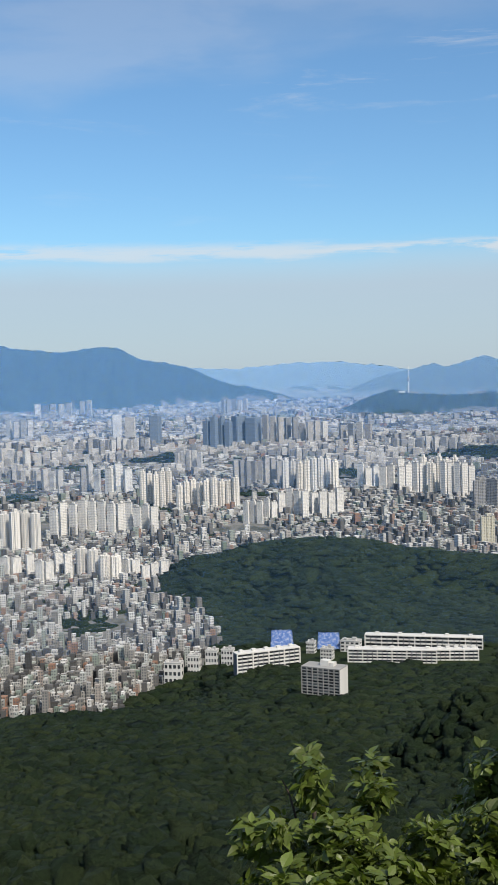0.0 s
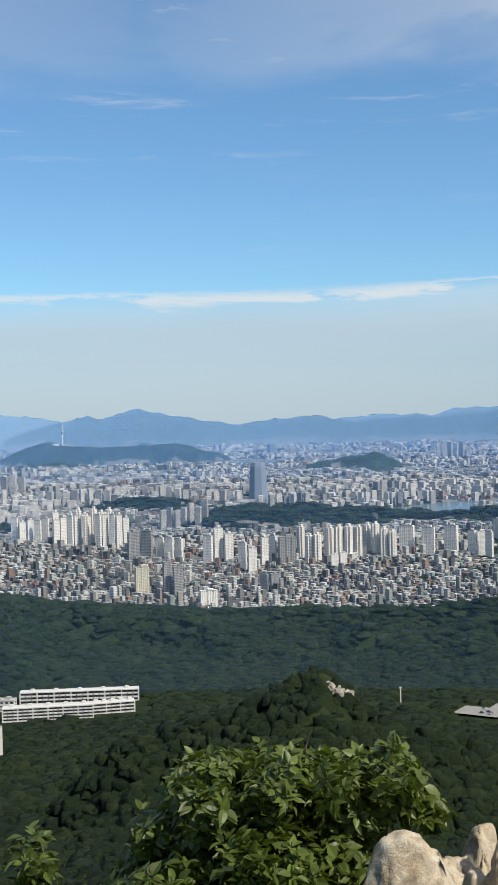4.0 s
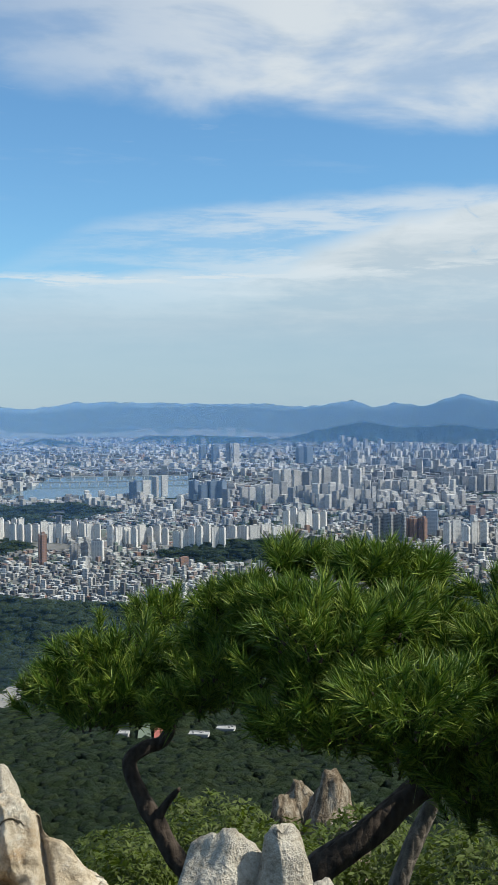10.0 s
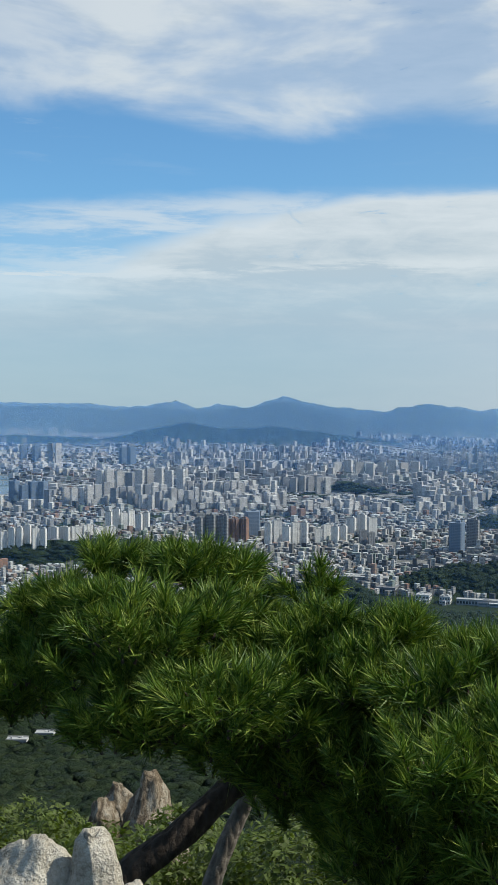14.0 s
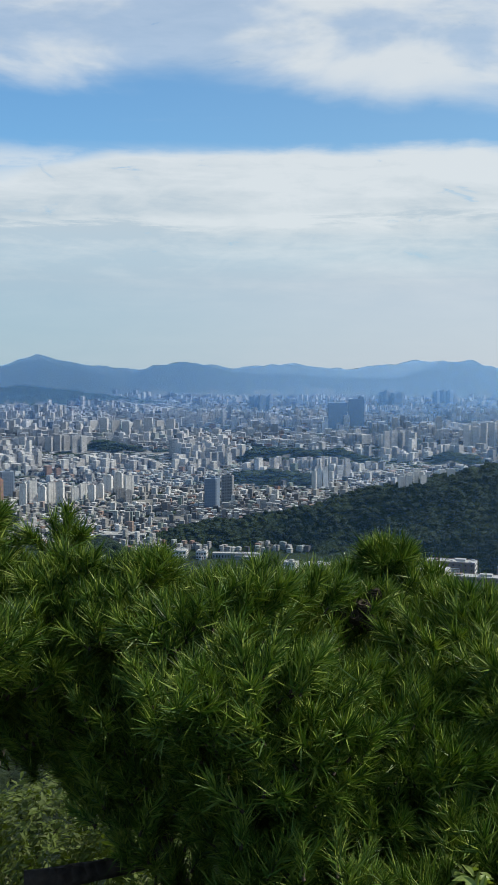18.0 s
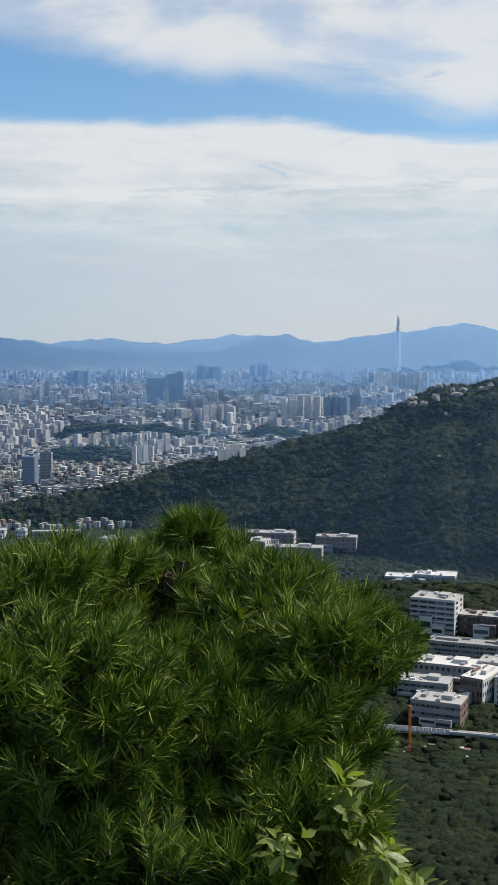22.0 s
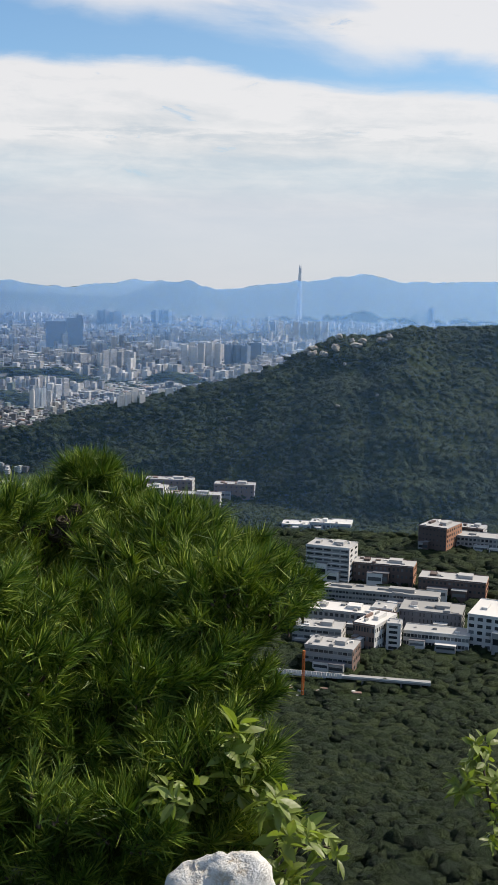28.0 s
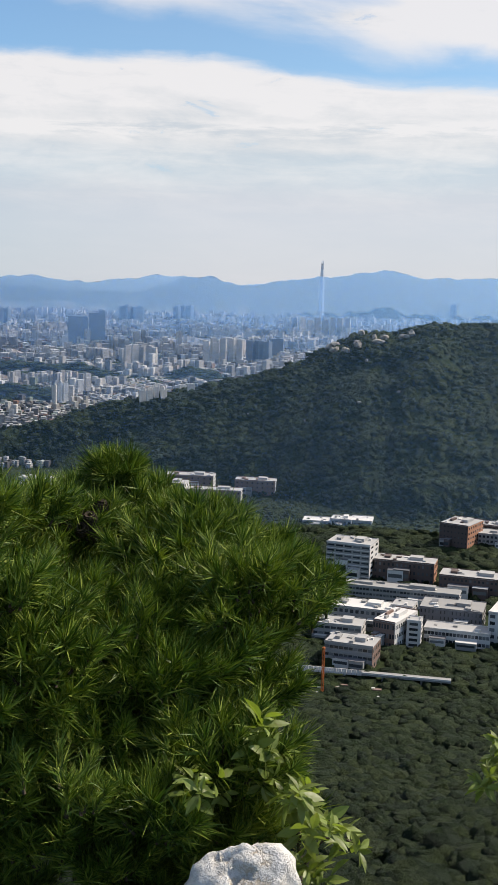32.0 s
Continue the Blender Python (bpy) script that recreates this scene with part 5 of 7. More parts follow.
ASPHALT = plain("worn_pale_asphalt", (0.30, 0.29, 0.27), 0.85, scale=0.3)
road, mid, way_, s_ = strip("road", "pale multi-lane toll road through the wooded valley", "road", [(27.3, -14.55), (29.3, -14.7), (30.6, -13.9), (31.6, -13.2), (33.2, -12.6)], 20, ASPHALT, 4)
CAR_PAINT = [wall_paint("car_paint_white", (0.75, 0.75, 0.75), 0.35), wall_paint("car_paint_dark", (0.05, 0.05, 0.06), 0.3), wall_paint("car_paint_silver", (0.45, 0.46, 0.48), 0.3)]
for i in range(26):
    rs = random.Random(i + 300)
    k = rs.randrange(4, 38)
    car = tagged(new("car"), "small car on the pale toll road" if i % 3 else "dark car on the pale toll road", "car", "cars on the toll road")
    side = Vector((-way_[k][1], way_[k][0], 0)).normalized()
    sc = float(s_[k][0])
    car.matrix_basis = Matrix.Translation(Vector(mid[k]) + side * rs.uniform(-17, 17) * sc + Vector((0, 0, 0.4))) @ Matrix.Rotation(math.atan2(way_[k][1], way_[k][0]), 4, "Z") @ Matrix.Scale(sc * 1.2, 4)
    paint = CAR_PAINT[0 if i % 3 == 1 else (1 if i % 3 == 0 else 2)]
    block("body", paint, 0, 0, 0.7, 4.4, 1.8, 0.8, car)
    block("cabin", GLASS, -0.2, 0, 1.35, 2.3, 1.6, 0.6, car)


def field(t0, t1, lo, hi, mat, label, name):
    d0, d1 = foot((t0 + t1) / 2, lo), foot((t0 + t1) / 2, hi)
    t = np.array([t0, t1, t1 - 0.1, t0 + 0.1])
    d = np.array([d0, d0, d1, d1])
    h, _ = land(t, d)
    v = spot(t, d, np.full(4, h.max() + 4))
    v = np.concatenate([v, v - np.array([0, 0, 6.0])])
    q = [(0, 1, 2, 3), (0, 4, 5, 1), (1, 5, 6, 2), (2, 6, 7, 3), (3, 7, 4, 0)]
    tagged(new(name, grid_mesh(name, v, q, (mat,))), label, "sports field", kind="structure")


field(37.55, 38.5, -16.5, -15.8, plain("red_court", (0.40, 0.13, 0.10), 0.8, scale=0.1), "red sports court surface in the valley", "sports_court")
field(36.75, 37.45, -16.25, -15.85, plain("green_pitch", (0.17, 0.21, 0.15), 0.8, scale=0.1), "green sports pitch beside the red court", "sports_pitch")
for a0, a1, lo, hi in ((34.6, 35.6, -15.6, -15.3), (35.7, 36.3, -16.1, -15.85), (39.2, 40.3, -16.3, -16.0), (40.6, 41.6, -16.0, -15.75)):
    hall("low pale building in the wooded valley", a0, a1, lo, hi, 12, CONCRETE, PALE_ROOF, 10, 1, 6, WHITE, cap=False, name="valley_building", group="valley buildings")


def pole():
    ob, wide, tall, d = stand("lamp_mast", "thin white lighting mast in the forest", "mast", 24.4, 24.5, -14.35, -13.45, 0)
    lathe("shaft", [(-8, 0.8), (0, 0.8), (tall, 0.5)], WHITE, ob, 8)
    block("lamp_head", WHITE, 0, 0, tall + 0.8, 3.4, 1.2, 1.6, ob)


pole()
# bare granite on the knolls and the ridge
BARE = plain("bare_pale_granite", (0.34, 0.31, 0.26), 0.9, spread=0.5, scale=0.4)
for i, (t, el, wd, hg) in enumerate(((20.55, -12.2, 9, 9), (20.9, -12.5, 11, 6), (21.3, -12.75, 9, 5), (20.9, -13.4, 9, 6), (21.4, -13.6, 12, 6), (21.9, -13.7, 7, 5), (22.9, -14.2, 7, 5), (12.0, -14.5, 10, 7), (12.5, -14.7, 12, 6), (11.7, -14.9, 8, 5), (18.6, -14.6, 4, 4))):
    d = foot(t, el - 0.25, 560.0, 1190.0)
    if d < 565 or d > 1180:
        continue
    bm = bmesh.new()
    bmesh.ops.create_icosphere(bm, subdivisions=3, radius=1)
    for v in bm.verts:
        n_ = noise.fractal(v.co * 1.6 + Vector((i * 9, 0, 0)), 0.8, 2, 4)
        v.co = Vector((v.co.x * wd / 2, v.co.y * wd / 2, v.co.z * hg * 0.7)) * (1 + 0.45 * n_)
    ob = part("rock_outcrop", bm, BARE, smooth=False)
    h, _ = land(t, d)
    ob.matrix_basis = Matrix.Translation(Vector(spot(t, d, h + 3.0)))
    tagged(ob, "bare pale granite outcrop among forest trees", "rock", "forest outcrops")
RIDGE_ROCK = random.Random(8)
for i in range(20):
    t = RIDGE_ROCK.uniform(80.0, 84.3) if i < 15 else RIDGE_ROCK.uniform(76, 91)
    crest = float(np.interp(t, [c[0] for c in RIDGES[2][4]], [c[1] for c in RIDGES[2][4]]))
    drop = RIDGE_ROCK.uniform(-0.02, 0.75) if i < 15 else RIDGE_ROCK.uniform(1.0, 4.0)
    d = foot(t, crest - drop - 0.12, 1700.0, 2760.0)
    if d < 1720:
        continue
    bm = bmesh.new()
    bmesh.ops.create_icosphere(bm, subdivisions=2, radius=1)
    wd, hg = (RIDGE_ROCK.uniform(12, 26), RIDGE_ROCK.uniform(7, 13)) if i < 15 else (RIDGE_ROCK.uniform(5, 9), RIDGE_ROCK.uniform(3, 5))
    for v in bm.verts:
        v.co = Vector((v.co.x * wd / 2, v.co.y * wd / 2, v.co.z * hg * 0.7)) * (1 + 0.5 * noise.fractal(v.co * 1.4 + Vector((i * 5, 1, 0)), 0.8, 2, 3))
    ob = part("rock_outcrop", bm, BARE, smooth=False)
    h, _ = land(t, d)
    sc = float(squeeze(d) / d)
    ob.matrix_basis = Matrix.Translation(Vector(spot(t, d, h + 5.0))) @ Matrix.Scale(sc, 4)
    tagged(ob, "bare granite rocks on the wooded ridge", "rock", "ridge outcrops")

# ---- the summit: rocks, pines and bushes round the standing place ----
EYE_A, EYE_B = Vector((0.0, 0.02, 0.10)), Vector((0.09, -0.05, 0.06))


def near(turn, tilt, d):
    """A place d metres from the eye in that direction."""
    a, e = radians(turn), radians(tilt)
    eye = EYE_A.lerp(EYE_B, min(1, max(0, (turn - 50) / 12)))
    return eye + Vector((math.sin(a) * math.cos(e), math.cos(a) * math.cos(e), math.sin(e))) * d


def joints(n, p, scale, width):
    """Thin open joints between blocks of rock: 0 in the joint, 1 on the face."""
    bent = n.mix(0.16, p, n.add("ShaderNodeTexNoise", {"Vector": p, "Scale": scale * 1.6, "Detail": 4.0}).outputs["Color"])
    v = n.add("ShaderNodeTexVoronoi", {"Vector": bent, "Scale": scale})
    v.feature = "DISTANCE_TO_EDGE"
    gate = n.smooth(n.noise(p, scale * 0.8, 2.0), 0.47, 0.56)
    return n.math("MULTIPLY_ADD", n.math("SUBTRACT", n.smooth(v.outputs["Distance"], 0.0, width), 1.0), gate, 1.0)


def granite_build(white):
    def build(n):
        p = local(n)
        big = n.noise(p, 2.2, 6.0, 0.62)
        mid = n.noise(p, 9.0, 8.0, 0.74)
        fine = n.noise(p, 55.0, 4.0, 0.75)
        tone = n.math("MULTIPLY_ADD", mid, 0.55, n.math("MULTIPLY", big, 0.45))
        c = n.ramp(tone, [(0.32, (0.27, 0.205, 0.13)), (0.41, (0.51, 0.415, 0.29)), (0.50, (0.66, 0.56, 0.42)), (0.58, (0.73, 0.67, 0.55)), (0.70, (0.79, 0.76, 0.69))])
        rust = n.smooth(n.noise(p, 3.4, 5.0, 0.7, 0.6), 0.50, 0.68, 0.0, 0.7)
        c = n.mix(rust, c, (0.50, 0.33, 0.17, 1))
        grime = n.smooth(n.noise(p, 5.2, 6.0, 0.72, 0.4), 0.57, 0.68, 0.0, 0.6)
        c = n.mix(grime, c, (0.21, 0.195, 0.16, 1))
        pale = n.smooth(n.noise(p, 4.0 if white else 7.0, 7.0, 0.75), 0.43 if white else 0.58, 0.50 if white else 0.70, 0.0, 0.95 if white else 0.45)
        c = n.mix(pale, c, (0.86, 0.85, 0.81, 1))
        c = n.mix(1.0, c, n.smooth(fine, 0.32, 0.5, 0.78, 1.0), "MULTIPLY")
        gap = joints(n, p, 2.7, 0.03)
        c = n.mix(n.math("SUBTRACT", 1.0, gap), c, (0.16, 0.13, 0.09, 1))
        height = n.math("MULTIPLY_ADD", gap, 0.9, n.math("MULTIPLY_ADD", mid, 1.1, n.math("MULTIPLY_ADD", fine, 0.3, n.math("MULTIPLY", pale, 0.15))))
        return c, (height, 1.0, 0.026), None
    return build


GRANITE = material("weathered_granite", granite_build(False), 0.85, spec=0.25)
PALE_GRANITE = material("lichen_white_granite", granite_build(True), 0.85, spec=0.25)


def grey_build(n):
    p = local(n)
    mid = n.noise(p, 16.0, 5.0, 0.65)
    fine = n.noise(p, 110.0, 3.0, 0.75)
    c = n.ramp(n.math("MULTIPLY_ADD", mid, 0.6, n.math("MULTIPLY", fine, 0.4)), [(0.32, (0.17, 0.15, 0.11)), (0.46, (0.50, 0.44, 0.35)), (0.58, (0.66, 0.60, 0.50)), (0.72, (0.70, 0.67, 0.60))])
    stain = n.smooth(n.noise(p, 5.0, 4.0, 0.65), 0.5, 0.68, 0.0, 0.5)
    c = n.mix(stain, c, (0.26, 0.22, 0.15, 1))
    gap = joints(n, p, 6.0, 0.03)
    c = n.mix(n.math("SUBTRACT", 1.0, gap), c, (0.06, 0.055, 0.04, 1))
    return c, (n.math("MULTIPLY_ADD", gap, 0.5, n.math("MULTIPLY_ADD", fine, 0.5, mid)), 1.0, 0.022), None


def streaked_build(n):
    p = local(n)
    run = n.noise(n.add("ShaderNodeMapping", {"Vector": p, "Rotation": (0, 0.2, 0), "Scale": (3.4, 3.4, 0.7)}).outputs[0], 1.6, 6.0, 0.7, 0.4)
    mid = n.noise(p, 5.0, 6.0, 0.7)
    c = n.ramp(n.math("MULTIPLY_ADD", run, 0.7, n.math("MULTIPLY", mid, 0.3)), [(0.36, (0.07, 0.055, 0.04)), (0.46, (0.24, 0.18, 0.12)), (0.54, (0.42, 0.35, 0.26)), (0.68, (0.62, 0.57, 0.48))])
    return c, (n.math("MULTIPLY_ADD", run, 1.4, mid), 1.0, 0.12), None


STREAKED = material("streaked_granite", streaked_build, 0.9, spec=0.2)
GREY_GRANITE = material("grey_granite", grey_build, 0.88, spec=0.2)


def boulder(label, turn, top, d, wide, deep, tall, seed, mat=None, taper=0.35, lean=(0, 0), spin=0.0, facets=9, crack=0.05, power=3.2, hollow=None, rough=0.05, split=None, level=5, peak_at=False):
    """A granite boulder whose highest point lies in the given direction. lean: how far the top is pushed over, in
    metres sideways and away. hollow: side, depth-wise and height place and size of a scooped recess."""
    rs = random.Random(seed)
    bm = bmesh.new()
    bmesh.ops.create_icosphere(bm, subdivisions=level, radius=1.0)
    cuts = []
    for _ in range(facets + 3):
        v = Vector((rs.uniform(-1, 1), rs.uniform(-1, 1), rs.uniform(-0.3, 0.9))).normalized()
        cuts.append((v, rs.uniform(0.80, 1.0)))
    off = Vector((rs.uniform(-50, 50), rs.uniform(-50, 50), rs.uniform(-50, 50)))
    side = max(wide, deep, tall * 0.6)
    wide, deep = wide / (1 - taper * 0.5), deep / (1 - taper * 0.5)
    for v in bm.verts:
        p = v.co.copy()
        k = (abs(p.x) ** power + abs(p.y) ** power + abs(p.z) ** power) ** (-1 / power)
        p *= k
        for nrm, lim in cuts:
            over = p.dot(nrm) - lim
            if over > 0:
                p -= nrm * over * 0.9
        f = 1 - taper * (p.z * 0.5 + 0.5)
        q = Vector((p.x * f * wide / 2, p.y * f * deep / 2, p.z * tall / 2))
        u = (p.z * 0.5 + 0.5) ** 1.5
        q.x += lean[0] * u
        q.y += lean[1] * u
        w3 = q / side * 3.2 + off
        amp = rough * side
        n1 = noise.fractal(w3 * 0.8, 1.1, 2.1, 5)
        ridge = abs(noise.noise(w3 * 1.1 + Vector((7, 3, 1))))
        cut = math.exp(-(ridge / 0.022) ** 2) * crack * side
        steps = noise.noise(w3 * 2.3) * 0.35
        out = p.normalized()
        shelf = noise.cell(w3 * 1.7) * 0.5 + noise.cell(w3 * 3.4) * 0.25
        chips = noise.fractal(w3 * 4.2, 0.9, 2.1, 4)
        q += out * (n1 * amp + steps * amp - cut + shelf * amp * 0.4 + chips * amp * 0.5)
        if hollow:
            h, size, depth = hollow
            g = math.exp(-(((q.x - h[0]) / size[0]) ** 2 + ((q.z - h[2]) / size[1]) ** 2) ** 2)
            if q.y < 0.05 * deep:
                q.y += g * depth
        if split:
            q.y += 0.09 * side * math.exp(-((q.x - split[0] - q.z * split[1]) / (0.018 * side)) ** 2)
        v.co = q
    zmax = max(v.co.z for v in bm.verts)
    best = max(bm.verts, key=lambda v: v.co.z).co.copy()
    if not peak_at:
        high_ = [v.co.x for v in bm.verts if v.co.z > zmax - 0.35 * tall]
        best.x = (min(high_) + max(high_)) / 2
    ob = part("boulder", bm, mat or GRANITE)
    m = Matrix.Rotation(radians(-turn + spin), 4, "Z")
    peak = near(turn, top, d)
    ob.matrix_world = Matrix.Translation(peak - (m @ best)) @ m
    return tagged(ob, label, "rock", "summit rocks")


boulder("large rounded tan granite boulder split by a dark crack", 24.2, -20.0, 6.3, 0.72, 0.7, 1.5, 21, taper=0.52, lean=(-0.08, 0), crack=0.015, split=(-0.14, 0.42), power=2.6, facets=7, rough=0.035)
boulder("tan granite boulder leaning on a larger rock", 26.0, -22.3, 6.0, 0.44, 0.5, 1.2, 34, taper=0.45, lean=(-0.08, 0), crack=0.015, split=(-0.06, 0.05), power=2.6, facets=7, rough=0.04)
boulder("pale granite rocks behind the tall pinnacle", 27.9, -19.5, 7.6, 0.34, 0.4, 1.3, 23, taper=0.25, crack=0.05)
boulder("low pale granite rock between two boulders", 26.6, -20.9, 7.3, 0.5, 0.5, 1.0, 29, taper=0.25)
boulder("smooth pale granite rock in a gap", 27.5, -21.7, 6.9, 0.5, 0.45, 1.0, 37, taper=0.3, crack=0.03)
boulder("tall tan granite pinnacle with a scooped hollow", 30.4, -18.0, 7.0, 1.04, 0.8, 1.7, 25, taper=0.74, lean=(-0.28, 0.0), hollow=((-0.27, 0, 0.06), (0.13, 0.32), 0.42), crack=0.008, peak_at=True, facets=9, power=3.0, rough=0.05, split=(0.02, -0.16), level=6)
boulder("slender granite slab standing beside the pinnacle", 28.75, -20.0, 6.9, 0.10, 0.4, 1.4, 41, taper=0.25, crack=0.02)
boulder("rounded grey granite knob on the pinnacle", 30.5, -16.9, 7.0, 0.16, 0.2, 0.5, 26, mat=GREY_GRANITE, taper=0.5, lean=(-0.05, 0), rough=0.04, level=4)
boulder("tan granite flank sloping down from the pinnacle", 33.6, -20.8, 7.15, 0.62, 0.6, 1.3, 27, taper=0.7, lean=(-0.2, 0.05), crack=0.04, facets=10)
boulder("low tan granite flank at the foot of the pinnacle", 35.4, -22.6, 7.0, 0.4, 0.6, 1.0, 28, taper=0.6, lean=(-0.12, 0.05), crack=0.04, facets=10)
boulder("squared tan granite block with a vertical joint", 33.3, -22.6, 6.45, 0.52, 0.4, 0.8, 43, taper=0.10, crack=0.03, power=4, facets=6, rough=0.03, split=(-0.08, 0.0))
boulder("broad flat granite slab with white weathering", 35.2, -24.2, 5.6, 0.80, 0.5, 0.9, 45, mat=PALE_GRANITE, taper=0.06, crack=0.03, power=6, facets=4, rough=0.03)
boulder("white weathered granite block on a slab", 37.6, -23.8, 5.5, 0.26, 0.35, 0.5, 47, mat=PALE_GRANITE, taper=0.12, power=5, facets=6, rough=0.06)
boulder("small upright granite stone with a crack", 26.3, -24.6, 5.5, 0.17, 0.2, 0.6, 49, taper=0.5, mat=GREY_GRANITE)
boulder("small pale granite stone among grass", 28.8, -25.0, 5.4, 0.24, 0.24, 0.6, 51, taper=0.4, mat=PALE_GRANITE)
boulder("small rounded stone beside a slab", 30.1, -24.4, 5.5, 0.13, 0.2, 0.6, 53, taper=0.3)
boulder("grey speckled granite boulder with a blunt peak", 42.0, -20.2, 2.54, 0.46, 0.3, 0.80, 55, mat=GREY_GRANITE, taper=0.66, peak_at=True, power=2.7, crack=0.015, facets=8, rough=0.04)
boulder("grey speckled granite boulder with a pointed top", 45.4, -20.0, 2.5, 0.25, 0.2, 0.8, 57, mat=GREY_GRANITE, taper=0.72, power=2.6, lean=(-0.05, 0), crack=0.03, facets=10, rough=0.05)
boulder("grey granite boulder with a sloping shoulder", 47.3, -22.4, 2.44, 0.26, 0.22, 0.75, 59, mat=GREY_GRANITE, taper=0.4, lean=(-0.03, 0), crack=0.02, facets=8, rough=0.04)
boulder("small rounded grey granite stone", 49.3, -23.3, 2.6, 0.11, 0.16, 0.7, 61, mat=GREY_GRANITE, taper=0.3)
boulder("pale crystalline granite rock with a jagged top", 76.9, -26.7, 2.35, 0.30, 0.28, 0.6, 63, mat=PALE_GRANITE, taper=0.16, crack=0.05, facets=12, power=3.6, rough=0.05)
for turn_, tilt_, d_, wd, hg, sd in ((46.4, -17.5, 22, 1.0, 2.8, 65), (47.5, -19.5, 21.5, 0.8, 1.6, 66), (44.9, -18.0, 23, 0.8, 1.2, 67), (44.2, -18.7, 22, 0.6, 0.9, 68), (47.0, -20.6, 20, 0.8, 1.2, 71)):
    boulder("brown streaked granite outcrop among shrubs", turn_, tilt_, d_, wd, wd, hg, sd, mat=STREAKED, taper=0.42, crack=0.06, facets=14, power=4, level=4, rough=0.09)


# ---- wood and leaves ----
def bark_build(tone):
    def build(n):
        p = local(n)
        s = n.add("ShaderNodeMapping", {"Vector": p, "Scale": (1, 1, 0.35)}).outputs[0]
        plate = n.add("ShaderNodeTexVoronoi", {"Vector": s, "Scale": 38.0}).outputs["Distance"]
        mid = n.noise(p, 22.0, 5.0, 0.7)
        c = n.ramp(n.math("MULTIPLY_ADD", plate, 0.5, n.math("MULTIPLY", mid, 0.6)), [(0.25, tuple(k * 0.35 for k in tone)), (0.5, tone), (0.8, tuple(k * 1.7 for k in tone))])
        return c, (n.math("MULTIPLY_ADD", plate, -1.0, mid), 0.9, 0.012), None
    return build


DARK_BARK = material("dark_pine_bark", bark_build((0.060, 0.046, 0.036)), 0.9, spec=0.2)
PALE_BARK = material("pale_flaking_bark", bark_build((0.21, 0.18, 0.15)), 0.9, spec=0.2)


def limb(name, pts, radii, mat, parent, label="", seg=9, seed=0):
    """A tapering, slightly knotty limb through the given places."""
    bm = bmesh.new()
    rs = random.Random(seed)
    fine, rad = [], []
    n = len(pts)
    for i in range(n - 1):
        p0, p1, p2, p3 = pts[max(0, i - 1)], pts[i], pts[i + 1], pts[min(n - 1, i + 2)]
        for k in range(6):
            t = k / 6
            fine.append(0.5 * ((2 * p1) + (p2 - p0) * t + (2 * p0 - 5 * p1 + 4 * p2 - p3) * t * t + (3 * p1 - p0 - 3 * p2 + p3) * t ** 3))
            rad.append(radii[i] * (1 - t) + radii[i + 1] * t)
    fine.append(pts[-1]), rad.append(radii[-1])
    last = None
    for i, (p, r) in enumerate(zip(fine, rad)):
        ax = (fine[min(i + 1, len(fine) - 1)] - fine[max(i - 1, 0)]).normalized()
        u = ax.orthogonal().normalized() if last is None else (last - ax * last.dot(ax)).normalized()
        last = u
        v = ax.cross(u)
        ring = [bm.verts.new(p + (u * math.cos(2 * math.pi * k / seg) + v * math.sin(2 * math.pi * k / seg)) * r * (1 + 0.16 * noise.noise(p * 14 + Vector((k * 1.7, seed, 0))) + rs.uniform(-0.04, 0.04))) for k in range(seg)]
        if i:
            for k in range(seg):
                bm.faces.new((old[k], old[(k + 1) % seg], ring[(k + 1) % seg], ring[k]))
        old = ring
    bm.faces.new(old)
    return part(name, bm, mat, parent, label)


def needle_build(n):
    r = island(n)
    p = n.noise(place(n), 6.0, 2.0)
    c = n.ramp(n.math("MULTIPLY_ADD", r, 0.6, n.math("MULTIPLY", p, 0.5)), [(0.2, (0.014, 0.042, 0.005)), (0.5, (0.075, 0.148, 0.014)), (0.85, (0.28, 0.34, 0.055))])
    return c, None, None, n.mix(1.0, c, (1.1, 1.3, 0.5, 1), "MULTIPLY"), 0.10


NEEDLES = material("pine_needles", needle_build, 0.5, spec=0.25)


def tuft_mesh(seed, count=120, length=0.058):
    """A brush of needles round a short shoot that points up its own z axis."""
    rs = np.random.RandomState(seed)
    base = np.stack([rs.normal(0, 0.004, count), rs.normal(0, 0.004, count), rs.uniform(-0.045, 0.035, count)], -1)
    a = rs.uniform(0, 2 * np.pi, count)
    e = 0.22 + np.abs(rs.normal(0, 0.48, count))
    way_ = np.stack([np.sin(e) * np.cos(a), np.sin(e) * np.sin(a), np.cos(e)], -1)
    ln = length * rs.uniform(0.7, 1.15, count)
    tip = base + way_ * ln[:, None]
    tip[:, 2] -= 0.12 * ln * np.sin(e) ** 2
    side = np.cross(way_, rs.normal(0, 1, (count, 3)))
    side /= np.linalg.norm(side, axis=1)[:, None]
    wd = 0.0020
    v = np.stack([base - side * wd, base + side * wd, tip], 1).reshape(-1, 3)
    tris = np.arange(count)[:, None] * 3 + np.array([[0, 1, 2]])
    return v, tris


TUFTS = [tuft_mesh(s, 112) for s in range(10)]
TUFT_MESHES = [grid_mesh("tuft", v, f, (NEEDLES,)) for v, f in TUFTS]


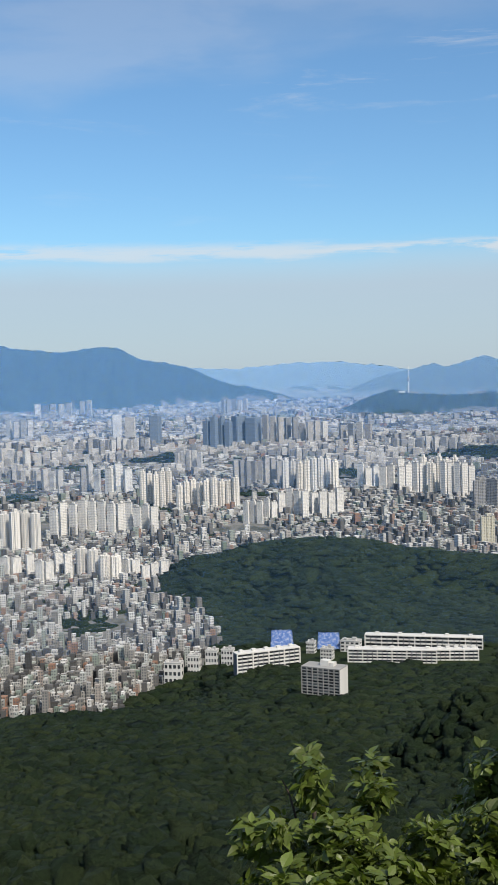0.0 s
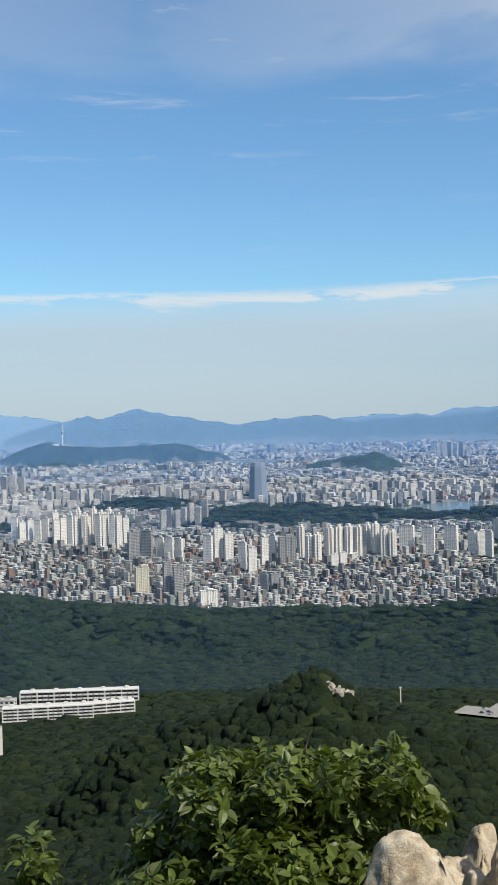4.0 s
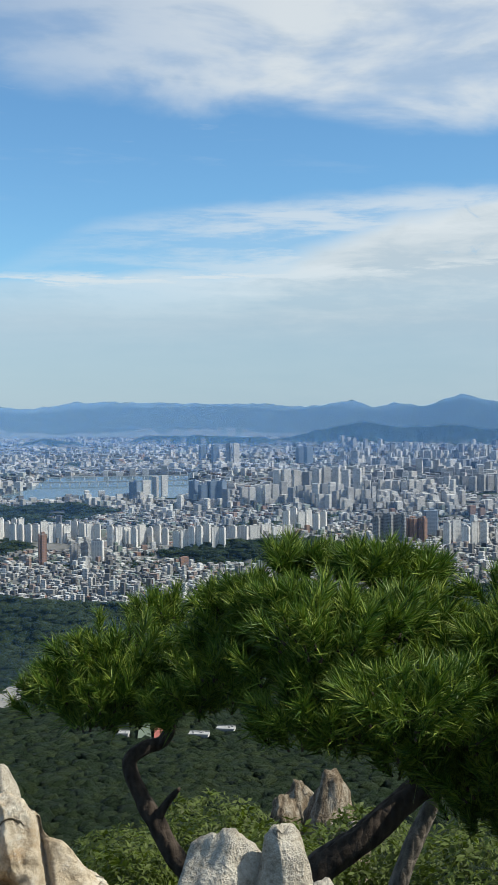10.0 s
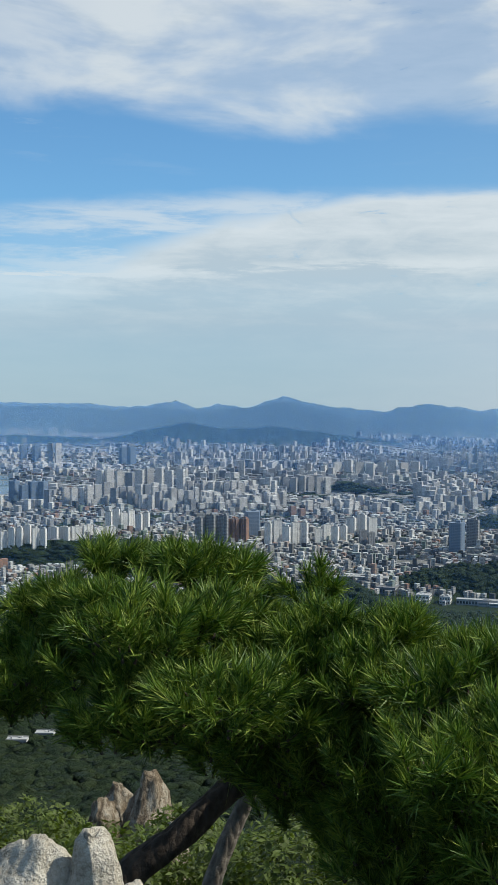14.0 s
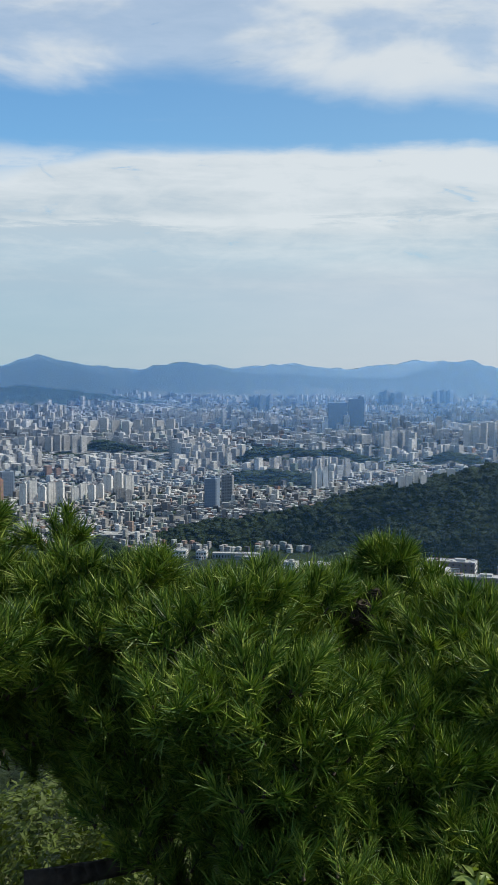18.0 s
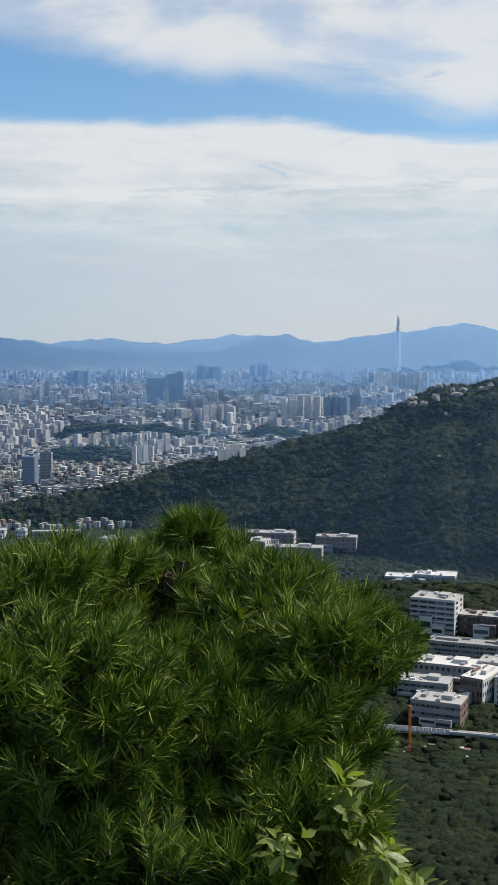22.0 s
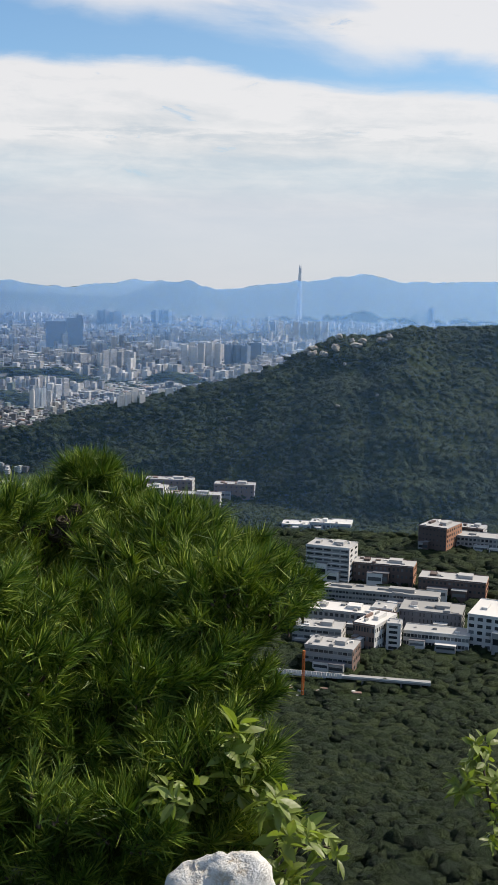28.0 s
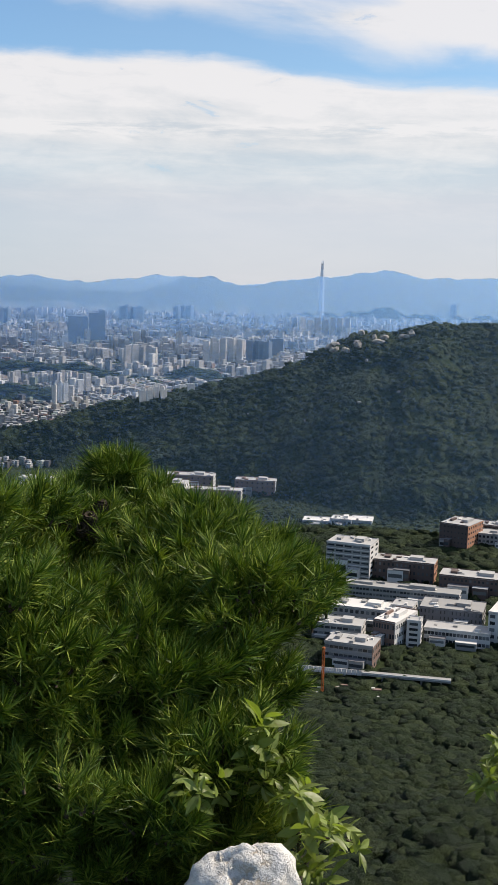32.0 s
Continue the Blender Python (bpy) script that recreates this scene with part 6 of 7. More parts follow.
def pads_to_tufts(pads, seed):
    """Places and headings of needle tufts, spread through cushions of foliage."""
    rs = random.Random(seed)
    out = []
    for turn_, tilt_, d, wt, ht, depth, count in pads:
        for _ in range(int(count * 1.05)):
            # foliage sits in small cushions, each open below
            if _ % 22 == 0:
                while True:
                    x, y, z = rs.uniform(-1, 1), rs.uniform(-1, 1), rs.uniform(-1, 1)
                    if 0.25 < x * x + y * y + z * z < 1:
                        break
                mid = near(turn_ + x * wt * 0.92, tilt_ - 0.75 + z * ht * 0.85, d + y * depth)
                big = rs.uniform(0.10, 0.16) * min(1.0, 0.3 + 0.35 * ht)
            while True:
                q = Vector((rs.uniform(-1, 1), rs.uniform(-1, 1), rs.uniform(-0.15, 1)))
                if 0.3 < q.length < 1:
                    break
            p = mid + Vector((q.x * big * 1.25, q.y * big * 1.15, q.z * big * 0.62))
            up = Vector((q.x * 0.75, q.y * 0.75, max(0.0, q.z) * 0.8 + 0.5)) + Vector((rs.gauss(0, 0.15), rs.gauss(0, 0.15), rs.gauss(0, 0.1)))
            size = rs.uniform(0.8, 1.25)
            out.append((p, up.normalized(), size, rs.uniform(0, 6.28)))
    return out


def pine(label, limbs, pads, seed, bark, origin):
    tree = tagged(new("pine_tree"), label, "pine tree", "summit pines")
    tree.location = origin
    bpy.context.view_layer.update()
    back = Matrix.Translation(-Vector(origin))

    def under(ob):
        ob.parent = tree
        ob.matrix_parent_inverse = back
        return ob
    for i, (nm, pts, radii, mat, lb) in enumerate(limbs):
        under(limb(nm, pts, radii, mat, None, lb, seed=seed * 17 + i))
    tufts = pads_to_tufts(pads, seed)
    tufts.sort(key=lambda t: (t[0] - EYE_A).length)
    rs = random.Random(seed)
    rest_v, rest_f, total = [], [], 0
    twigs = bmesh.new()
    for i, (p, up, size, roll_) in enumerate(tufts):
        m = Matrix.Translation(p) @ up.to_track_quat("Z", "Y").to_matrix().to_4x4() @ Matrix.Rotation(roll_, 4, "Z") @ Matrix.Scale(size, 4)
        if i < 290:
            ob = new("needle_tuft", TUFT_MESHES[rs.randrange(10)])
            ob.matrix_world = m
            under(ob)
        else:
            v, f = TUFTS[rs.randrange(10)]
            mm = np.array(m)
            rest_v.append(v @ mm[:3, :3].T + mm[:3, 3])
            rest_f.append(f + total)
            total += len(v)
        # the shoot that carries the tuft
        a, b = p - up * 0.05 * size, p + up * 0.03
        s1 = up.orthogonal().normalized() * 0.004
        s2 = up.cross(s1).normalized() * 0.004
        vs = [twigs.verts.new(a + s1), twigs.verts.new(a - s1 * 0.5 + s2), twigs.verts.new(a - s1 * 0.5 - s2), twigs.verts.new(b)]
        twigs.faces.new((vs[0], vs[1], vs[3])), twigs.faces.new((vs[1], vs[2], vs[3])), twigs.faces.new((vs[2], vs[0], vs[3]))
    if rest_v:
        ob = new("needle_mass", grid_mesh("needle_mass", np.concatenate(rest_v), np.concatenate(rest_f), (NEEDLES,)))
        ob["kind"] = "stuff"
        under(ob)
    shoots = under(part("twig_mass", twigs, DARK_BARK))
    shoots["kind"] = "stuff"
    return tree


def line(*pts):
    return [near(*p) for p in pts]


pine("small twisted mountain pine with dense green needles beside rocks", [
    ("trunk", line((40.6, -25, 4.3), (39.8, -22.5, 4.2), (38.9, -21.4, 4.15), (37.9, -19.7, 4.1), (37.1, -18.4, 4.1), (36.7, -17.1, 4.1), (37.4, -16.5, 4.1), (38.4, -16.2, 4.1), (38.8, -15.2, 4.05), (38.6, -13.5, 4.0)), (0.038, 0.038, 0.035, 0.032, 0.028, 0.026, 0.025, 0.023, 0.019, 0.015), DARK_BARK, "dark crooked trunk"),
    ("branch", line((38.0, -19.8, 4.1), (38.6, -19.0, 4.05), (39.2, -18.4, 4.0)), (0.02, 0.014, 0.006), DARK_BARK, "broken side branch"),
    ("branch", line((38.8, -15.0, 4.05), (36, -14.2, 4.0), (33, -13.0, 4.0)), (0.022, 0.016, 0.008), DARK_BARK, ""),
    ("branch", line((38.7, -14.6, 4.05), (41, -13.2, 3.9), (43, -12.4, 3.8)), (0.022, 0.016, 0.01), DARK_BARK, ""),
], [(34.0, -13.0, 3.9, 1.7, 1.6, 0.35, 60), (36.6, -11.9, 3.8, 2.8, 2.2, 0.5, 110), (38.8, -9.8, 3.7, 0.9, 1.2, 0.3, 20), (35.0, -14.4, 3.9, 2.0, 0.9, 0.35, 40), (39.5, -13.2, 3.8, 3.0, 2.2, 0.5, 95), (42.0, -11.5, 3.7, 2.8, 2.5, 0.5, 115)], 3, DARK_BARK, near(40.6, -25, 4.3))

pine("broad mountain pine with a leaning dark trunk", [
    ("trunk", line((44.5, -24.5, 3.9), (46.2, -22.1, 3.85), (48.5, -20.6, 3.8), (50.8, -18.5, 3.8), (52.5, -17.0, 3.75), (53.2, -15, 3.7), (52.5, -12.5, 3.6)), (0.052, 0.05, 0.047, 0.043, 0.038, 0.032, 0.022), DARK_BARK, "thick dark leaning trunk"),
    ("trunk", line((49.6, -25.5, 4.2), (50.2, -22.6, 4.1), (50.8, -20.8, 4.05), (51.6, -19.0, 4.0), (52.2, -17.2, 3.9)), (0.034, 0.032, 0.030, 0.028, 0.024), PALE_BARK, "pale flaking trunk wound with a dark cord"),
    ("branch", line((52.8, -16.4, 3.75), (50, -14.6, 3.6), (46.5, -13.6, 3.5)), (0.035, 0.028, 0.015), DARK_BARK, ""),
    ("branch", line((52.8, -16.0, 3.75), (55.5, -14.5, 3.5), (58, -13.4, 3.4)), (0.035, 0.028, 0.015), DARK_BARK, ""),
], [(45.2, -7.2, 3.4, 1.0, 0.5, 0.2, 30), (48.6, -7.1, 3.4, 1.2, 0.5, 0.2, 44), (51.4, -7.3, 3.4, 1.0, 0.5, 0.2, 30), (42.2, -8.6, 3.5, 1.0, 0.6, 0.2, 30), (45.8, -9.4, 3.4, 2.7, 1.6, 0.5, 110), (49.6, -9.2, 3.4, 3.2, 1.6, 0.5, 120), (47.3, -11.6, 3.2, 4.6, 2.6, 0.5, 200), (52.8, -10.0, 3.4, 2.6, 1.6, 0.45, 90), (52.0, -13.0, 3.1, 3.6, 2.6, 0.5, 150), (45.5, -14.4, 3.2, 3.2, 1.6, 0.4, 80), (49.8, -15.2, 3.2, 3.4, 1.4, 0.4, 80), (55.6, -11.9, 3.2, 2.6, 2.6, 0.45, 100), (54.8, -15.6, 3.1, 2.6, 1.8, 0.4, 70), (49.2, -7.6, 3.4, 0.7, 0.8, 0.15, 8), (54.3, -8.0, 3.5, 0.6, 0.8, 0.15, 9), (55.8, -18.4, 3.4, 2.4, 1.6, 0.3, 60), (52.6, -16.4, 3.4, 2.6, 1.2, 0.3, 50)], 5, DARK_BARK, near(44.5, -24.5, 3.9))

bushy = pine("dense low mountain pine with a rounded bushy crown", [
    ("trunk", line((60.5, -30, 3.4), (59.6, -25, 3.4), (58.8, -22.6, 3.4), (60.5, -20.6, 3.4), (63.5, -19.3, 3.4), (67, -18, 3.4), (70, -15, 3.3)), (0.042, 0.04, 0.037, 0.034, 0.031, 0.027, 0.02), DARK_BARK, "thick dark bent trunk"),
    ("branch", line((58.6, -23.5, 3.4), (55.5, -24.2, 3.3), (53, -24.4, 3.3)), (0.028, 0.028, 0.025), DARK_BARK, "low dark branch"),
    ("branch", line((65, -18.6, 3.4), (70, -20, 3.2), (75, -20.5, 3.1)), (0.04, 0.03, 0.015), DARK_BARK, ""),
    ("branch", line((67, -18, 3.4), (72, -15.5, 3.3), (77, -14.5, 3.3)), (0.035, 0.028, 0.015), DARK_BARK, ""),
], [(70.0, -8.9, 3.5, 0.8, 0.6, 0.15, 44), (68.6, -10.2, 3.4, 1.2, 0.8, 0.2, 44), (71.3, -10.6, 3.4, 1.3, 0.8, 0.2, 44), (66.0, -10.9, 3.3, 1.6, 0.8, 0.25, 44), (73.8, -11.8, 3.3, 1.6, 0.8, 0.25, 66), (76.6, -12.7, 3.3, 1.4, 0.8, 0.2, 66), (79.0, -13.8, 3.3, 1.0, 0.8, 0.2, 66), (78.6, -15.2, 3.3, 0.9, 0.7, 0.2, 44), (76.6, -16.6, 3.2, 1.1, 0.8, 0.2, 44), (78.4, -24.8, 2.95, 1.2, 0.6, 0.15, 44), (76.2, -25.8, 2.9, 1.6, 0.8, 0.2, 44), (70.5, -27.4, 2.9, 3.4, 1.4, 0.3, 110), (65.0, -27.6, 2.9, 3.2, 1.4, 0.3, 44), (74.5, -28.0, 3.0, 2.4, 1.2, 0.3, 66), (58.8, -10.2, 3.0, 1.4, 0.7, 0.2, 44), (62.6, -11.0, 2.9, 1.6, 0.8, 0.2, 44), (60.3, -12.4, 2.9, 3.0, 2.0, 0.4, 110), (64.2, -12.6, 2.8, 3.0, 2.0, 0.4, 120), (61.8, -16.2, 2.6, 3.4, 2.4, 0.35, 130), (66.2, -16.6, 2.8, 3.6, 2.8, 0.4, 170), (69.6, -10.6, 3.5, 1.9, 2.0, 0.3, 60), (67.8, -12.4, 3.3, 2.4, 2.0, 0.35, 80), (72.6, -13.0, 3.3, 3.6, 2.4, 0.45, 170), (76.6, -14.6, 3.2, 3.4, 2.6, 0.45, 160), (71.2, -17.2, 3.0, 3.8, 2.8, 0.45, 190), (75.0, -18.2, 3.0, 2.4, 2.2, 0.4, 120), (78.0, -14.8, 3.3, 1.9, 1.9, 0.3, 60), (68.2, -20.8, 2.8, 3.6, 2.4, 0.4, 140), (73.0, -21.6, 2.8, 3.6, 2.2, 0.4, 120), (64.2, -20.6, 2.7, 2.6, 2.0, 0.35, 70), (75.2, -24.2, 2.9, 2.8, 1.8, 0.35, 80), (71.0, -25.0, 2.8, 3.6, 1.8, 0.35, 80), (57.6, -14.0, 3.0, 2.2, 2.4, 0.35, 70), (76.2, -19.8, 3.2, 1.0, 1.0, 0.2, 22), (59.6, -16.5, 2.9, 2.6, 2.4, 0.35, 120), (62.8, -24.0, 2.7, 2.8, 2.2, 0.35, 66), (67.2, -25.0, 2.7, 3.0, 2.0, 0.35, 50), (56.4, -17.0, 3.0, 1.6, 1.5, 0.3, 50), (58.2, -20.4, 3.2, 2.4, 2.0, 0.35, 90), (61.0, -20.2, 3.1, 2.2, 2.0, 0.3, 70), (59.0, -23.6, 3.2, 1.8, 1.6, 0.3, 50), (65.4, -24.4, 3.0, 2.6, 2.0, 0.3, 44), (69.5, -23.2, 3.1, 3.0, 2.2, 0.3, 90), (73.2, -19.6, 3.3, 2.6, 2.2, 0.3, 90)], 7, DARK_BARK, near(60.5, -30, 3.4))



def cone_mesh():
    """A closed pine cone of overlapping scales, its tip up its own z axis."""
    bm = bmesh.new()
    for r in range(7):
        z, ring = -0.018 + r * 0.006, 0.017 * math.sin(math.pi * (r + 1.2) / 9)
        for k in range(8):
            a = 2 * math.pi * (k + 0.5 * (r % 2)) / 8
            m = Matrix.Rotation(a, 4, "Z") @ Matrix.Translation((ring, 0, z)) @ Matrix.Rotation(-0.5, 4, "Y") @ Matrix.Diagonal((0.007, 0.011, 0.004, 1))
            bmesh.ops.create_cube(bm, size=1, matrix=m)
    return mesh_of("cone", bm, plain("brown_pine_cone", (0.05, 0.036, 0.024), 0.8, scale=60.0))


CONE = cone_mesh()
for turn_, tilt_, d_ in ((67.9, -11.3, 3.12), (68.6, -11.7, 3.10), (68.2, -12.2, 3.10), (69.1, -11.1, 3.14), (67.4, -11.9, 3.1), (68.9, -12.4, 3.1)):
    cone = new("cone", CONE)
    cone.parent, cone.matrix_parent_inverse = bushy, Matrix.Translation(-bushy.location)
    cone.matrix_basis = Matrix.Translation(near(turn_, tilt_, d_)) @ Matrix.Rotation(turn_, 4, "Y")

# ---- broad-leaved bushes ----
def leaf_build(tone):
    def build(n):
        r = island(n)
        c = n.ramp(n.math("MULTIPLY_ADD", r, 0.7, n.math("MULTIPLY", own(n), 0.3)), [(0.1, tuple(k * 0.6 for k in tone)), (0.5, tone), (0.9, tuple(min(1, k * 1.5) for k in tone))])
        v = n.noise(place(n), 60.0, 2.0)
        c = n.mix(n.smooth(v, 0.55, 0.75, 0.0, 0.35), c, (0.16, 0.13, 0.05, 1))
        return c, (n.noise(place(n), 120.0, 2.0), 0.3, 0.004), None, n.mix(1.0, c, (1.6, 1.7, 0.6, 1), "MULTIPLY"), 0.26
    return build


OAK = material("oak_leaf", leaf_build((0.088, 0.122, 0.023)), 0.42, spec=0.35)
SHRUB = material("shrub_leaf", leaf_build((0.082, 0.112, 0.020)), 0.55, spec=0.25)
VINE = material("pale_leaf", leaf_build((0.15, 0.20, 0.045)), 0.45, spec=0.4)


def leaf_shape(length, wide, rows_n=4, cup=0.25, droop=0.35, seed=0, tip=0.62):
    """One leaf along +x with a bent midrib: points and triangles."""
    rs = random.Random(seed)
    v, f = [], []
    for i in range(rows_n + 1):
        t = i / rows_n
        half = wide / 2 * (math.sin(math.pi * min(1.0, t ** (1 / (2 * tip))) ** 1.0) if 0 < i < rows_n else 0.02)
        x = length * t
        z = -droop * length * t * t
        v += [(x, -half, z + cup * half), (x, 0, z), (x, half, z + cup * half)]
    for i in range(rows_n):
        a, b = i * 3, i * 3 + 3
        f += [(a, a + 1, b + 1), (a, b + 1, b), (a + 1, a + 2, b + 2), (a + 1, b + 2, b + 1)]
    return np.array(v), np.array(f)


def rosette(seed, count, length, wide, rise=0.5, tip=0.62, rows_n=4):
    """A whorl of leaves at a twig's end, the twig pointing up z."""
    rs = random.Random(seed)
    vs, fs, n = [], [], 0
    for i in range(count):
        k = rs.uniform(0.7, 1.2)
        v, f = leaf_shape(length * k, wide * k * rs.uniform(0.85, 1.1), rows_n, rs.uniform(0.05, 0.4), rs.uniform(0.0, 0.5), seed + i, tip)
        m = np.array(Matrix.Translation((0, 0, rs.uniform(-0.02, 0.02))) @ Matrix.Rotation(i * 2.4 + rs.uniform(-0.4, 0.4), 4, "Z") @ Matrix.Rotation(-rs.uniform(-0.2, 1.0) * rise, 4, "Y") @ Matrix.Translation((0.012, 0, 0)) @ Matrix.Rotation(rs.uniform(-0.5, 0.5), 4, "X"))
        vs.append(v @ m[:3, :3].T + m[:3, 3])
        fs.append(f + n)
        n += len(v)
    return np.concatenate(vs), np.concatenate(fs)


OAK_SETS = [rosette(s, 9, 0.070, 0.040) for s in range(8)]
OAK_MESHES = [grid_mesh("leaf_spray", v, f, (OAK,)) for v, f in OAK_SETS]
SHRUB_SETS = [rosette(s + 40, 9, 0.06, 0.026, rows_n=2) for s in range(6)]
VINE_SETS = [rosette(s + 80, 6, 0.10, 0.042, 0.9, 0.55) for s in range(6)]
VINE_MESHES = [grid_mesh("leaf_spray", v, f, (VINE,)) for v, f in VINE_SETS]


def bush(name, label, category, pads, seed, sets, meshes, mat, stems, size=1.0, singles=290, group=""):
    """Leaf whorls over uneven cushions, on real stems; the hidden rest of the leaves is one joined part."""
    rs = random.Random(seed)
    thing = tagged(new(name), label, category, group)
    thing.location = stems[0][0][0]
    back = Matrix.Translation(-Vector(stems[0][0][0]))
    spots = []
    for turn_, tilt_, d, wt, ht, depth, count in pads:
        for _ in range(int(count * 1.25) if meshes is OAK_MESHES else count if meshes else int(count * 1.2)):
            while True:
                x, y, z = rs.uniform(-1, 1), rs.uniform(-1, 1), rs.uniform(-1, 1)
                r = x * x + y * y + z * z
                if 0.2 < r < 1:
                    break
            p = near(turn_ + x * wt, tilt_ + z * ht, d + y * depth)
            side = near(turn_ + 1, tilt_, d) - near(turn_, tilt_, d)
            up = side.normalized() * x * 0.6 + Vector((0, 0, 0.55 + 0.4 * z)) + Vector((rs.gauss(0, 0.35), rs.gauss(0, 0.35), rs.gauss(0, 0.2)))
            spots.append((p, up.normalized(), rs.uniform(0.75, 1.25) * size, rs.uniform(0, 6.3)))
    spots.sort(key=lambda q: (q[0] - EYE_A).length)
    rest_v, rest_f, total = [], [], 0
    for i, (p, up, k, roll_) in enumerate(spots):
        m = Matrix.Translation(p) @ up.to_track_quat("Z", "Y").to_matrix().to_4x4() @ Matrix.Rotation(roll_, 4, "Z") @ Matrix.Scale(k, 4)
        pick = rs.randrange(len(sets))
        if meshes and i < singles:
            ob = new("leaf_spray", meshes[pick])
            ob.parent, ob.matrix_parent_inverse, ob.matrix_basis = thing, back, m
        else:
            v, f = sets[pick]
            mm = np.array(m)
            rest_v.append(v @ mm[:3, :3].T + mm[:3, 3])
            rest_f.append(f + total)
            total += len(v)
    if rest_v:
        ob = new("foliage", grid_mesh("foliage", np.concatenate(rest_v), np.concatenate(rest_f), (mat,)))
        ob["kind"] = "stuff"
        ob.parent, ob.matrix_parent_inverse = thing, back
    for i, (pts, radii) in enumerate(stems):
        ob = limb("stem", pts, radii, DARK_BARK, None, seed=seed + i, seg=6)
        ob.parent, ob.matrix_parent_inverse = thing, back
    return thing


bush("oak_bush", "leafy young oak bush with glossy green leaves", "bush",
     [(2.5, -20.6, 6.6, 0.8, 1.5, 0.35, 26), (5.6, -20.9, 6.6, 0.8, 1.4, 0.35, 24), (0.2, -23.0, 6.5, 1.7, 1.0, 0.5, 36), (4.0, -23.4, 6.4, 2.6, 1.4, 0.5, 80), (8.2, -23.4, 6.5, 1.5, 1.2, 0.4, 40), (4.0, -25.8, 6.2, 6.0, 1.9, 0.6, 160)], 11, OAK_SETS, OAK_MESHES, OAK,
     [(line((4, -31, 6.4), (3.4, -26, 6.5), (2.6, -22, 6.6), (2.5, -19.4, 6.6)), (0.03, 0.022, 0.014, 0.004)), (line((4.4, -28, 6.4), (5.2, -24, 6.6), (5.7, -20, 6.6)), (0.02, 0.014, 0.005)), (line((1.9, -23, 6.6), (1.4, -21.2, 6.6), (1.0, -20.4, 6.6)), (0.008, 0.006, 0.003))], 1.05, 290, "oak bushes")
bush("oak_bush", "large rounded oak bush with dense green leaves", "bush",
     [(11.4, -20.4, 7.6, 1.2, 1.5, 0.5, 40), (14.2, -18.8, 7.4, 2.2, 2.1, 0.8, 150), (17.6, -18.1, 7.4, 2.6, 2.2, 0.8, 190), (21.0, -18.3, 7.4, 2.3, 2.0, 0.8, 150), (23.5, -18.0, 7.3, 1.6, 1.7, 0.6, 80), (25.0, -19.2, 7.4, 1.1, 0.7, 0.4, 26), (12.2, -22.4, 7.4, 3.0, 2.0, 0.8, 140), (17.2, -21.8, 7.1, 3.8, 2.4, 0.8, 250), (21.4, -21.6, 7.3, 2.2, 2.0, 0.6, 110), (10.0, -25.0, 7.0, 4.0, 2.0, 0.8, 140), (16.4, -25.4, 6.8, 4.4, 2.2, 0.8, 220), (15.2, -16.9, 7.4, 1.2, 0.6, 0.3, 20), (23.4, -16.3, 7.2, 0.6, 0.6, 0.2, 9), (13.9, -16.6, 7.5, 0.4, 0.4, 0.2, 6)], 13, OAK_SETS, OAK_MESHES, OAK,
     [(line((17, -33, 7.2), (17, -26, 7.3), (16.6, -21, 7.4), (16.2, -16.8, 7.4)), (0.05, 0.04, 0.025, 0.006)), (line((17, -27, 7.3), (20, -22, 7.3), (23.4, -16.6, 7.2)), (0.035, 0.022, 0.006)), (line((17, -27, 7.3), (13.5, -23, 7.4), (11.2, -20, 7.6)), (0.035, 0.02, 0.006)), (line((19, -16.8, 7.3), (19.3, -16.0, 7.3), (19.5, -15.4, 7.3)), (0.008, 0.006, 0.003))], 1.05, 290, "oak bushes")
bush("shrub", "sunlit yellow-green shrubs below the summit rocks", "shrub",
     [(36.0, -22.4, 13, 3.4, 2.4, 1.6, 520), (40.5, -20.8, 14, 3.4, 2.2, 1.6, 380), (44.0, -22.4, 12, 3.6, 2.6, 1.6, 420), (48.5, -21.6, 13, 3.4, 2.4, 1.6, 380), (53.5, -22.6, 11, 3.4, 3.0, 1.5, 420), (58, -23.5, 10, 3.0, 3.2, 1.4, 360), (38.5, -25.6, 10, 4.0, 2.2, 1.2, 300), (46.5, -26, 9.5, 5.0, 2.4, 1.2, 340)], 17, SHRUB_SETS, None, SHRUB,
     [(line((45, -34, 11), (44, -27, 12), (43, -22, 13)), (0.05, 0.04, 0.01)), (line((45, -34, 11), (50, -27, 11.5), (54, -22, 11)), (0.05, 0.04, 0.01))], 1.4, 0)
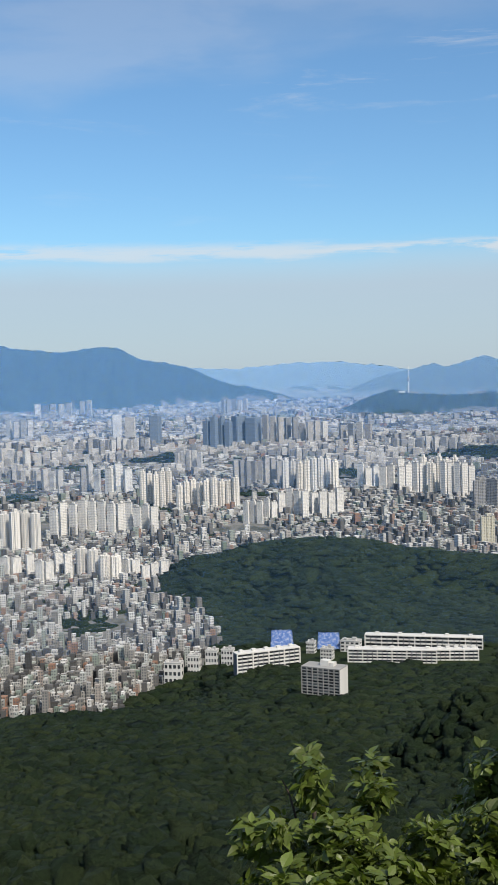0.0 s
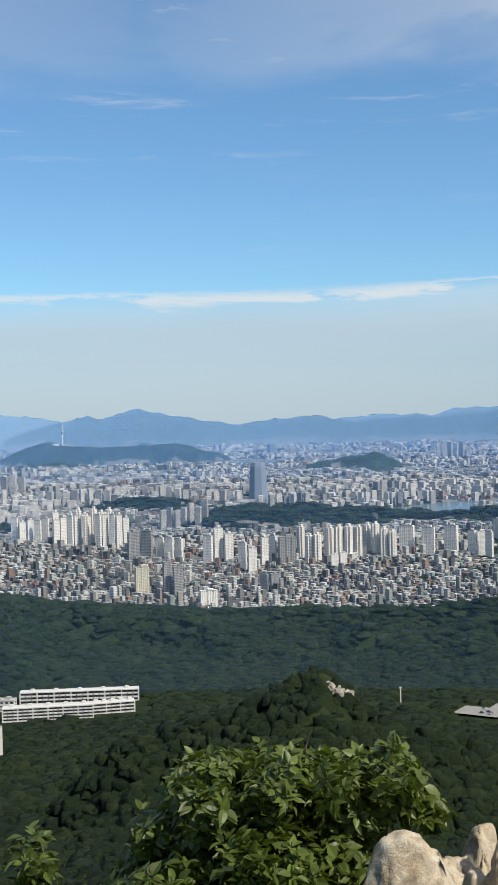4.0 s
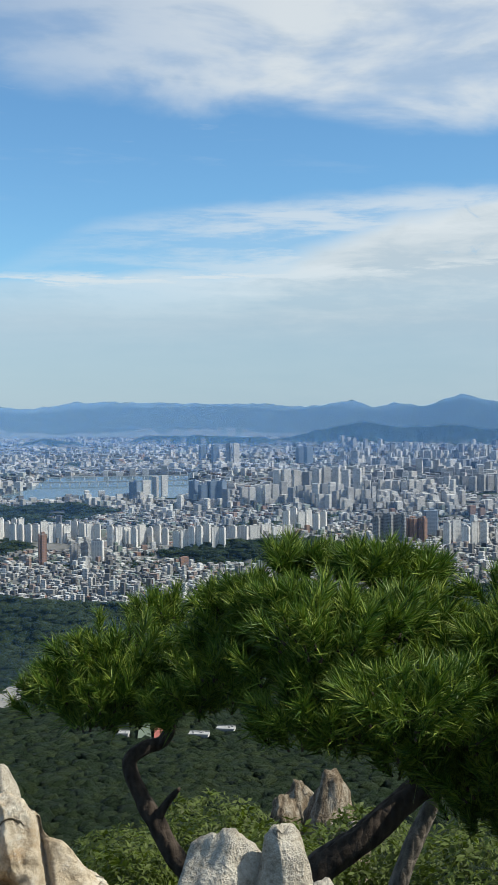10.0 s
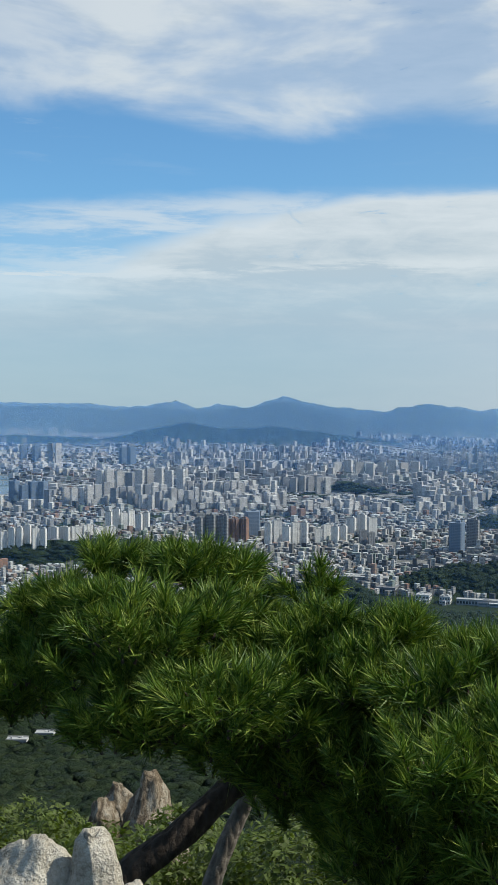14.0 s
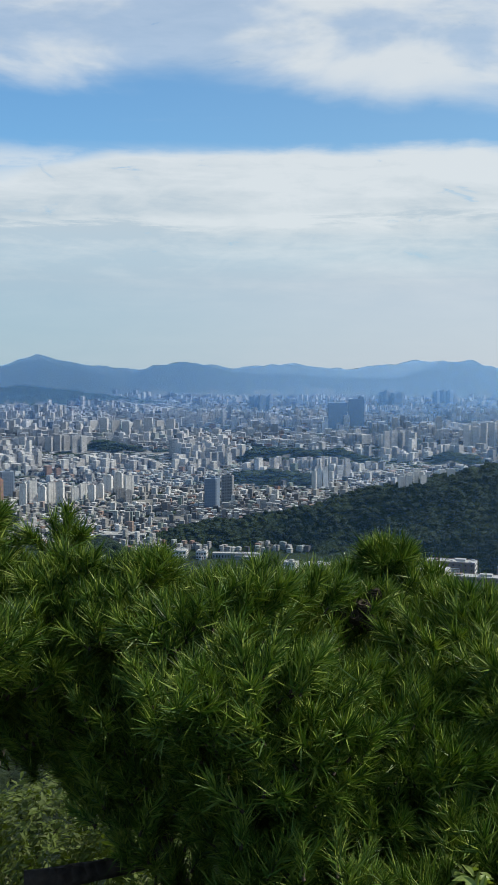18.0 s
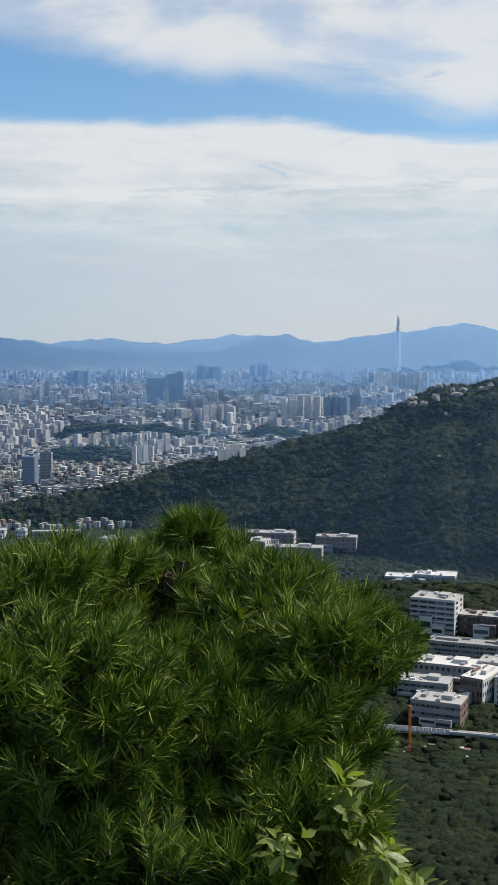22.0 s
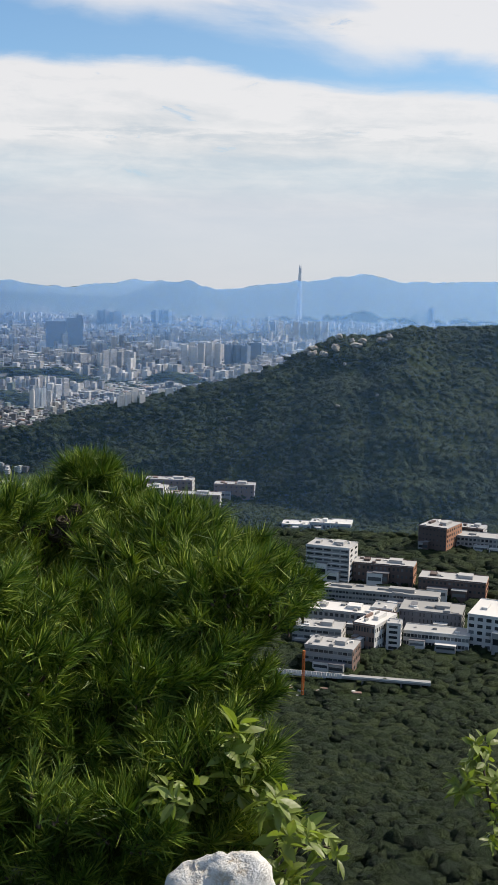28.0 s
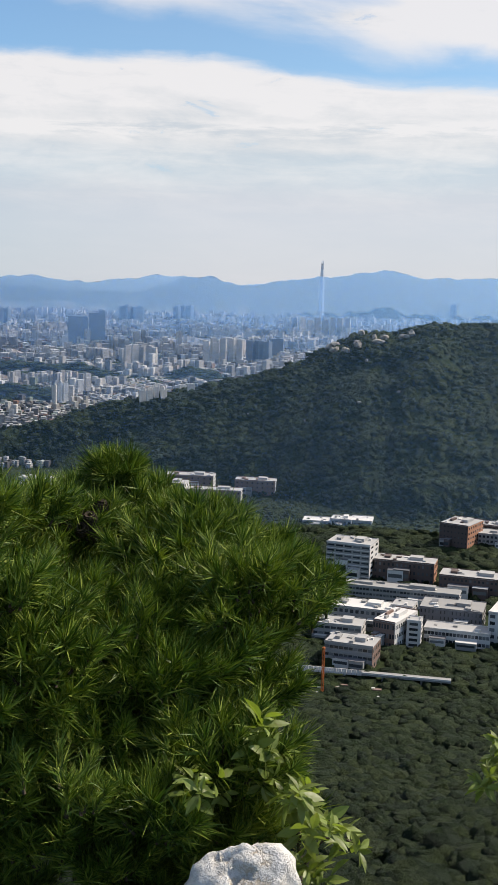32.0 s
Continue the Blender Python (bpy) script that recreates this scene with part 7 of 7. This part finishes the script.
bush("sapling", "thin sapling with long pale green leaves", "sapling",
     [(77.3, -21.9, 2.58, 0.8, 0.7, 0.12, 8), (77.8, -23.4, 2.58, 1.0, 0.8, 0.12, 10), (79.6, -24.6, 2.58, 1.0, 0.8, 0.15, 12), (80.8, -26.2, 2.58, 1.2, 0.7, 0.15, 12), (82.2, -26.7, 2.85, 0.8, 0.4, 0.1, 6), (74.6, -24.3, 2.5, 1.4, 0.8, 0.15, 12), (80.2, -28, 2.8, 1.5, 0.8, 0.15, 14)], 19, VINE_SETS, VINE_MESHES, VINE,
     [(line((79.5, -33, 2.85), (79.8, -28, 2.85), (79.2, -25, 2.88), (77.6, -22.5, 2.88), (77.1, -21.4, 2.88)), (0.008, 0.007, 0.005, 0.004, 0.002)), (line((79.8, -28, 2.85), (81, -26.4, 2.85), (82.6, -26.5, 2.85)), (0.005, 0.004, 0.002))], 0.50)
bush("sapling", "slender twig with small olive green leaves", "sapling",
     [(89.6, -21.8, 3.3, 0.5, 0.8, 0.1, 9), (89.2, -23.0, 3.3, 0.6, 0.7, 0.1, 9), (90.6, -23.6, 3.3, 0.8, 1.0, 0.1, 12), (91, -25.4, 3.3, 0.7, 1.0, 0.1, 9)], 23, VINE_SETS, VINE_MESHES, VINE,
     [(line((92.2, -31, 3.3), (91.2, -26.5, 3.3), (90.4, -24.2, 3.3), (89.6, -21.4, 3.3)), (0.008, 0.006, 0.005, 0.002))], 0.4)


def grass(turn_, tilt_, d, seed, count=30):
    rs = random.Random(seed)
    bm = bmesh.new()
    root = near(turn_, tilt_, d)
    for _ in range(count):
        a, ln = rs.uniform(0, 6.28), rs.uniform(0.03, 0.075)
        o = root + Vector((rs.gauss(0, 0.05), rs.gauss(0, 0.05), -0.02))
        side = Vector((math.cos(a), math.sin(a), 0)) * 0.0025
        out = Vector((math.sin(a), math.cos(a), 0)) * ln * rs.uniform(0.1, 0.6)
        v = [bm.verts.new(o - side), bm.verts.new(o + side), bm.verts.new(o + out * 0.4 + Vector((0, 0, ln * 0.7)) + side * 0.7), bm.verts.new(o + out + Vector((0, 0, ln)))]
        bm.faces.new((v[0], v[1], v[2])), bm.faces.new((v[0], v[2], v[3]))
    tagged(part("grass_tuft", bm, SHRUB, smooth=False), "tuft of green grass between granite rocks", "grass", kind="stuff")


for i, (a_, b_, c_) in enumerate(((27.6, -26.6, 5.4), (29.8, -26.4, 5.4), (28.4, -27.0, 5.3), (30.2, -27.0, 5.2))):
    grass(a_, b_, c_, i)
